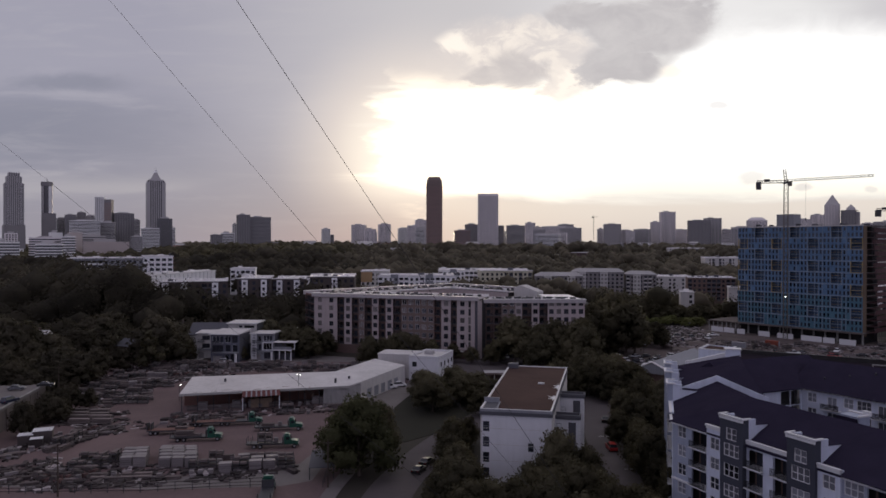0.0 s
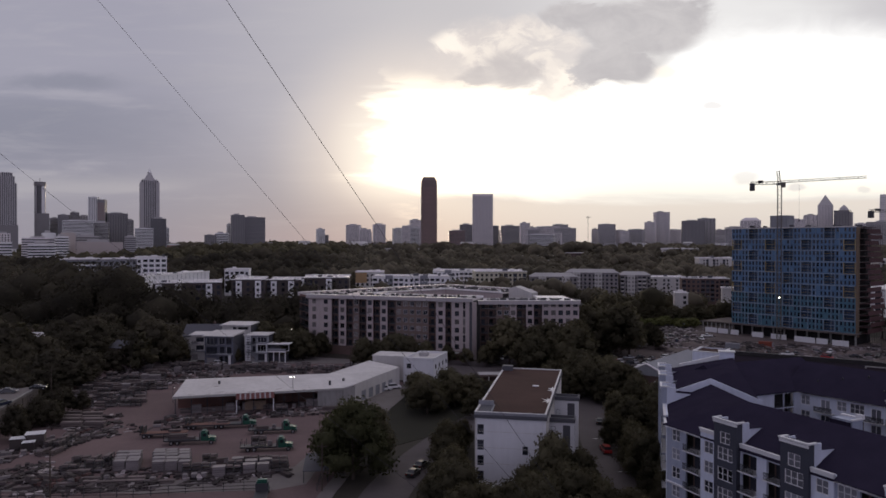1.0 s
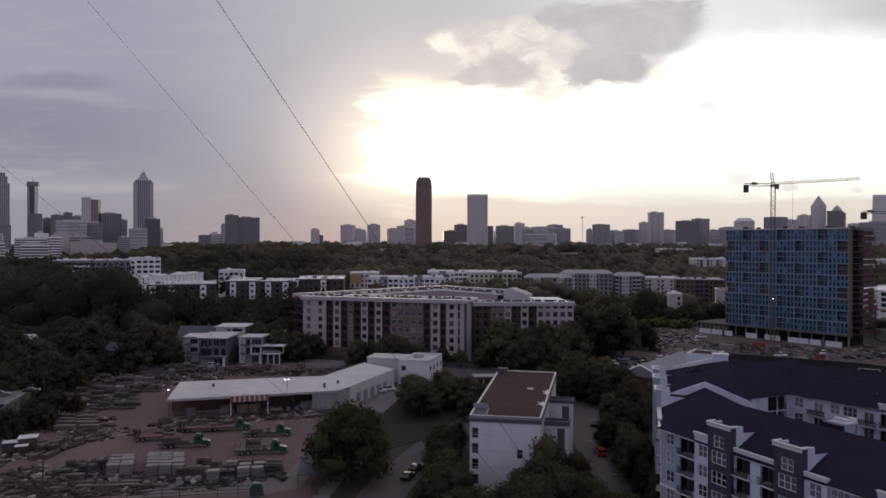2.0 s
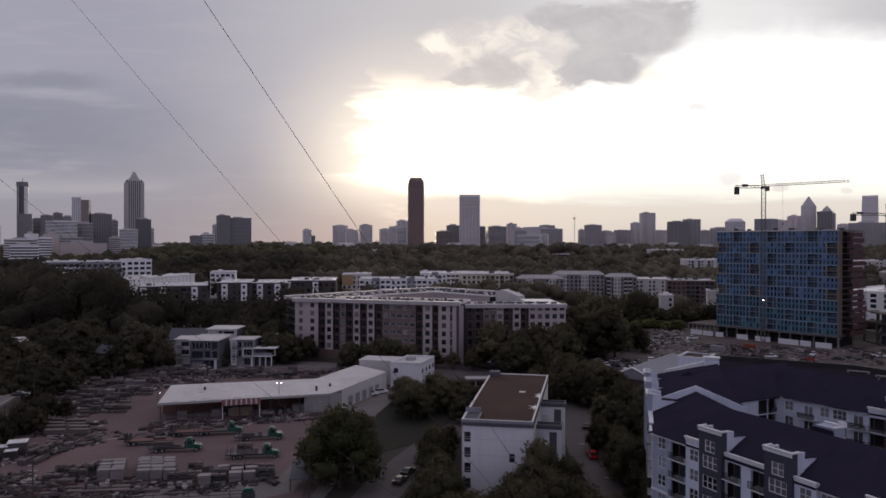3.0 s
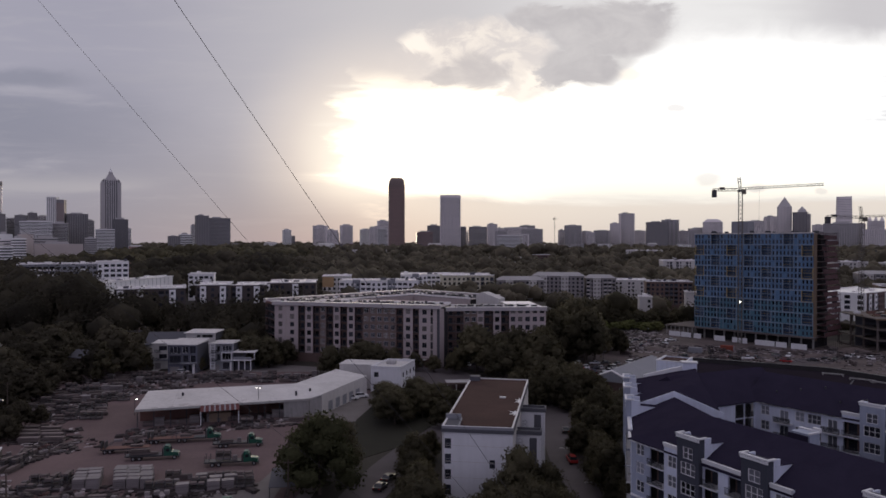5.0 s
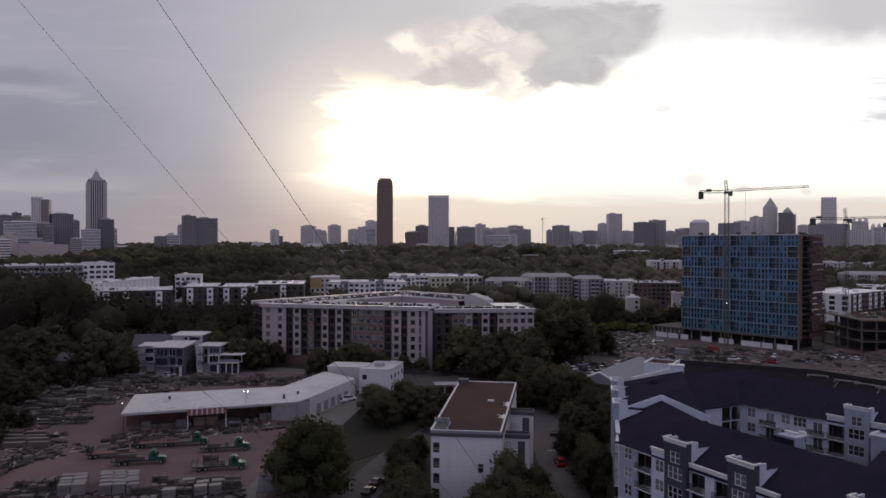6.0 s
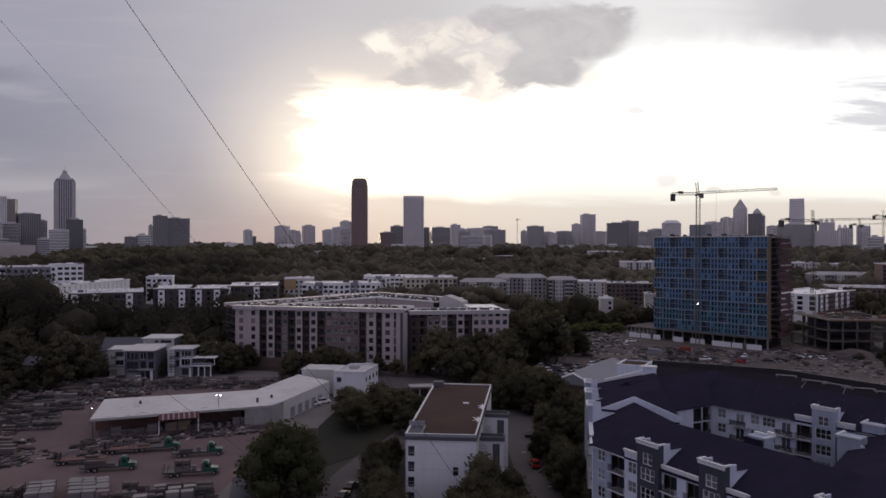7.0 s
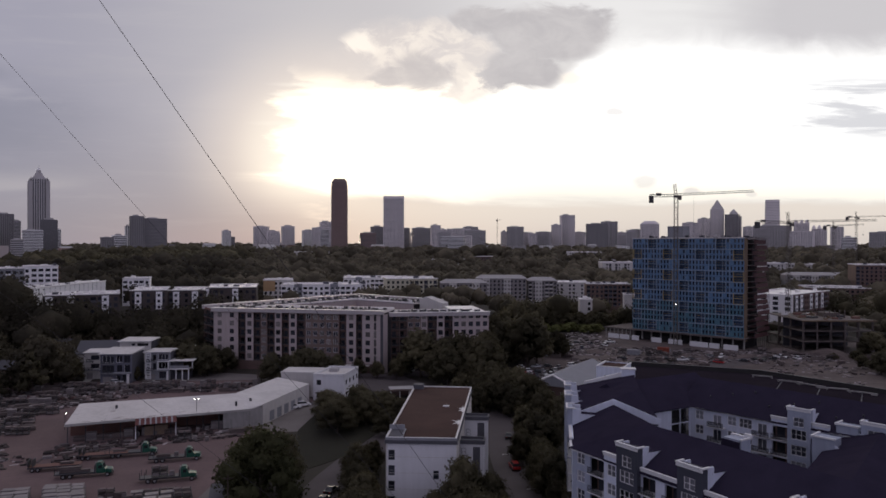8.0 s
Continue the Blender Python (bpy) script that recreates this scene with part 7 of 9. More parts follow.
# ---------------------------------------------------------------- trees
def leaf_cloud(rng, centres, radii, n, size):
    """Leaf cards spread through overlapping clumps, denser near their skins."""
    c = np.array(centres)
    r = np.array(radii)
    pick = rng.choice(len(c), n, p=(r ** 2) / (r ** 2).sum())
    d = rng.normal(size=(n, 3))
    d /= np.linalg.norm(d, axis=1)[:, None]
    rad = rng.uniform(0.62, 1.18, n)
    pos = c[pick] + d * (r[pick] * rad)[:, None] * np.array([1.0, 1.0, 0.82])
    nrm = d + rng.normal(scale=0.7, size=(n, 3))
    nrm /= np.linalg.norm(nrm, axis=1)[:, None]
    a = np.cross(nrm, rng.normal(size=(n, 3)))
    a /= np.linalg.norm(a, axis=1)[:, None]
    b = np.cross(nrm, a)
    skin = d + rng.normal(scale=0.32, size=(n, 3)) + np.array([0, 0, 0.15])
    s = (size * rng.uniform(0.6, 1.3, n))[:, None]
    quad = np.stack([pos - a * s, pos - b * s * 0.6, pos + a * s, pos + b * s * 0.6], 1)
    return quad.reshape(-1, 3), np.repeat(skin, 4, axis=0)


def ico_ball():
    """A once-divided icosahedron: vertices and faces."""
    bm = bmesh.new()
    bmesh.ops.create_icosphere(bm, subdivisions=2, radius=1.0)
    out = np.array([v.co[:] for v in bm.verts]), [tuple(v.index for v in f.verts) for f in bm.faces]
    bm.free()
    return out


BALL_V, BALL_F = ico_ball()


def cards_mesh(name, cloud, material, centres=(), radii=(), rng=None):
    """Leaf cards over lumpy inner foliage; their shading follows the rounded clumps."""
    verts, skin = cloud
    faces = [(i, i + 1, i + 2, i + 3) for i in range(0, len(verts), 4)]
    for c, r in zip(centres, radii):
        o = len(verts)
        lump = BALL_V * (r * 0.66 * rng.uniform(0.75, 1.15, (len(BALL_V), 1))) * np.array([1, 1, 0.82]) + np.array(c)
        verts, skin = np.concatenate([verts, lump]), np.concatenate([skin, BALL_V + rng.normal(scale=0.15, size=BALL_V.shape)])
        faces += [tuple(i + o for i in f) for f in BALL_F]
    skin = skin / np.linalg.norm(skin, axis=1)[:, None]
    me = bpy.data.meshes.new(name)
    me.from_pydata(verts.tolist(), [], faces)
    me.materials.append(material)
    me.normals_split_custom_set_from_vertices(skin.tolist())
    return me


def tree_meshes(seed, h, r, leaves, size, shape="broad", leaf=None):
    """Trunk with limbs, and a ragged crown, for a tree h metres high."""
    rng = np.random.default_rng(seed)
    wood = MB()
    th = h * (0.13 if shape == "broad" else 0.16)
    wood.tube((0, 0, -0.3), (0, 0, th), h * 0.024, h * 0.018, 8)
    wood.tube((0, 0, th), (rng.normal() * 0.4, rng.normal() * 0.4, h * 0.75), h * 0.018, h * 0.005, 7)
    centres, radii = [], []
    n = 15 if shape == "broad" else 9
    for i in range(n):
        a = 2 * math.pi * (i * 0.382 + rng.uniform(-0.05, 0.05))
        t = (i + 0.5) / n
        if shape == "broad":
            z = h * (0.20 + 0.65 * t)
            spread = r * (0.70 - 0.55 * max(0.0, t - 0.45) * 1.6) * rng.uniform(0.75, 1.1)
            cr = r * rng.uniform(0.34, 0.5)
        else:
            z = h * (0.2 + 0.68 * t)
            spread = r * (0.75 - 0.65 * t) * rng.uniform(0.8, 1.1)
            cr = r * (0.52 - 0.3 * t)
        c = (spread * math.cos(a), spread * math.sin(a), z)
        centres.append(c)
        radii.append(cr)
        wood.tube((0, 0, max(th * 0.8, z - spread * 0.8)), c, h * 0.009, h * 0.003, 5)
    centres.append((0, 0, h * 0.66))
    radii.append(r * 0.6)
    centres.append((rng.normal() * 0.5, rng.normal() * 0.5, h * 0.88))
    radii.append(r * 0.32 if shape == "broad" else r * 0.18)
    crown = cards_mesh("crown", leaf_cloud(rng, centres, radii, leaves, size), leaf or M_LEAF, centres, radii, rng)
    return wood.mesh("trunk", M_BARK), crown


TREES = {}
for i in range(5):
    TREES["fine", i] = tree_meshes(40 + i, 14.0, 6.2, 4600, 0.32)
    TREES["green", i] = tree_meshes(45 + i, 14.0, 6.2, 4600, 0.32, leaf=M_FRESH)
    TREES["lime", i] = tree_meshes(55 + i, 14.0, 6.6, 1400, 0.55, leaf=M_LIME)
    # Western tree: same build, leaf colour darkened for the weaker glare there.
    TREES["oak", i] = tree_meshes(50 + i, 14.0, 6.4, 2000, 0.52, leaf=M_LEAFDIMNEAR)
    TREES["broad", i] = tree_meshes(10 + i, 14.0, 6.0, 1700, 0.54)
    TREES["tall", i] = tree_meshes(20 + i, 14.0, 4.0, 1100, 0.55, "cone")
    TREES["bush", i] = tree_meshes(30 + i, 5.0, 3.4, 1100, 0.26)
TREE_LABEL = {"lime": "low pale olive tree with a spreading crown", "green": "large fresh green broadleaf tree with a dense rounded crown", "oak": "very dark broad oak with a heavy ragged crown", "fine": "large dark green broadleaf tree with a dense rounded crown", "broad": "dark green broadleaf tree with a ragged crown", "tall": "tall narrow dark green tree", "bush": "bushy low dark green shrub"}
BASE_H = {"lime": 14.0, "green": 14.0, "oak": 14.0, "fine": 14.0, "broad": 14.0, "tall": 14.0, "bush": 5.0}


def put_tree(kind, x, y, h, wide=1.0, i=None):
    i = random.randrange(5) if i is None else i
    s = h / BASE_H[kind]
    ob = new("shrub" if kind == "bush" else "tree")
    ob.matrix_basis = pose(x, y, ground_z(x, y), 0, 0, random.uniform(0, 360)) @ Matrix.Diagonal((s * wide, s * wide, s, 1))
    tagged(ob, TREE_LABEL[kind], "shrub" if kind == "bush" else "tree", group="shrubs" if kind == "bush" else "trees of the neighbourhood")
    t, c = TREES[kind, i]
    part("trunk", t, None, ob)
    part("crown", c, None, ob)
    return ob


KEEP_OUT = [(-140, -18, 112, 262), (-118, -64, 280, 314), (-76, 54, 288, 386), (140, 215, 336, 408), (205, 262, 322, 372), (34, 150, 40, 178), (72, 150, 148, 226), (60, 106, 226, 286), (2, 30, 133, 187), (-36, -2, 240, 262),
            (-22, 0, 95, 172), (-150, -111, 130, 207), (-190, -172, 283, 297), (100, 215, 296, 352), (84, 152, 340, 432), (-150, -112, 205, 262), (-193, -160, 254, 298), (-145, -124, 258, 292)]


def free(x, y):
    return not any(a < x < b and c < y < d for a, b, c, d in KEEP_OUT)


def grove(x0, x1, y0, y1, n, h0, h1, kinds=("broad", "broad", "tall"), wide=1.05, check=True):
    """Trees scattered over a patch of land, none too close to another."""
    spots, tries = [], 0
    gap = 0.62 * math.sqrt((x1 - x0) * (y1 - y0) / n)
    while len(spots) < n and tries < n * 30:
        tries += 1
        x, y = random.uniform(x0, x1), random.uniform(y0, y1)
        if (check and not free(x, y)) or any((x - a) ** 2 + (y - b) ** 2 < gap * gap for a, b in spots):
            continue
        spots.append((x, y))
        put_tree(random.choice(kinds), x, y, random.uniform(h0, h1), wide * random.uniform(0.85, 1.2))


random.seed(5)
grove(-215, -112, 206, 312, 76, 11, 20, ("oak", "oak", "oak", "tall"), 1.15)
grove(-113, -107, 168, 204, 8, 6, 9, ("oak",), 0.9, False)
grove(-152, -128, 208, 262, 20, 8, 14, ("oak",), 1.2, False)
grove(-38, -9, 272, 286, 12, 9.5, 13, ("broad",), 1.0, False)
grove(-74, -64, 292, 304, 4, 11, 14, ("broad",), 1.1, False)
grove(-72, -58, 300, 316, 4, 9, 11, ("broad",), 1.0, False)
grove(18, 48, 262, 284, 11, 14, 21, ("broad",), 1.0, False)
grove(54, 78, 300, 345, 16, 18, 26, ("broad", "tall"), 0.95, False)
grove(78, 92, 326, 350, 6, 9, 13, ("broad",), 1.0, False)
grove(30, 40, 212, 252, 6, 7, 11, ("broad",), 0.9)
grove(45, 58, 180, 232, 9, 7, 11, ("fine", "broad"), 0.9)
grove(98, 172, 428, 442, 18, 9, 12.5, ("broad",), 1.1, False)
grove(104, 142, 412, 424, 12, 4.5, 6.5, ("lime",), 1.6, False)
grove(40, 57, 208, 262, 17, 8, 12, ("broad",), 1.0, False)
grove(21, 30, 190, 225, 5, 7, 10, ("fine",), 0.9, False)
grove(-13, 5, 200, 220, 8, 8.0, 10.5, ("fine",), 1.2, False)
grove(42, 47, 174, 198, 4, 8, 10.5, ("broad",), 1.0, False)
grove(36.5, 40.5, 122, 172, 9, 7, 11, ("fine",), 0.8, False)
grove(19, 31, 103, 122, 9, 8, 11, ("fine",), 0.9, False)
grove(-2, 20, 104, 128, 11, 9.5, 12.5, ("fine",), 0.95, False)
for x, y, h in ((-4, 284, 8), (3.5, 282, 7), (11, 279, 8.5), (14, 287, 9)):
    put_tree("broad", x, y, h, 1.0)
put_tree("fine", 17.5, 128.5, 14.5, 0.75, 1)
put_tree("fine", 22.5, 129.0, 11.5, 0.8, 2)
put_tree("fine", 12.5, 128.0, 8.5, 1.0, 3)
for x, y, h in ((-2.5, 160, 8.5), (-1.8, 152, 9.5), (-2.2, 145, 9.0), (-1.0, 137, 9.5), (-3.0, 131, 8.5), (-4.0, 124, 8.0), (0.5, 129, 8.0), (1.0, 166, 7.5)):
    put_tree("fine", x, y, h, 1.0)
for x, y, h in ((-113.5, 286.5, 8.5), (-91, 286.5, 6), (-84, 306, 15), (-76, 309, 14), (-128, 296, 13)):
    put_tree("broad", x, y, h, 1.05)
for x, y, h in ((5, 196, 8.0), (9.5, 204, 9.0)):
    put_tree("broad", x, y, h, 1.1)
put_tree("green", -21.5, 144.5, 16.5, 1.12, 0)
put_tree("green", -25.0, 148.0, 14.0, 0.9, 4)
put_tree("fine", -18.5, 156.0, 13.0, 0.85, 2)
grove(232, 330, 268, 322, 30, 9, 15, check=False)
grove(208, 250, 226, 288, 20, 5, 10, ("broad", "bush"), 1.15, False)
grove(215, 250, 290, 318, 6, 3, 5, ("bush",), 1.2, False)
grove(-118, -64, 311, 320, 9, 3, 5, ("bush",), 1.2, False)
grove(84, 100, 350, 372, 6, 2.5, 4.0, ("bush",), 1.5, False)


def make_woods():
    """The wooded land: patches among the houses, then belts that carry on to the horizon."""
    rng = np.random.default_rng(77)
    ico = [(0, 0, 1)] + [(0.894 * math.cos(a), 0.894 * math.sin(a), 0.447) for a in (i * 2 * math.pi / 5 for i in range(5))] + [(0.894 * math.cos(a), 0.894 * math.sin(a), -0.447) for a in ((i + 0.5) * 2 * math.pi / 5 for i in range(5))]
    tri = [(0, 1 + i, 1 + (i + 1) % 5) for i in range(5)] + [(1 + i, 6 + i, 1 + (i + 1) % 5) for i in range(5)] + [(1 + (i + 1) % 5, 6 + i, 6 + (i + 1) % 5) for i in range(5)]
    ico, tri = np.array(ico), np.array(tri)

    def open_land(X, Y):
        ok = np.ones(len(X), bool)
        for a, b, c, d in KEEP_OUT:
            ok &= ~((X > a) & (X < b) & (Y > c) & (Y < d))
        for x, y, w, clear in ROWS:
            r = math.hypot(x, y)
            ax, ay = x / r, y / r
            t, s = (X - x) * ax + (Y - y) * ay, (Y - y) * ax - (X - x) * ay
            ok &= ~((np.abs(s) < max(27, w * 0.5 + 4)) & (t > -clear) & (t < 20))
        return ok

    def belt(name, X, Y, hgt, cards, size, fat, label, leaf):
        ok = open_land(X, Y)
        X, Y = X[ok], Y[ok]
        n = len(X)
        Z = np.array([ground_z(x, y) for x, y in zip(X, Y)])
        H = hgt * (0.55 + 0.75 * rng.random(n) ** 1.6) * np.array([1.0 + 0.55 * noise.noise((x * 0.012, y * 0.012, 1.7)) for x, y in zip(X, Y)])
        R = H * rng.uniform(0.36, 0.52, n) * fat
        mid = np.stack([X, Y, Z + H * 0.56], 1)
        scl = np.stack([R * 0.85, R * 0.85, H * 0.44], 1)
        core = mid[:, None, :] + ico[None] * scl[:, None, :] * (0.80 if cards > 100 else 0.96) * rng.uniform(0.85, 1.1, (n, len(ico), 1))
        d = rng.normal(size=(n, cards, 3))
        d[:, :, 2] = np.abs(d[:, :, 2]) * 0.95 - 0.25
        d /= np.linalg.norm(d, axis=2)[:, :, None]
        lump = 1 + 0.22 * np.sin(d[:, :, :1] * 5 + X[:, None, None]) * np.cos(d[:, :, 1:2] * 5 + Y[:, None, None])
        pos = mid[:, None, :] + d * scl[:, None, :] * lump * rng.uniform(0.90, 1.06, (n, cards, 1))
        nr = d + rng.normal(scale=0.35, size=d.shape)
        a = np.cross(nr, rng.normal(size=d.shape))
        a /= np.linalg.norm(a, axis=2)[:, :, None]
        b = np.cross(nr, a)
        b /= np.linalg.norm(b, axis=2)[:, :, None]
        s = size * rng.uniform(0.6, 1.3, (n, cards, 1))
        quad = np.stack([pos - a * s, pos - b * s * 0.7, pos + a * s, pos + b * s * 0.7], 2).reshape(-1, 3)
        skin = d + rng.normal(scale=0.2, size=d.shape) + np.array([0, 0, 0.2])
        skin = np.repeat((skin / np.linalg.norm(skin, axis=2)[:, :, None]).reshape(-1, 3), 4, axis=0)
        v = np.concatenate([core.reshape(-1, 3), quad])
        nrm = np.concatenate([np.tile(ico, (n, 1)), skin])
        f = [tuple(t) for t in (tri[None] + (np.arange(n) * len(ico))[:, None, None]).reshape(-1, 3).tolist()]
        o = n * len(ico)
        f += [(i, i + 1, i + 2, i + 3) for i in range(o, o + len(quad), 4)]
        me = bpy.data.meshes.new(name)
        me.from_pydata(v.tolist(), [], f)
        me.materials.append(leaf)
        me.normals_split_custom_set_from_vertices(nrm.tolist())
        solid(name, me, None, label, "woodland", kind="stuff")

    for name, x0, x1, y0, y1, n, hgt in (("west_grove", -350, -64, 300, 480, 270, 17.0), ("terrace_grove", -240, -58, 345, 412, 150, 24.0), ("court_grove", -285, -205, 400, 450, 44, 18.5), ("west_edge_grove", -350, -205, 190, 305, 95, 17.0), ("east_grove", 85, 460, 366, 520, 250, 17.0)):
        belt(name, rng.uniform(x0, x1, n), rng.uniform(y0, y1, n), hgt, int(150 * (hgt / 17.0) ** 2), 0.78, 1.25 if hgt < 18 else 1.05, "dark green grove of mixed trees among the houses", M_LEAFDIM if x0 < -300 else M_LEAFDIMNEAR if x0 < 0 else M_LEAF)
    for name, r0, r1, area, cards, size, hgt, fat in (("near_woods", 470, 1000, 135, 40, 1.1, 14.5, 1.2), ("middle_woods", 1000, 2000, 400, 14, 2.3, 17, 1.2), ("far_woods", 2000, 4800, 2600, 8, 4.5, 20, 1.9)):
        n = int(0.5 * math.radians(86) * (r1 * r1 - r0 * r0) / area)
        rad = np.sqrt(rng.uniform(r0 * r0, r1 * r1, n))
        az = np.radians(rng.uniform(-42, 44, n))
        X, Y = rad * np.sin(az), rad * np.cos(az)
        # Leaf colour is picked by side and distance to imitate glare and haze.
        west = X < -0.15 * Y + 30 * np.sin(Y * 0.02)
        for side, sel, leaf in (("west_", west, M_LEAFDIM), ("", ~west, M_HAZEWOODS)):
            belt(side + name, X[sel], Y[sel], hgt, cards, size, fat, "dense dark green woodland rolling towards the skyline", leaf if name == "near_woods" else M_LEAF if leaf is M_LEAFDIM and name == "middle_woods" else M_HAZEWOODS)


make_woods()


# ---------------------------------------------------------------- vehicles
M_TYRE = mat("black_rubber", (0.018, 0.018, 0.018), 0.85, 0.2, 5.0, 1.0)
M_RIM = mat("dull_alloy", (0.30, 0.30, 0.31), 0.45, 0.1, 5.0, 1.0, metal=0.6)
M_CARGLASS = glass_mat("car_glass", (0.02, 0.022, 0.026), 0.05, 0.2)


def paint(name, col):
    return mat(name, col, 0.35, 0.08, 3.0, 0.6, bump=0.02, spec=0.5)


M_GREEN = paint("bright_green_paint", (0.009, 0.074, 0.048))
WHEEL = {}


def put_wheel(parent, x, y, r, w):
    key = (r, w)
    if key not in WHEEL:
        t = MB()
        t.tube((0, -w / 2, 0), (0, w / 2, 0), r, None, 16)
        k = MB().tube((0, -w / 2 - 0.02, 0), (0, w / 2 + 0.02, 0), r * 0.58, None, 12)
        WHEEL[key] = (t.mesh("wheel", M_TYRE), k.mesh("rim", M_RIM))
    wh = part("wheel", WHEEL[key][0], None, parent, m=Matrix.Translation((x, y, r)))
    part("rim", WHEEL[key][1], None, wh)


def profile(mb, pts, half, inset=0.0, z_in=1.2):
    """Extrude a side outline across the width, leaning in above z_in."""
    n = len(pts)
    vs = []
    for s in (-1, 1):
        for x, z in pts:
            vs.append((x, s * (half - (inset if z > z_in else 0.0)), z))
    fs = [tuple(range(n)), tuple(range(2 * n - 1, n - 1, -1))] + [(i, n + i, n + (i + 1) % n, (i + 1) % n) for i in range(n)]
    return mb.add(vs, fs)


def make_car(kind, material, label):
    ob = thing("car" if kind != "pickup" else "pickup_truck", label, "car" if kind != "pickup" else "pickup truck", group="parked cars")
    if kind == "pickup":
        L, h = 5.6, 1.85
        body = [(-2.8, 0.45), (2.75, 0.45), (2.8, 0.75), (2.7, 1.05), (1.45, 1.15), (-0.75, 1.15), (-2.8, 1.15)]
        cabin = [(-0.75, 1.15), (1.45, 1.15), (0.85, 1.80), (-0.55, 1.85)]
    elif kind == "suv":
        L, h = 4.7, 1.75
        body = [(-2.3, 0.4), (2.3, 0.4), (2.35, 0.75), (2.2, 1.0), (1.2, 1.1), (-2.25, 1.12), (-2.35, 0.8)]
        cabin = [(-2.2, 1.1), (1.2, 1.1), (0.5, 1.68), (-1.95, 1.75)]
    else:
        L, h = 4.6, 1.45
        body = [(-2.25, 0.35), (2.25, 0.35), (2.3, 0.65), (2.1, 0.85), (1.0, 0.95), (-1.6, 0.98), (-2.25, 0.95)]
        cabin = [(-1.7, 0.95), (1.05, 0.93), (0.3, 1.42), (-1.1, 1.45)]
    part("body", profile(MB(), body, 0.92), material, ob)
    zt = body[4][1]
    part("cabin_glass", profile(MB(), cabin, 0.84, 0.16, zt + 0.1), M_CARGLASS, ob)
    r0, r1 = cabin[3], cabin[2]
    part("roof", MB().box(r0[0] + 0.05, r1[0] - 0.05, -0.66, 0.66, r1[1] - 0.01, h + 0.05), material, ob)
    if kind == "pickup":
        part("load_bed", MB().box(-2.7, -0.85, -0.78, 0.78, 1.152, 1.2), M_STEEL, ob)
    for x in (-L * 0.31, L * 0.31):
        for y in (-0.82, 0.82):
            put_wheel(ob, x, y, 0.34, 0.24)
    for s in (-0.65, 0.65):
        part("headlight", MB().box(L / 2 - 0.05, L / 2 + 0.03, s - 0.16, s + 0.16, 0.62, 0.76), M_TRIM, ob)
        part("tail_light", MB().box(-L / 2 - 0.03, -L / 2 + 0.06, s - 0.14, s + 0.14, 0.7, 0.86), mat("red_lens", (0.25, 0.01, 0.01)), ob)
    return ob


CARS = [make_car("sedan", paint("black_paint", (0.012, 0.012, 0.014)), "black saloon car parked on the asphalt"), make_car("suv", paint("white_paint", (0.70, 0.70, 0.70)), "white sport utility car parked on the asphalt"),
        make_car("sedan", paint("silver_paint", (0.36, 0.37, 0.38)), "silver saloon car parked on the asphalt"), make_car("suv", paint("red_paint", (0.30, 0.015, 0.015)), "red sport utility car parked in the alley"),
        make_car("pickup", paint("white_paint", (0.70, 0.70, 0.70)), "white pickup truck parked beside the yard office"), make_car("suv", paint("dark_blue_paint", (0.015, 0.02, 0.045)), "dark blue sport utility car parked on the asphalt"), make_car("sedan", paint("grey_paint", (0.11, 0.11, 0.12)), "grey saloon car parked on the asphalt")]
USED = set()


def put_car(k, x, y, yaw, z=0.08):
    m = pose(x, y, z, 0, 0, yaw)
    if k in USED:
        copy_thing(CARS[k], m)
    else:
        USED.add(k)
        CARS[k].matrix_basis = m


put_car(4, -24.5, 231.5, 18)
put_car(1, -21.3, 235.0, 22)
put_car(0, -7.8, 152.5, 66)
put_car(0, -9.2, 147.0, 70)
put_car(3, 34.6, 164.5, 92)
put_car(0, 38.5, 191.0, 80)
put_car(6, -127.5, 197.0, 15, 6.02)
put_car(0, -122.0, 202.0, 20, 6.02)
put_car(5, -119.0, 181.0, 80, 6.02)
put_car(1, -95.5, 279.6, 10)
random.seed(11)
for i in range(16):
    put_car(random.randrange(7), 47 + i * 3.4 + random.uniform(-0.5, 0.5), 279 + (i % 2) * 9 + random.uniform(-1, 1), random.choice((4, 184, 88)))
for i in range(16):
    put_car(random.randrange(7), 118 + i * 5.4 + random.uniform(-1.5, 1.5), 306 + 0.22 * i + random.uniform(-5, 12), random.uniform(0, 360))
for i in range(8):
    put_car(random.randrange(7), -60 + i * 15 + random.uniform(-4, 4), 318 - 0.31 * max(0, -50 + i * 15 + 50), random.choice((-18, 162)))
put_car(1, 2.0, 300.5, -15)
for x, y, k in ((100, 358, 1), (106, 364, 2), (112, 371, 0), (118, 366, 6), (124, 360, 1), (109, 352, 5), (131, 372, 4)):
    put_car(k, x, y, (x * 37) % 180, 0.06)
for i in range(12):
    put_car((1, 2, 0, 6, 1, 5)[i % 6], 66 + (i % 6) * 5.6 + random.uniform(-1, 1), 288 + (i // 6) * 11 + random.uniform(-1.5, 1.5), random.choice((8, 98, 188)))


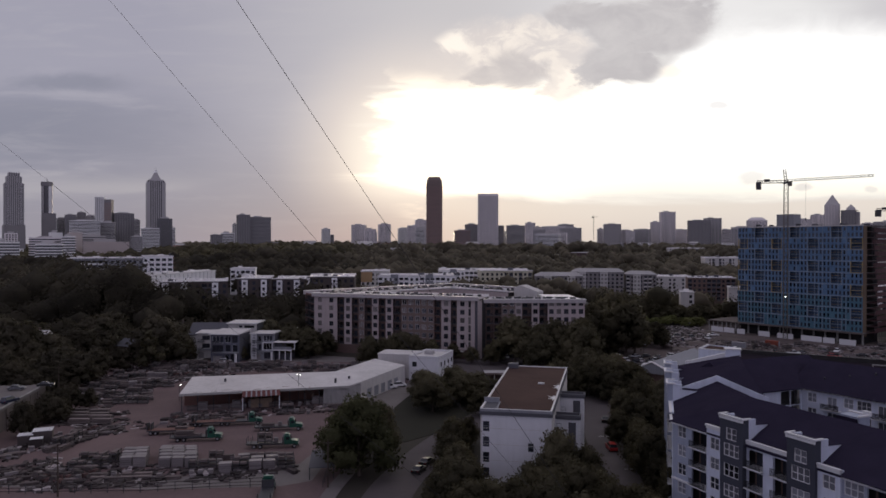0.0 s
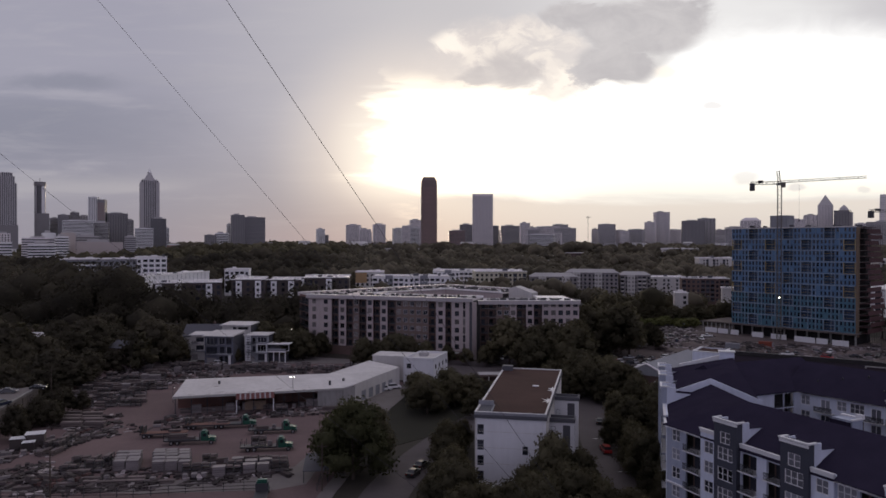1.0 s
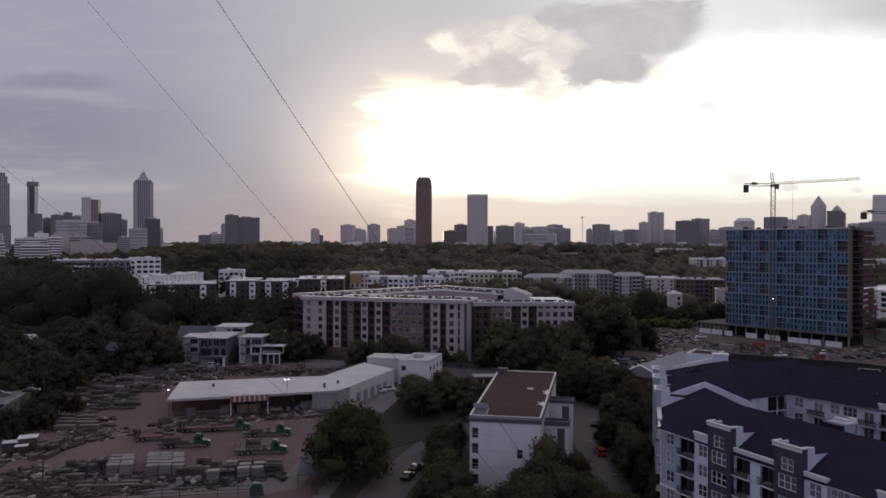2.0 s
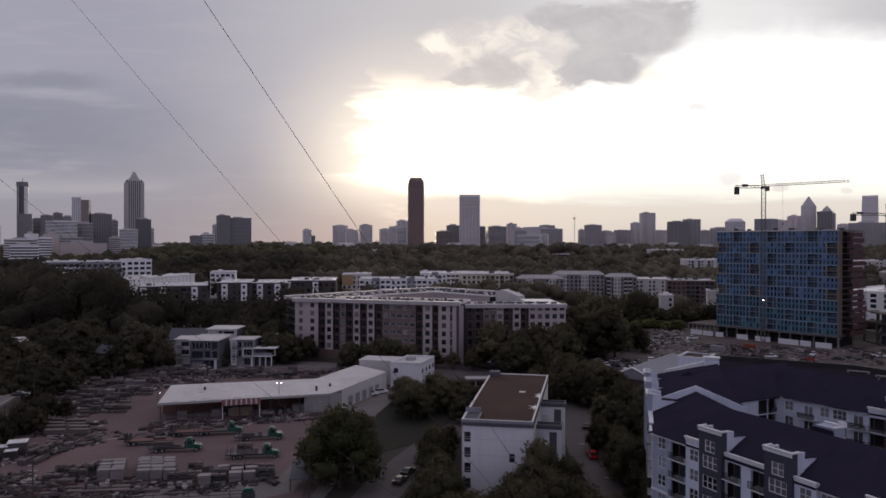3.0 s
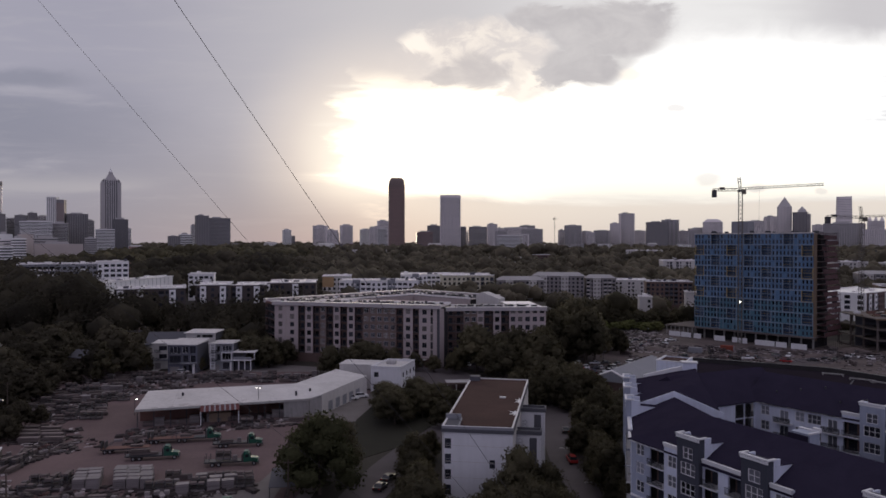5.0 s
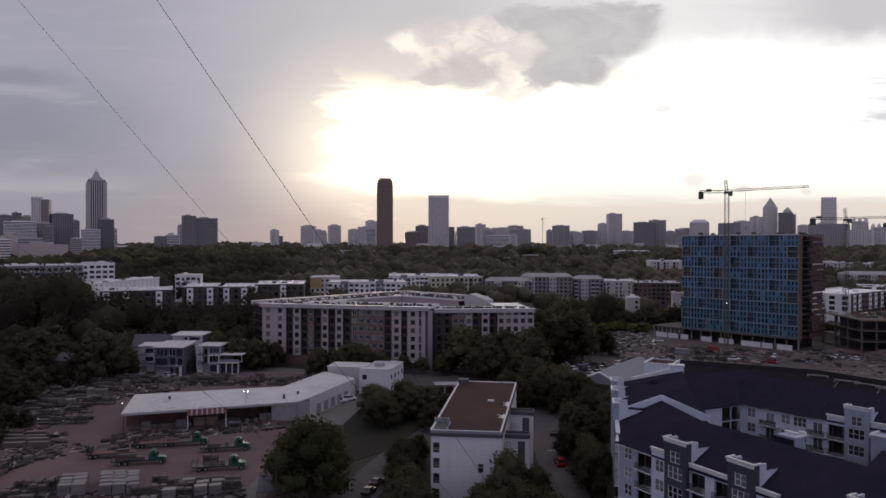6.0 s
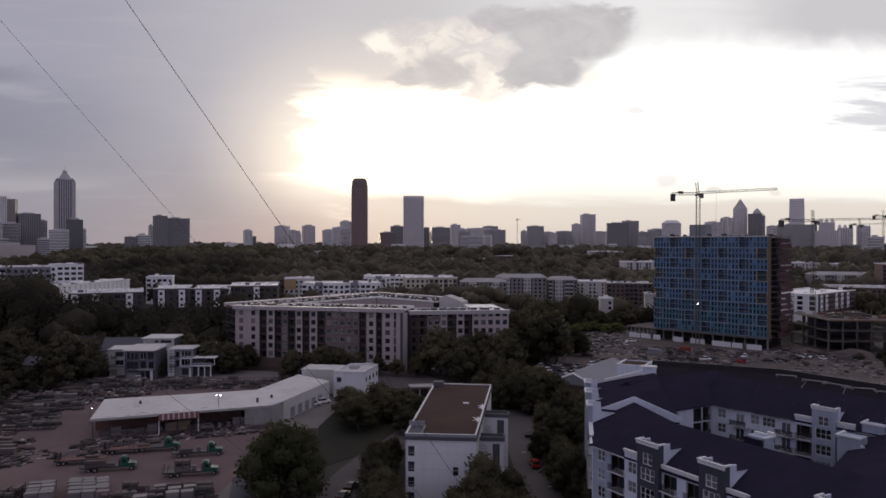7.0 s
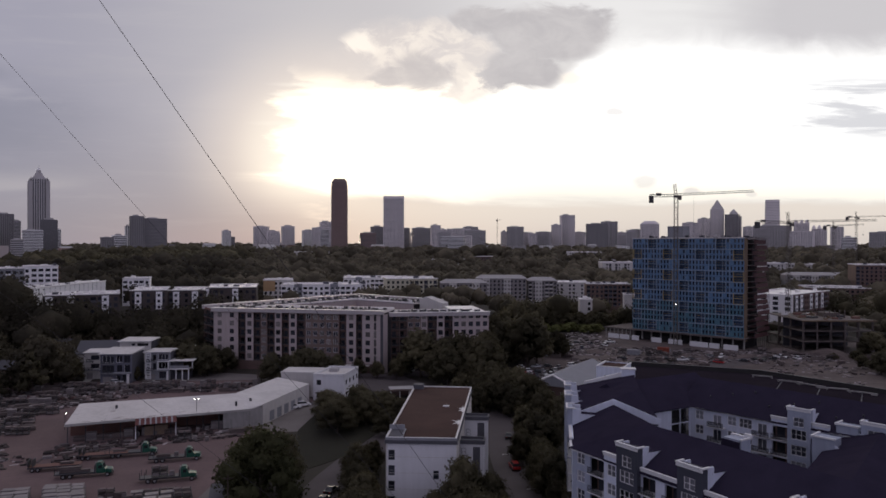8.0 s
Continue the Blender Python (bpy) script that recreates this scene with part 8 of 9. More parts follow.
def make_truck():
    """A flatbed delivery truck with a green cab."""
    ob = thing("flatbed_truck", "flatbed delivery truck with a bright green cab", "truck", group="green flatbed trucks")
    part("chassis", MB().box(-6.4, 3.6, -0.45, 0.45, 0.65, 0.95), M_STEEL, ob)
    cab = part("cab", profile(MB(), [(2.2, 0.9), (4.15, 0.9), (4.15, 1.75), (3.85, 1.85), (3.45, 2.85), (2.2, 2.95)], 1.15, 0.08, 1.9), M_GREEN, ob)
    part("windscreen", MB().add([(3.86, -0.95, 1.92), (3.86, 0.95, 1.92), (3.53, 0.9, 2.72), (3.53, -0.9, 2.72)], [(0, 1, 2, 3)]).box(2.6, 3.4, -1.14, -1.10, 1.95, 2.6).box(2.6, 3.4, 1.10, 1.14, 1.95, 2.6), M_CARGLASS, cab)
    part("bonnet", profile(MB(), [(4.15, 0.75), (5.4, 0.75), (5.45, 1.45), (5.2, 1.62), (4.15, 1.78)], 0.95), M_GREEN, ob)
    part("bumper", MB().box(5.4, 5.62, -1.15, 1.15, 0.5, 0.8), M_STEEL, ob)
    part("grille", MB().box(5.43, 5.48, -0.55, 0.55, 0.85, 1.4), M_STEEL, ob)
    part("roof_fairing", MB().box(2.3, 3.2, -0.9, 0.9, 2.95, 3.25), M_GREEN, ob)
    part("bed", MB().box(-6.6, 1.95, -1.25, 1.25, 1.0, 1.2), M_STEEL, ob)
    part("headboard", MB().box(1.8, 1.95, -1.2, 1.2, 1.2, 2.7), M_STEEL, ob)
    for x in (-6.4, -5.4):
        part("stake", MB().box(x - 0.06, x + 0.06, -1.2, -1.08, 1.2, 2.6), M_STEEL, ob)
        part("stake", MB().box(x - 0.06, x + 0.06, 1.08, 1.2, 1.2, 2.6), M_STEEL, ob)
    for x, ys in ((4.55, (-1.0, 1.0)), (-3.3, (-0.95, 0.95)), (-4.7, (-0.95, 0.95))):
        for y in ys:
            put_wheel(ob, x, y, 0.5, 0.32 if x > 0 else 0.5)
    for s in (-0.8, 0.8):
        part("headlight", MB().box(5.4, 5.47, s - 0.15, s + 0.15, 0.95, 1.2), M_TRIM, ob)
    part("exhaust_stack", MB().tube((2.1, -0.95, 1.0), (2.1, -0.95, 3.4), 0.08), M_RIM, ob)
    return ob


truck = make_truck()
truck.matrix_basis = pose(-64.2, 168.9, 0.06, 0, 0, 9)
for x, y, yaw in ((-44.2, 164.0, 8), (-46.8, 179.2, 9), (-58.8, 184.4, 9), (-37.0, 131.5, 100)):
    copy_thing(truck, pose(x, y, 0.06, 0, 0, yaw))

# ---------------------------------------------------------------- stock in the builders' yard
M_TIMBER = mat("weathered_timber", (0.125, 0.102, 0.098), 0.9, 0.35, 4.0, 0.3, random_tint=0.7, island=0.4)
M_STONE = mat("pallet_stone", (0.165, 0.148, 0.148), 0.9, 0.35, 3.0, 0.3, random_tint=0.7, island=0.35)
M_DARKSTOCK = mat("dark_stock", (0.060, 0.050, 0.048), 0.85, 0.4, 3.0, 0.3, random_tint=0.8)
M_REDSTOCK = mat("red_stock", (0.095, 0.055, 0.050), 0.9, 0.3, 3.0, 0.4, random_tint=0.6)
M_WRAP = mat("grey_plastic_wrap", (0.175, 0.155, 0.155), 0.45, 0.2, 3.0, 0.3, random_tint=0.5)


def stone_pallet():
    ob = thing("stone_pallet", "pallet of stacked grey paving stone", "pallet", group="pallets in the yard")
    pal = MB()
    for i in range(5):
        pal.box(-0.6, 0.6, -0.6 + i * 0.26, -0.44 + i * 0.26, 0.1, 0.14)
    for i in range(3):
        pal.box(-0.58 + i * 0.52, -0.46 + i * 0.52, -0.6, 0.6, 0.0, 0.1)
    tagged(part("pallet", pal, M_TIMBER, ob), kind="stuff")
    for k in range(4):
        j = 0.04 * ((k * 7) % 3 - 1)
        part("stone_layer", MB().box(-0.56 + j, 0.55 + j, -0.55, 0.56 - j, 0.14 + k * 0.27, 0.39 + k * 0.27), M_STONE, ob)
    return ob


def lumber_stack(n=4, L=4.8):
    ob = thing("lumber_stack", "weathered boards stacked on bearers", "lumber", group="lumber stacks in the yard")
    for k in range(n):
        mb = MB()
        o = 0.15 * math.sin(k * 2.3)
        mb.box(-L / 2 + o, L / 2 + o, -0.6 + 0.04 * (k % 2), 0.6, k * 0.36 + 0.08, k * 0.36 + 0.34).box(-L / 2 + 0.5, -L / 2 + 0.62, -0.58, 0.58, k * 0.36, k * 0.36 + 0.1).box(L / 2 - 0.62, L / 2 - 0.5, -0.58, 0.58, k * 0.36, k * 0.36 + 0.1)
        part("board_layer", mb, M_TIMBER, ob)
    return ob


def stock_rack():
    ob = thing("stock_rack", "dark steel rack loaded with building stock", "rack", group="racks in the yard")
    for x in (-1.8, 0.0, 1.8):
        up = MB()
        for y in (-0.6, 0.6):
            up.box(x - 0.06, x + 0.06, y - 0.06, y + 0.06, 0, 2.6)
        for z in (0.2, 1.1, 2.0):
            up.bar((x, -0.6, z), (x, 0.6, z + 0.5), 0.05)
        part("upright", up, M_STEEL, ob)
    for z, mt in ((0.3, M_STONE), (1.2, M_DARKSTOCK), (2.1, M_TIMBER)):
        part("shelf", MB().box(-1.9, 1.9, -0.65, 0.65, z, z + 0.08), M_STEEL, ob)
        part("stock", MB().box(-1.6, -0.2, -0.55, 0.5, z + 0.08, z + 0.6).box(0.2, 1.6, -0.5, 0.55, z + 0.08, z + 0.45), mt, ob)
    return ob


def wrapped_stack():
    ob = thing("wrapped_stack", "tall stack of wrapped pale building boards", "stack", group="wrapped stacks in the yard")
    part("bearer", MB().box(-1.1, 1.1, -0.7, -0.55, 0, 0.12).box(-1.1, 1.1, 0.55, 0.7, 0, 0.12), M_TIMBER, ob)
    for k in range(5):
        part("pack", MB().box(-1.2 + 0.03 * (k % 2), 1.2, -0.8, 0.8 - 0.03 * (k % 3), 0.12 + k * 0.42, 0.50 + k * 0.42), M_WRAP, ob)
    return ob


def rubble_heap():
    rng = random.Random(4)
    ob = thing("stone_heap", "heap of loose dark building stone", "heap", group="heaps in the yard")
    for i in range(9):
        a, r = rng.uniform(0, 6.28), rng.uniform(0, 1.7)
        s = rng.uniform(0.45, 0.9)
        z = max(0, 0.9 - r * 0.5) * rng.uniform(0.3, 1)
        m = Matrix.Translation((r * math.cos(a), r * math.sin(a), z + s * 0.3)) @ Euler((rng.uniform(-0.5, 0.5), rng.uniform(-0.5, 0.5), a)).to_matrix().to_4x4()
        part("stone", MB().prism([(-s, -s * 0.6), (s * 0.8, -s * 0.7), (s, s * 0.5), (-s * 0.7, s * 0.7)], -s * 0.4, s * 0.4, 0.8, m), M_REDSTOCK if i % 3 == 0 else M_DARKSTOCK, ob)
    return ob


def yard_crate():
    ob = thing("crate", "pale timber crate with a plank lid", "crate", group="crates in the yard")
    part("box", MB().box(-1.3, 1.3, -1.1, 1.1, 0.1, 1.9), M_DARKSTOCK, ob)
    for i in range(5):
        part("lid_plank", MB().box(-1.36 + i * 0.55, -0.86 + i * 0.55, -1.15, 1.15, 1.9, 1.98), M_TRIM, ob)
    part("pallet", MB().box(-1.3, 1.3, -1.1, -0.9, 0, 0.1).box(-1.3, 1.3, 0.9, 1.1, 0, 0.1), M_TIMBER, ob)
    return ob


STOCK = {"stone": stone_pallet(), "lumber": lumber_stack(), "low": lumber_stack(2, 3.6), "rack": stock_rack(), "wrap": wrapped_stack(), "heap": rubble_heap(), "crate": yard_crate()}
PLACED = set()


def stock(kind, x, y, yaw=0.0, s=1.0, z=0.06):
    m = pose(x, y, z, 0, 0, yaw) @ Matrix.Diagonal((s, s, s, 1))
    if kind in PLACED:
        copy_thing(STOCK[kind], m)
    else:
        PLACED.add(kind)
        STOCK[kind].matrix_basis = m


random.seed(21)
for x, y, k in ((-67.5, 168.4, "lumber"), (-46.5, 163.6, "rack"), (-44.0, 164.0, "stone"), (-50.0, 178.7, "low"), (-47.0, 179.2, "stone"), (-62.0, 183.9, "low"), (-71.0, 175.0, "low"), (-65.0, 168.8, "low")):
    stock(k, x, y, 9, 0.9, 1.27 if k != "low" or x > -70 else 1.32)
def fill(x0, y0, ux, uy, vx, vy, nu, nv, kinds, yaw, jitter=0.25, skip=0.0, s=1.0):
    """Stock in rows: from a corner along two steps, with gaps here and there."""
    for j in range(nv):
        for i in range(nu):
            if random.random() >= skip:
                stock(random.choice(kinds), x0 + ux * i + vx * j + random.uniform(-jitter, jitter), y0 + uy * i + vy * j + random.uniform(-jitter, jitter), yaw + random.uniform(-3, 3), s * random.uniform(0.92, 1.08))


for x, y in ((-104.0, 164.2), (-101.2, 166.4), (-100.6, 162.8)):
    stock("crate", x, y, 24, 1.25 if y > 163 else 0.8)
fill(-104.5, 152.5, 1.9, 0.3, 0.6, 2.6, 3, 3, ("stone", "heap", "low"), 24, 0.7, 0.3)
# long boards, racks and odd lots up the side of the yard
fill(-101.5, 183.0, 6.0, 0.2, -2.1, 3.4, 2, 4, ("lumber",), 2, 0.2, 0.0, 1.25)
fill(-98.0, 176.0, 2.6, 0.3, 0.3, 2.4, 2, 2, ("low", "heap"), 10, 0.5)
fill(-110.0, 206.0, 3.6, 0.5, -1.6, 4.0, 5, 5, ("rack", "rack", "lumber", "low"), 8, 0.4, 0.12)
fill(-114.5, 229.0, 2.6, 0.5, -1.6, 3.4, 7, 7, ("stone", "low", "rack", "wrap", "lumber"), 20, 0.8, 0.15)
fill(-94.5, 159.5, 2.2, 0.4, -0.7, 3.0, 2, 5, ("lumber", "low", "rack"), 85, 0.3, 0.1)
fill(-101.5, 171.5, 2.0, 0.0, 1.2, -2.6, 2, 4, ("heap", "low", "stone"), 30, 0.8, 0.2)
fill(-126.5, 214.0, 3.4, 0.4, -0.3, 4.2, 4, 8, ("rack", "low", "heap", "lumber", "low"), 8, 0.7, 0.15)
# wrapped boards in two blocks, with low lots before them
fill(-72.0, 148.4, 2.75, 0.1, -0.75, 2.1, 2, 4, ("wrap",), 6, 0.08)
fill(-63.6, 148.4, 2.75, 0.1, -0.85, 2.1, 3, 5, ("wrap",), 6, 0.08)
fill(-81.5, 145.0, 2.7, 0.0, -1.2, 2.6, 3, 3, ("wrap", "lumber", "stone", "rack"), 8, 0.4, 0.1)
fill(-78.5, 151.5, 2.4, 0.3, 0.0, 2.0, 2, 1, ("rack",), 95)
fill(-86.0, 137.0, 2.5, 0.6, 0.5, 2.5, 4, 3, ("heap", "heap", "low"), 20, 0.7, 0.1)
fill(-77.5, 139.6, 3.1, 0.28, -0.5, 2.2, 7, 2, ("low", "low", "stone"), 8, 0.4, 0.12)
# racks standing close together
fill(-49.5, 144.8, 2.9, 0.95, -0.5, 2.6, 5, 3, ("rack", "rack", "wrap"), 14, 0.25, 0.05)
fill(-56.0, 143.6, 2.0, 0.3, 0.3, 2.4, 3, 5, ("stone", "lumber", "stone", "rack"), 12, 0.4, 0.15)
# rows along the back of the yard
fill(-128.0, 262.0, 3.3, 0.0, 0.0, 5.2, 27, 3, ("rack", "lumber", "wrap", "rack", "stone"), 0, 0.4, 0.12)
fill(-112.0, 252.0, 3.4, 0.3, 1.0, 4.0, 9, 2, ("stone", "low", "heap"), 10, 0.8, 0.3)
# under and before the shed
for i in range(18):
    stock(random.choice(("stone", "lumber", "wrap")), -77 + i * 2.2, 199.5 + i * 0.62 + random.uniform(-0.4, 0.4), 16 + random.uniform(-4, 4))
for x, y, k in ((-79, 190, "heap"), (-76, 187, "low"), (-74, 191.5, "low"), (-70, 190, "stone"), (-68, 192.5, "low"), (-61.5, 191, "low"), (-41, 198.5, "low"), (-39.0, 200, "low"), (-43.5, 196.5, "stone"), (-37, 203.5, "lumber"), (-33.5, 205.5, "lumber"), (-50, 198.5, "rack"), (-47, 198, "stone")):
    stock(k, x, y, 12 + random.uniform(-10, 10))
# trailer flatbeds parked behind the trucks
for x, y in ((-73.5, 174.6), (-65.5, 183.0)):
    ob = thing("flatbed_trailer", "long rust-brown flatbed trailer", "trailer", x, y, 0.06, 9, group="flatbed trailers")
    part("bed", MB().box(-5.6, 5.6, -1.25, 1.25, 1.0, 1.25), M_RUST, ob)
    part("side_rail", MB().box(-5.6, 5.6, -1.32, -1.25, 0.9, 1.2), M_STEEL, ob)
    part("side_rail", MB().box(-5.6, 5.6, 1.25, 1.32, 0.9, 1.2), M_STEEL, ob)
    for sx in (-4.6, -3.4):
        for sy in (-0.95, 0.95):
            put_wheel(ob, sx, sy, 0.48, 0.4)
    part("landing_leg", MB().box(3.4, 3.6, -0.8, -0.6, 0, 1.0).box(3.4, 3.6, 0.6, 0.8, 0, 1.0), M_STEEL, ob)
    for sx in (-5.4, -4.5):
        part("stake", MB().box(sx - 0.08, sx + 0.08, -1.2, 1.2, 1.25, 2.9), M_STEEL, ob)


def make_fence(pts, label, h=1.8):
    ob = thing("fence", label, "fence", pts[0][0], pts[0][1], group="yard fences")
    O = Vector(pts[0])
    for a, b in zip(pts[:-1], pts[1:]):
        a, b = Vector(a) - O, Vector(b) - O
        m = along(a, b)
        L = (b - a).length
        n = max(1, int(L / 3))
        for i in range(n + 1):
            part("post", MB().box(L * i / n - 0.06, L * i / n + 0.06, -0.06, 0.06, 0, h + 0.15, m), M_STEEL, ob)
        for z in (0.5, h * 0.62, h):
            part("rail", MB().box(0, L, -0.03, 0.03, z - 0.06, z + 0.06, m), M_DARKSTOCK, ob)


make_fence([(-96, 131.0), (-62, 133.0), (-49.5, 135.6), (-38, 137.4)], "dark timber fence along the yard's front")
make_fence([(-27.5, 137), (-28.5, 150), (-32, 172), (-33, 190)], "dark wire fence beside the path", 1.5)

shed = thing("lean_to", "dark-roofed lean-to shelter on posts", "shelter", -29.3, 146.0, 0, 8)
part("roof", MB().add([(-2.6, -4.5, 2.6), (2.6, -4.5, 2.6), (2.6, 5.5, 3.3), (-2.6, 5.5, 3.3), (-2.6, -4.5, 2.45), (2.6, -4.5, 2.45), (2.6, 5.5, 3.15), (-2.6, 5.5, 3.15)], [(0, 1, 2, 3), (7, 6, 5, 4), (0, 4, 5, 1), (1, 5, 6, 2), (2, 6, 7, 3), (3, 7, 4, 0)]), M_DARKGREY, shed)
for x in (-2.4, 2.4):
    for y in (-4.2, 5.2):
        part("post", MB().box(x - 0.08, x + 0.08, y - 0.08, y + 0.08, 0, 2.6), M_STEEL, shed)

# ---------------------------------------------------------------- lamps, poles and wires
M_LAMP = bpy.data.materials.new("lit_lamp")
M_LAMP.use_nodes = True
lamp_nodes = Nodes(M_LAMP.node_tree)
glow = lamp_nodes.n("ShaderNodeEmission")
glow.inputs[0].default_value, glow.inputs[1].default_value = (1.0, 0.95, 0.85, 1.0), 9.0
lamp_nodes.put(lamp_nodes.n("ShaderNodeOutputMaterial").inputs[0], glow.outputs[0])


def street_lamp(x, y, h, lit=True, heads=1):
    ob = thing("street_lamp", "slim grey lamp post" + (" with a lit white head" if lit else " with a dark head"), "street lamp", x, y, 0, 0, group="lamp posts")
    part("pole", MB().tube((0, 0, 0), (0, 0, h), 0.10, 0.06, 8), M_STEEL, ob)
    for k in range(heads):
        s = -0.55 if k == 0 and heads == 2 else 0.55
        part("arm", MB().tube((0, 0, h), (s, 0, h + 0.1), 0.04), M_STEEL, ob)
        part("head", MB().box(s - 0.3, s + 0.3, -0.2, 0.2, h + 0.05, h + 0.25), M_STEEL, ob)
        part("lens", MB().ring(s, -0.2, 0.15, h - 0.1, h + 0.05, 10), M_LAMP if lit else M_TRIM, ob)


street_lamp(-49.0, 208.0, 9.0, True, 2)
street_lamp(-86.6, 212.0, 4.9, True)
street_lamp(-63.0, 330.0, 9.0, False)
street_lamp(-71.0, 297.0, 12.2, True)
street_lamp(112.0, 352.0, 9.0, False)
street_lamp(72.0, 282.0, 8.0, False)


def utility_pole(x, y, h):
    ob = thing("utility_pole", "weathered timber utility pole", "utility pole", x, y, 0, 0, group="utility poles")
    part("pole", MB().tube((0, 0, -0.3), (0, 0, h), 0.17, 0.11, 8), M_BARK, ob)
    part("crossarm", MB().box(-1.0, 1.0, -0.06, 0.06, h - 0.7, h - 0.55), M_BARK, ob)


utility_pole(-118.6, 202.7, 12)
utility_pole(-76.5, 130.3, 10)
utility_pole(-26.5, 137.0, 9.5)
utility_pole(-40.0, 262.0, 10)


def guy_wire(a, b, r=0.045):
    """A long stay wire from its ground anchor to the mast above."""
    a, b = Vector(a), Vector(b)
    mb = MB()
    mb.tube(a, b, r, None, 5)
    ob = thing("guy_wire", "thin grey steel stay wire crossing the sky", "wire", a.x, a.y, 0, 0, group="stay wires of the mast")
    mb.v = [(x - a.x, y - a.y, z) for x, y, z in mb.v]
    part("wire", mb, M_WIRE, ob)
    part("anchor", MB().box(-0.5, 0.5, -0.5, 0.5, 0, 0.7), M_CONCRETE, ob)


guy_wire((22.9, 99.6, 0), (-104.8, 32.1, 200), 0.033)
guy_wire((27.9, 66.6, 0), (-150.1, 87.5, 200), 0.018)
guy_wire((27.9, 66.6, 0), (-138.1, 98.4, 119.6), 0.018)

site_crane = make_crane(163.8, 362.0, 79.2, -18, 39.0, 13.6)
part("work_lamp", MB().box(-0.22, 0.22, -1.35, -1.0, 21.5, 21.9), M_LAMP, site_crane, "lit white work lamp")
make_crane(250.5, 398, 66.5, 6, 62.0, 22.0, base=0.0)
make_crane(535, 724, 78, 8, 45.0, 13.0, base=6.0)
make_crane(460, 655, 68, 4, 34.0, 11.0, base=4.0)
make_crane(420, 2280, 95, 62, 40, 12, base=40.0)

# ---------------------------------------------------------------- building-site clutter, alley lines


def spoil_heap(x, y, r, h, label="heap of bare brown earth on the site"):
    mb = MB()
    n = 14
    rng = random.Random(int(x * 7 + y))
    rings = [(1.0, 0.0), (0.7, 0.45), (0.38, 0.82), (0.0, 1.0)]
    vs, fs = [], []
    for k, (rr, hh) in enumerate(rings[:-1]):
        for i in range(n):
            a = 2 * math.pi * i / n
            q = rr * r * rng.uniform(0.85, 1.15)
            vs.append((q * math.cos(a) * 1.4, q * math.sin(a), hh * h * rng.uniform(0.9, 1.1)))
    vs.append((0, 0, h))
    for k in range(2):
        for i in range(n):
            fs.append((k * n + i, k * n + (i + 1) % n, (k + 1) * n + (i + 1) % n, (k + 1) * n + i))
    fs += [(2 * n + i, 2 * n + (i + 1) % n, 3 * n) for i in range(n)]
    solid("spoil_heap", mb.add(vs, fs), M_SITE, label, "heap", x, y, 0, random.uniform(0, 180), group="spoil heaps")


random.seed(33)
for x, y, r, h in ((222, 318, 9, 3.5), (238, 312, 8, 3), (205, 330, 6, 2.5), (150, 322, 4, 1.5), (112, 340, 5, 1.6), (180, 318, 5, 1.5)):
    spoil_heap(x, y, r, h)
M_ORANGE = mat("orange_barrier", (0.22, 0.055, 0.035), 0.7, 0.2, 2.0, 0.4)


def site_container(x, y, yaw, material, label):
    ob = thing("site_container", label, "container", x, y, 0.05, yaw, group="site containers")
    part("box", MB().box(-3, 3, -1.2, 1.2, 0.1, 2.6), material, ob)
    for i in range(15):
        part("rib", MB().box(-2.9 + i * 0.4, -2.75 + i * 0.4, -1.26, -1.2, 0.2, 2.5), material, ob)
    part("door", MB().box(3.0, 3.05, -1.1, 1.1, 0.2, 2.5), M_GREYWALL, ob)
    part("skid", MB().box(-3, 3, -1.2, -1.0, 0, 0.1).box(-3, 3, 1.0, 1.2, 0, 0.1), M_STEEL, ob)


for x, y, yaw, mt, lb in ((98, 345, 20, M_TRIM, "white site container"), (128, 330, -30, M_GREYWALL, "grey site container"), (146, 336, -40, M_ORANGE, "orange-red site container")):
    site_container(x, y, yaw, mt, lb + " standing on bare earth")
for i in range(80):
    x, y = random.uniform(92, 226), random.uniform(296, 350)
    if y > 345 - max(0, (x - 150)) * 0.35:
        continue
    stock(random.choice(("stone", "lumber", "low", "lumber", "rack")), x, y, random.uniform(0, 180), random.uniform(0.9, 1.4))


def scrap(name, label, material, seed, patches):
    """Loose offcuts, boards and blocks lying about: patches are (x0, y0, x1, y1, half width, how many)."""
    rng = random.Random(seed)
    mb = MB()
    for x0, y0, x1, y1, half, n in patches:
        dx, dy = x1 - x0, y1 - y0
        L = math.hypot(dx, dy)
        for i in range(n):
            t, v = rng.random(), rng.uniform(-half, half)
            x, y = x0 + dx * t - dy / L * v, y0 + dy * t + dx / L * v
            a, b, c = rng.uniform(0.2, 1.5), rng.uniform(0.12, 0.6), rng.uniform(0.08, 0.75) * rng.random() + 0.08
            mb.box(-a, a, -b, b, 0, c, pose(x, y, 0.06, 0, 0, rng.choice((8, 98, 30, 120)) + rng.uniform(-20, 20)))
    solid(name, mb, material, label, "scrap", kind="stuff")


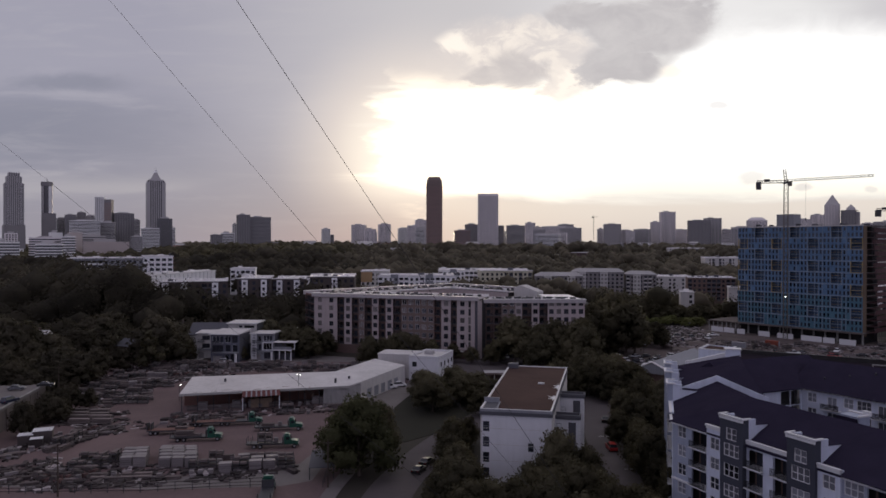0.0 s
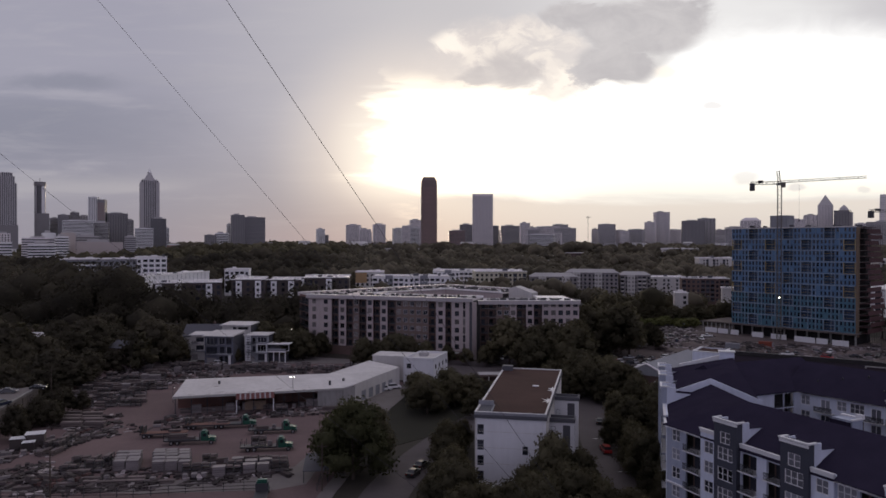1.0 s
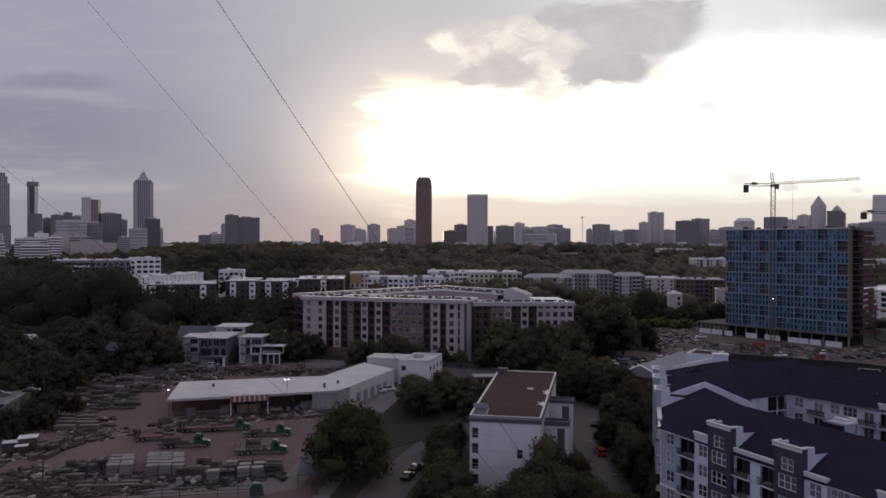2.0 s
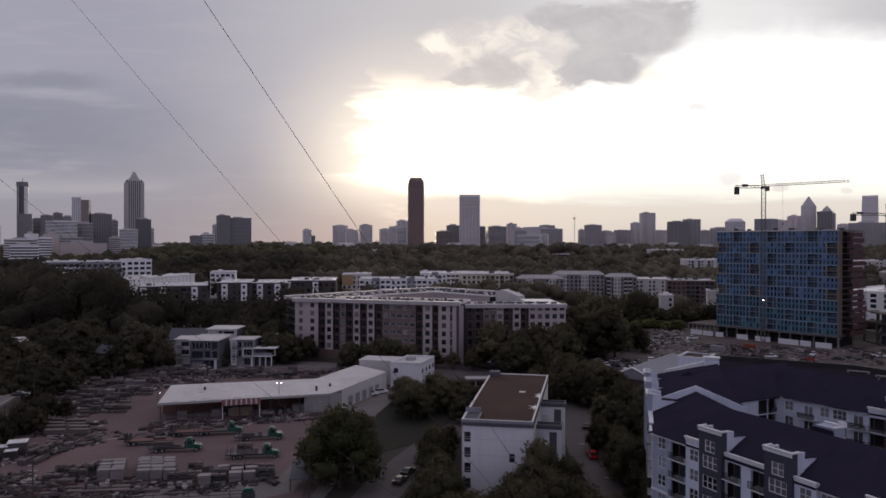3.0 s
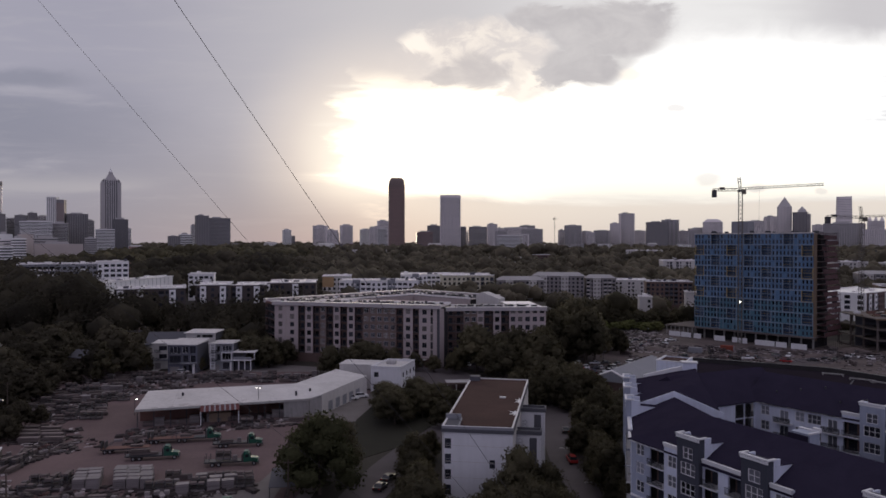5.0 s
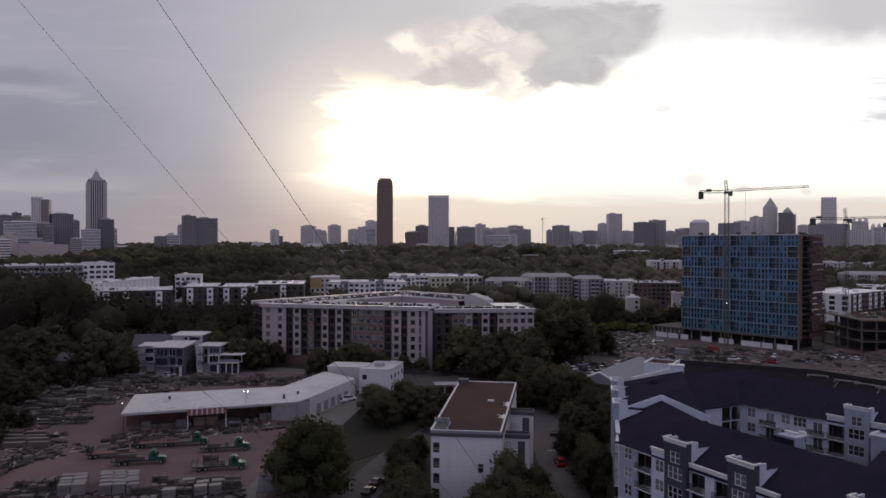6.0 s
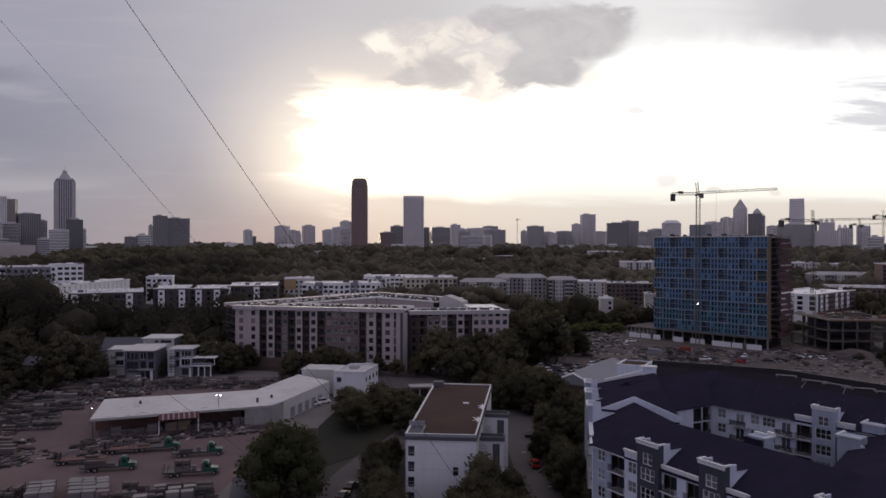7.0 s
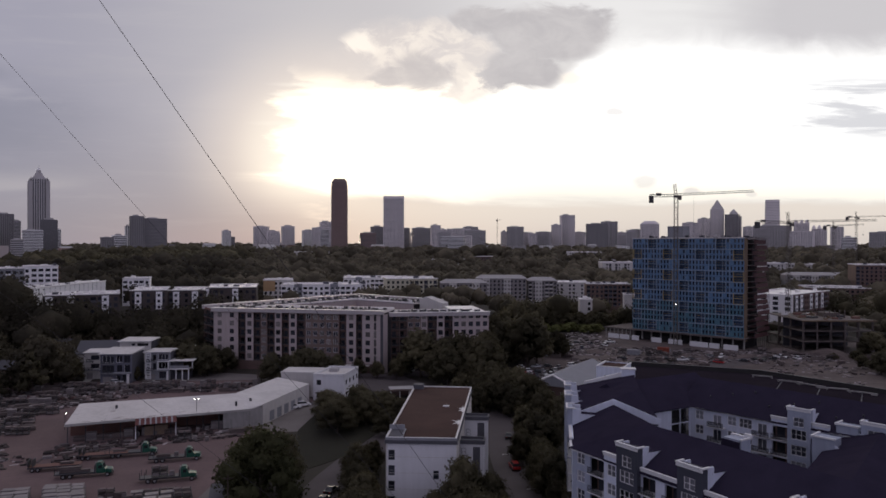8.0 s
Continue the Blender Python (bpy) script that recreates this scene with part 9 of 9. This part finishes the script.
M_SCRAPDARK = mat("dark_scrap", (0.050, 0.040, 0.040), 0.9, 0.4, 3.0, 0.3, island=1.2)
M_SCRAPPALE = mat("pale_scrap", (0.23, 0.205, 0.205), 0.85, 0.3, 3.0, 0.3, island=1.3)
YARD_LANES = [(-86, 136, -60, 141, 4, 170), (-104, 152, -99, 170, 4, 90), (-96, 158, -92, 178, 3, 90), (-83, 144, -74, 154, 4, 90), (-56, 143, -36, 150, 5, 170), (-103, 182, -110, 200, 6, 90), (-112, 204, -108, 226, 9, 170),
              (-116, 228, -104, 252, 11, 300), (-124, 210, -122, 250, 9, 380), (-92, 172, -100, 196, 6, 130), (-90, 178, -70, 190, 6, 60), (-128, 262, -42, 270, 7, 300), (-112, 250, -84, 256, 6, 120), (-80, 192, -36, 203, 4, 150), (-104, 134, -86, 148, 7, 330), (-74, 146, -55, 147, 3, 60), (-45, 205, -38, 222, 4, 50)]
scrap("dark_offcuts", "dark offcuts and boards lying between the yard's stacks", M_SCRAPDARK, 3, YARD_LANES)
scrap("pale_offcuts", "pale blocks and boards lying between the yard's stacks", M_SCRAPPALE, 4, [(a, b, c, d, w, n // 4) for a, b, c, d, w, n in YARD_LANES])
SITE_LANES = [(120, 275, 190, 250, 20, 100), (170, 290, 215, 280, 14, 80), (94, 356, 132, 380, 12, 260), (104, 384, 134, 410, 12, 200), (96, 344, 150, 338, 13, 330), (150, 336, 226, 318, 9, 330), (90, 305, 150, 312, 12, 220), (150, 312, 230, 308, 9, 140), (210, 324, 250, 322, 5, 90), (48, 282, 96, 288, 8, 60)]
scrap("dark_site_rubble", "dark rubble and boards strewn over the building site", M_SCRAPDARK, 5, [(a, b, c, d, w, n // 2) for a, b, c, d, w, n in SITE_LANES])
scrap("pale_site_rubble", "pale rubble, boards and sacks strewn over the building site", M_SCRAPPALE, 6, [(a, b, c, d, w, n * 2 // 3) for a, b, c, d, w, n in SITE_LANES])
for i, (x0, y0, x1, y1) in enumerate(((34.4, 150.5, 41.5, 150.0), (33.8, 176.0, 41.8, 175.4), (32.5, 138.0, 37.0, 137.8))):
    solid("parking_line", MB().box(0, x1 - x0, -0.09, 0.09, 0, 0.012), M_PAINT, "white painted parking line on the asphalt", "road marking", x0, y0, 0.064, 0, group="parking lines", kind="structure")
for i in range(9):
    solid("parking_line", MB().box(0, 0.14, 0, 5.0, 0, 0.012), M_PAINT, "white painted parking line on the asphalt", "road marking", 48 + i * 5.5, 277, 0.084, 3, group="parking lines", kind="structure")
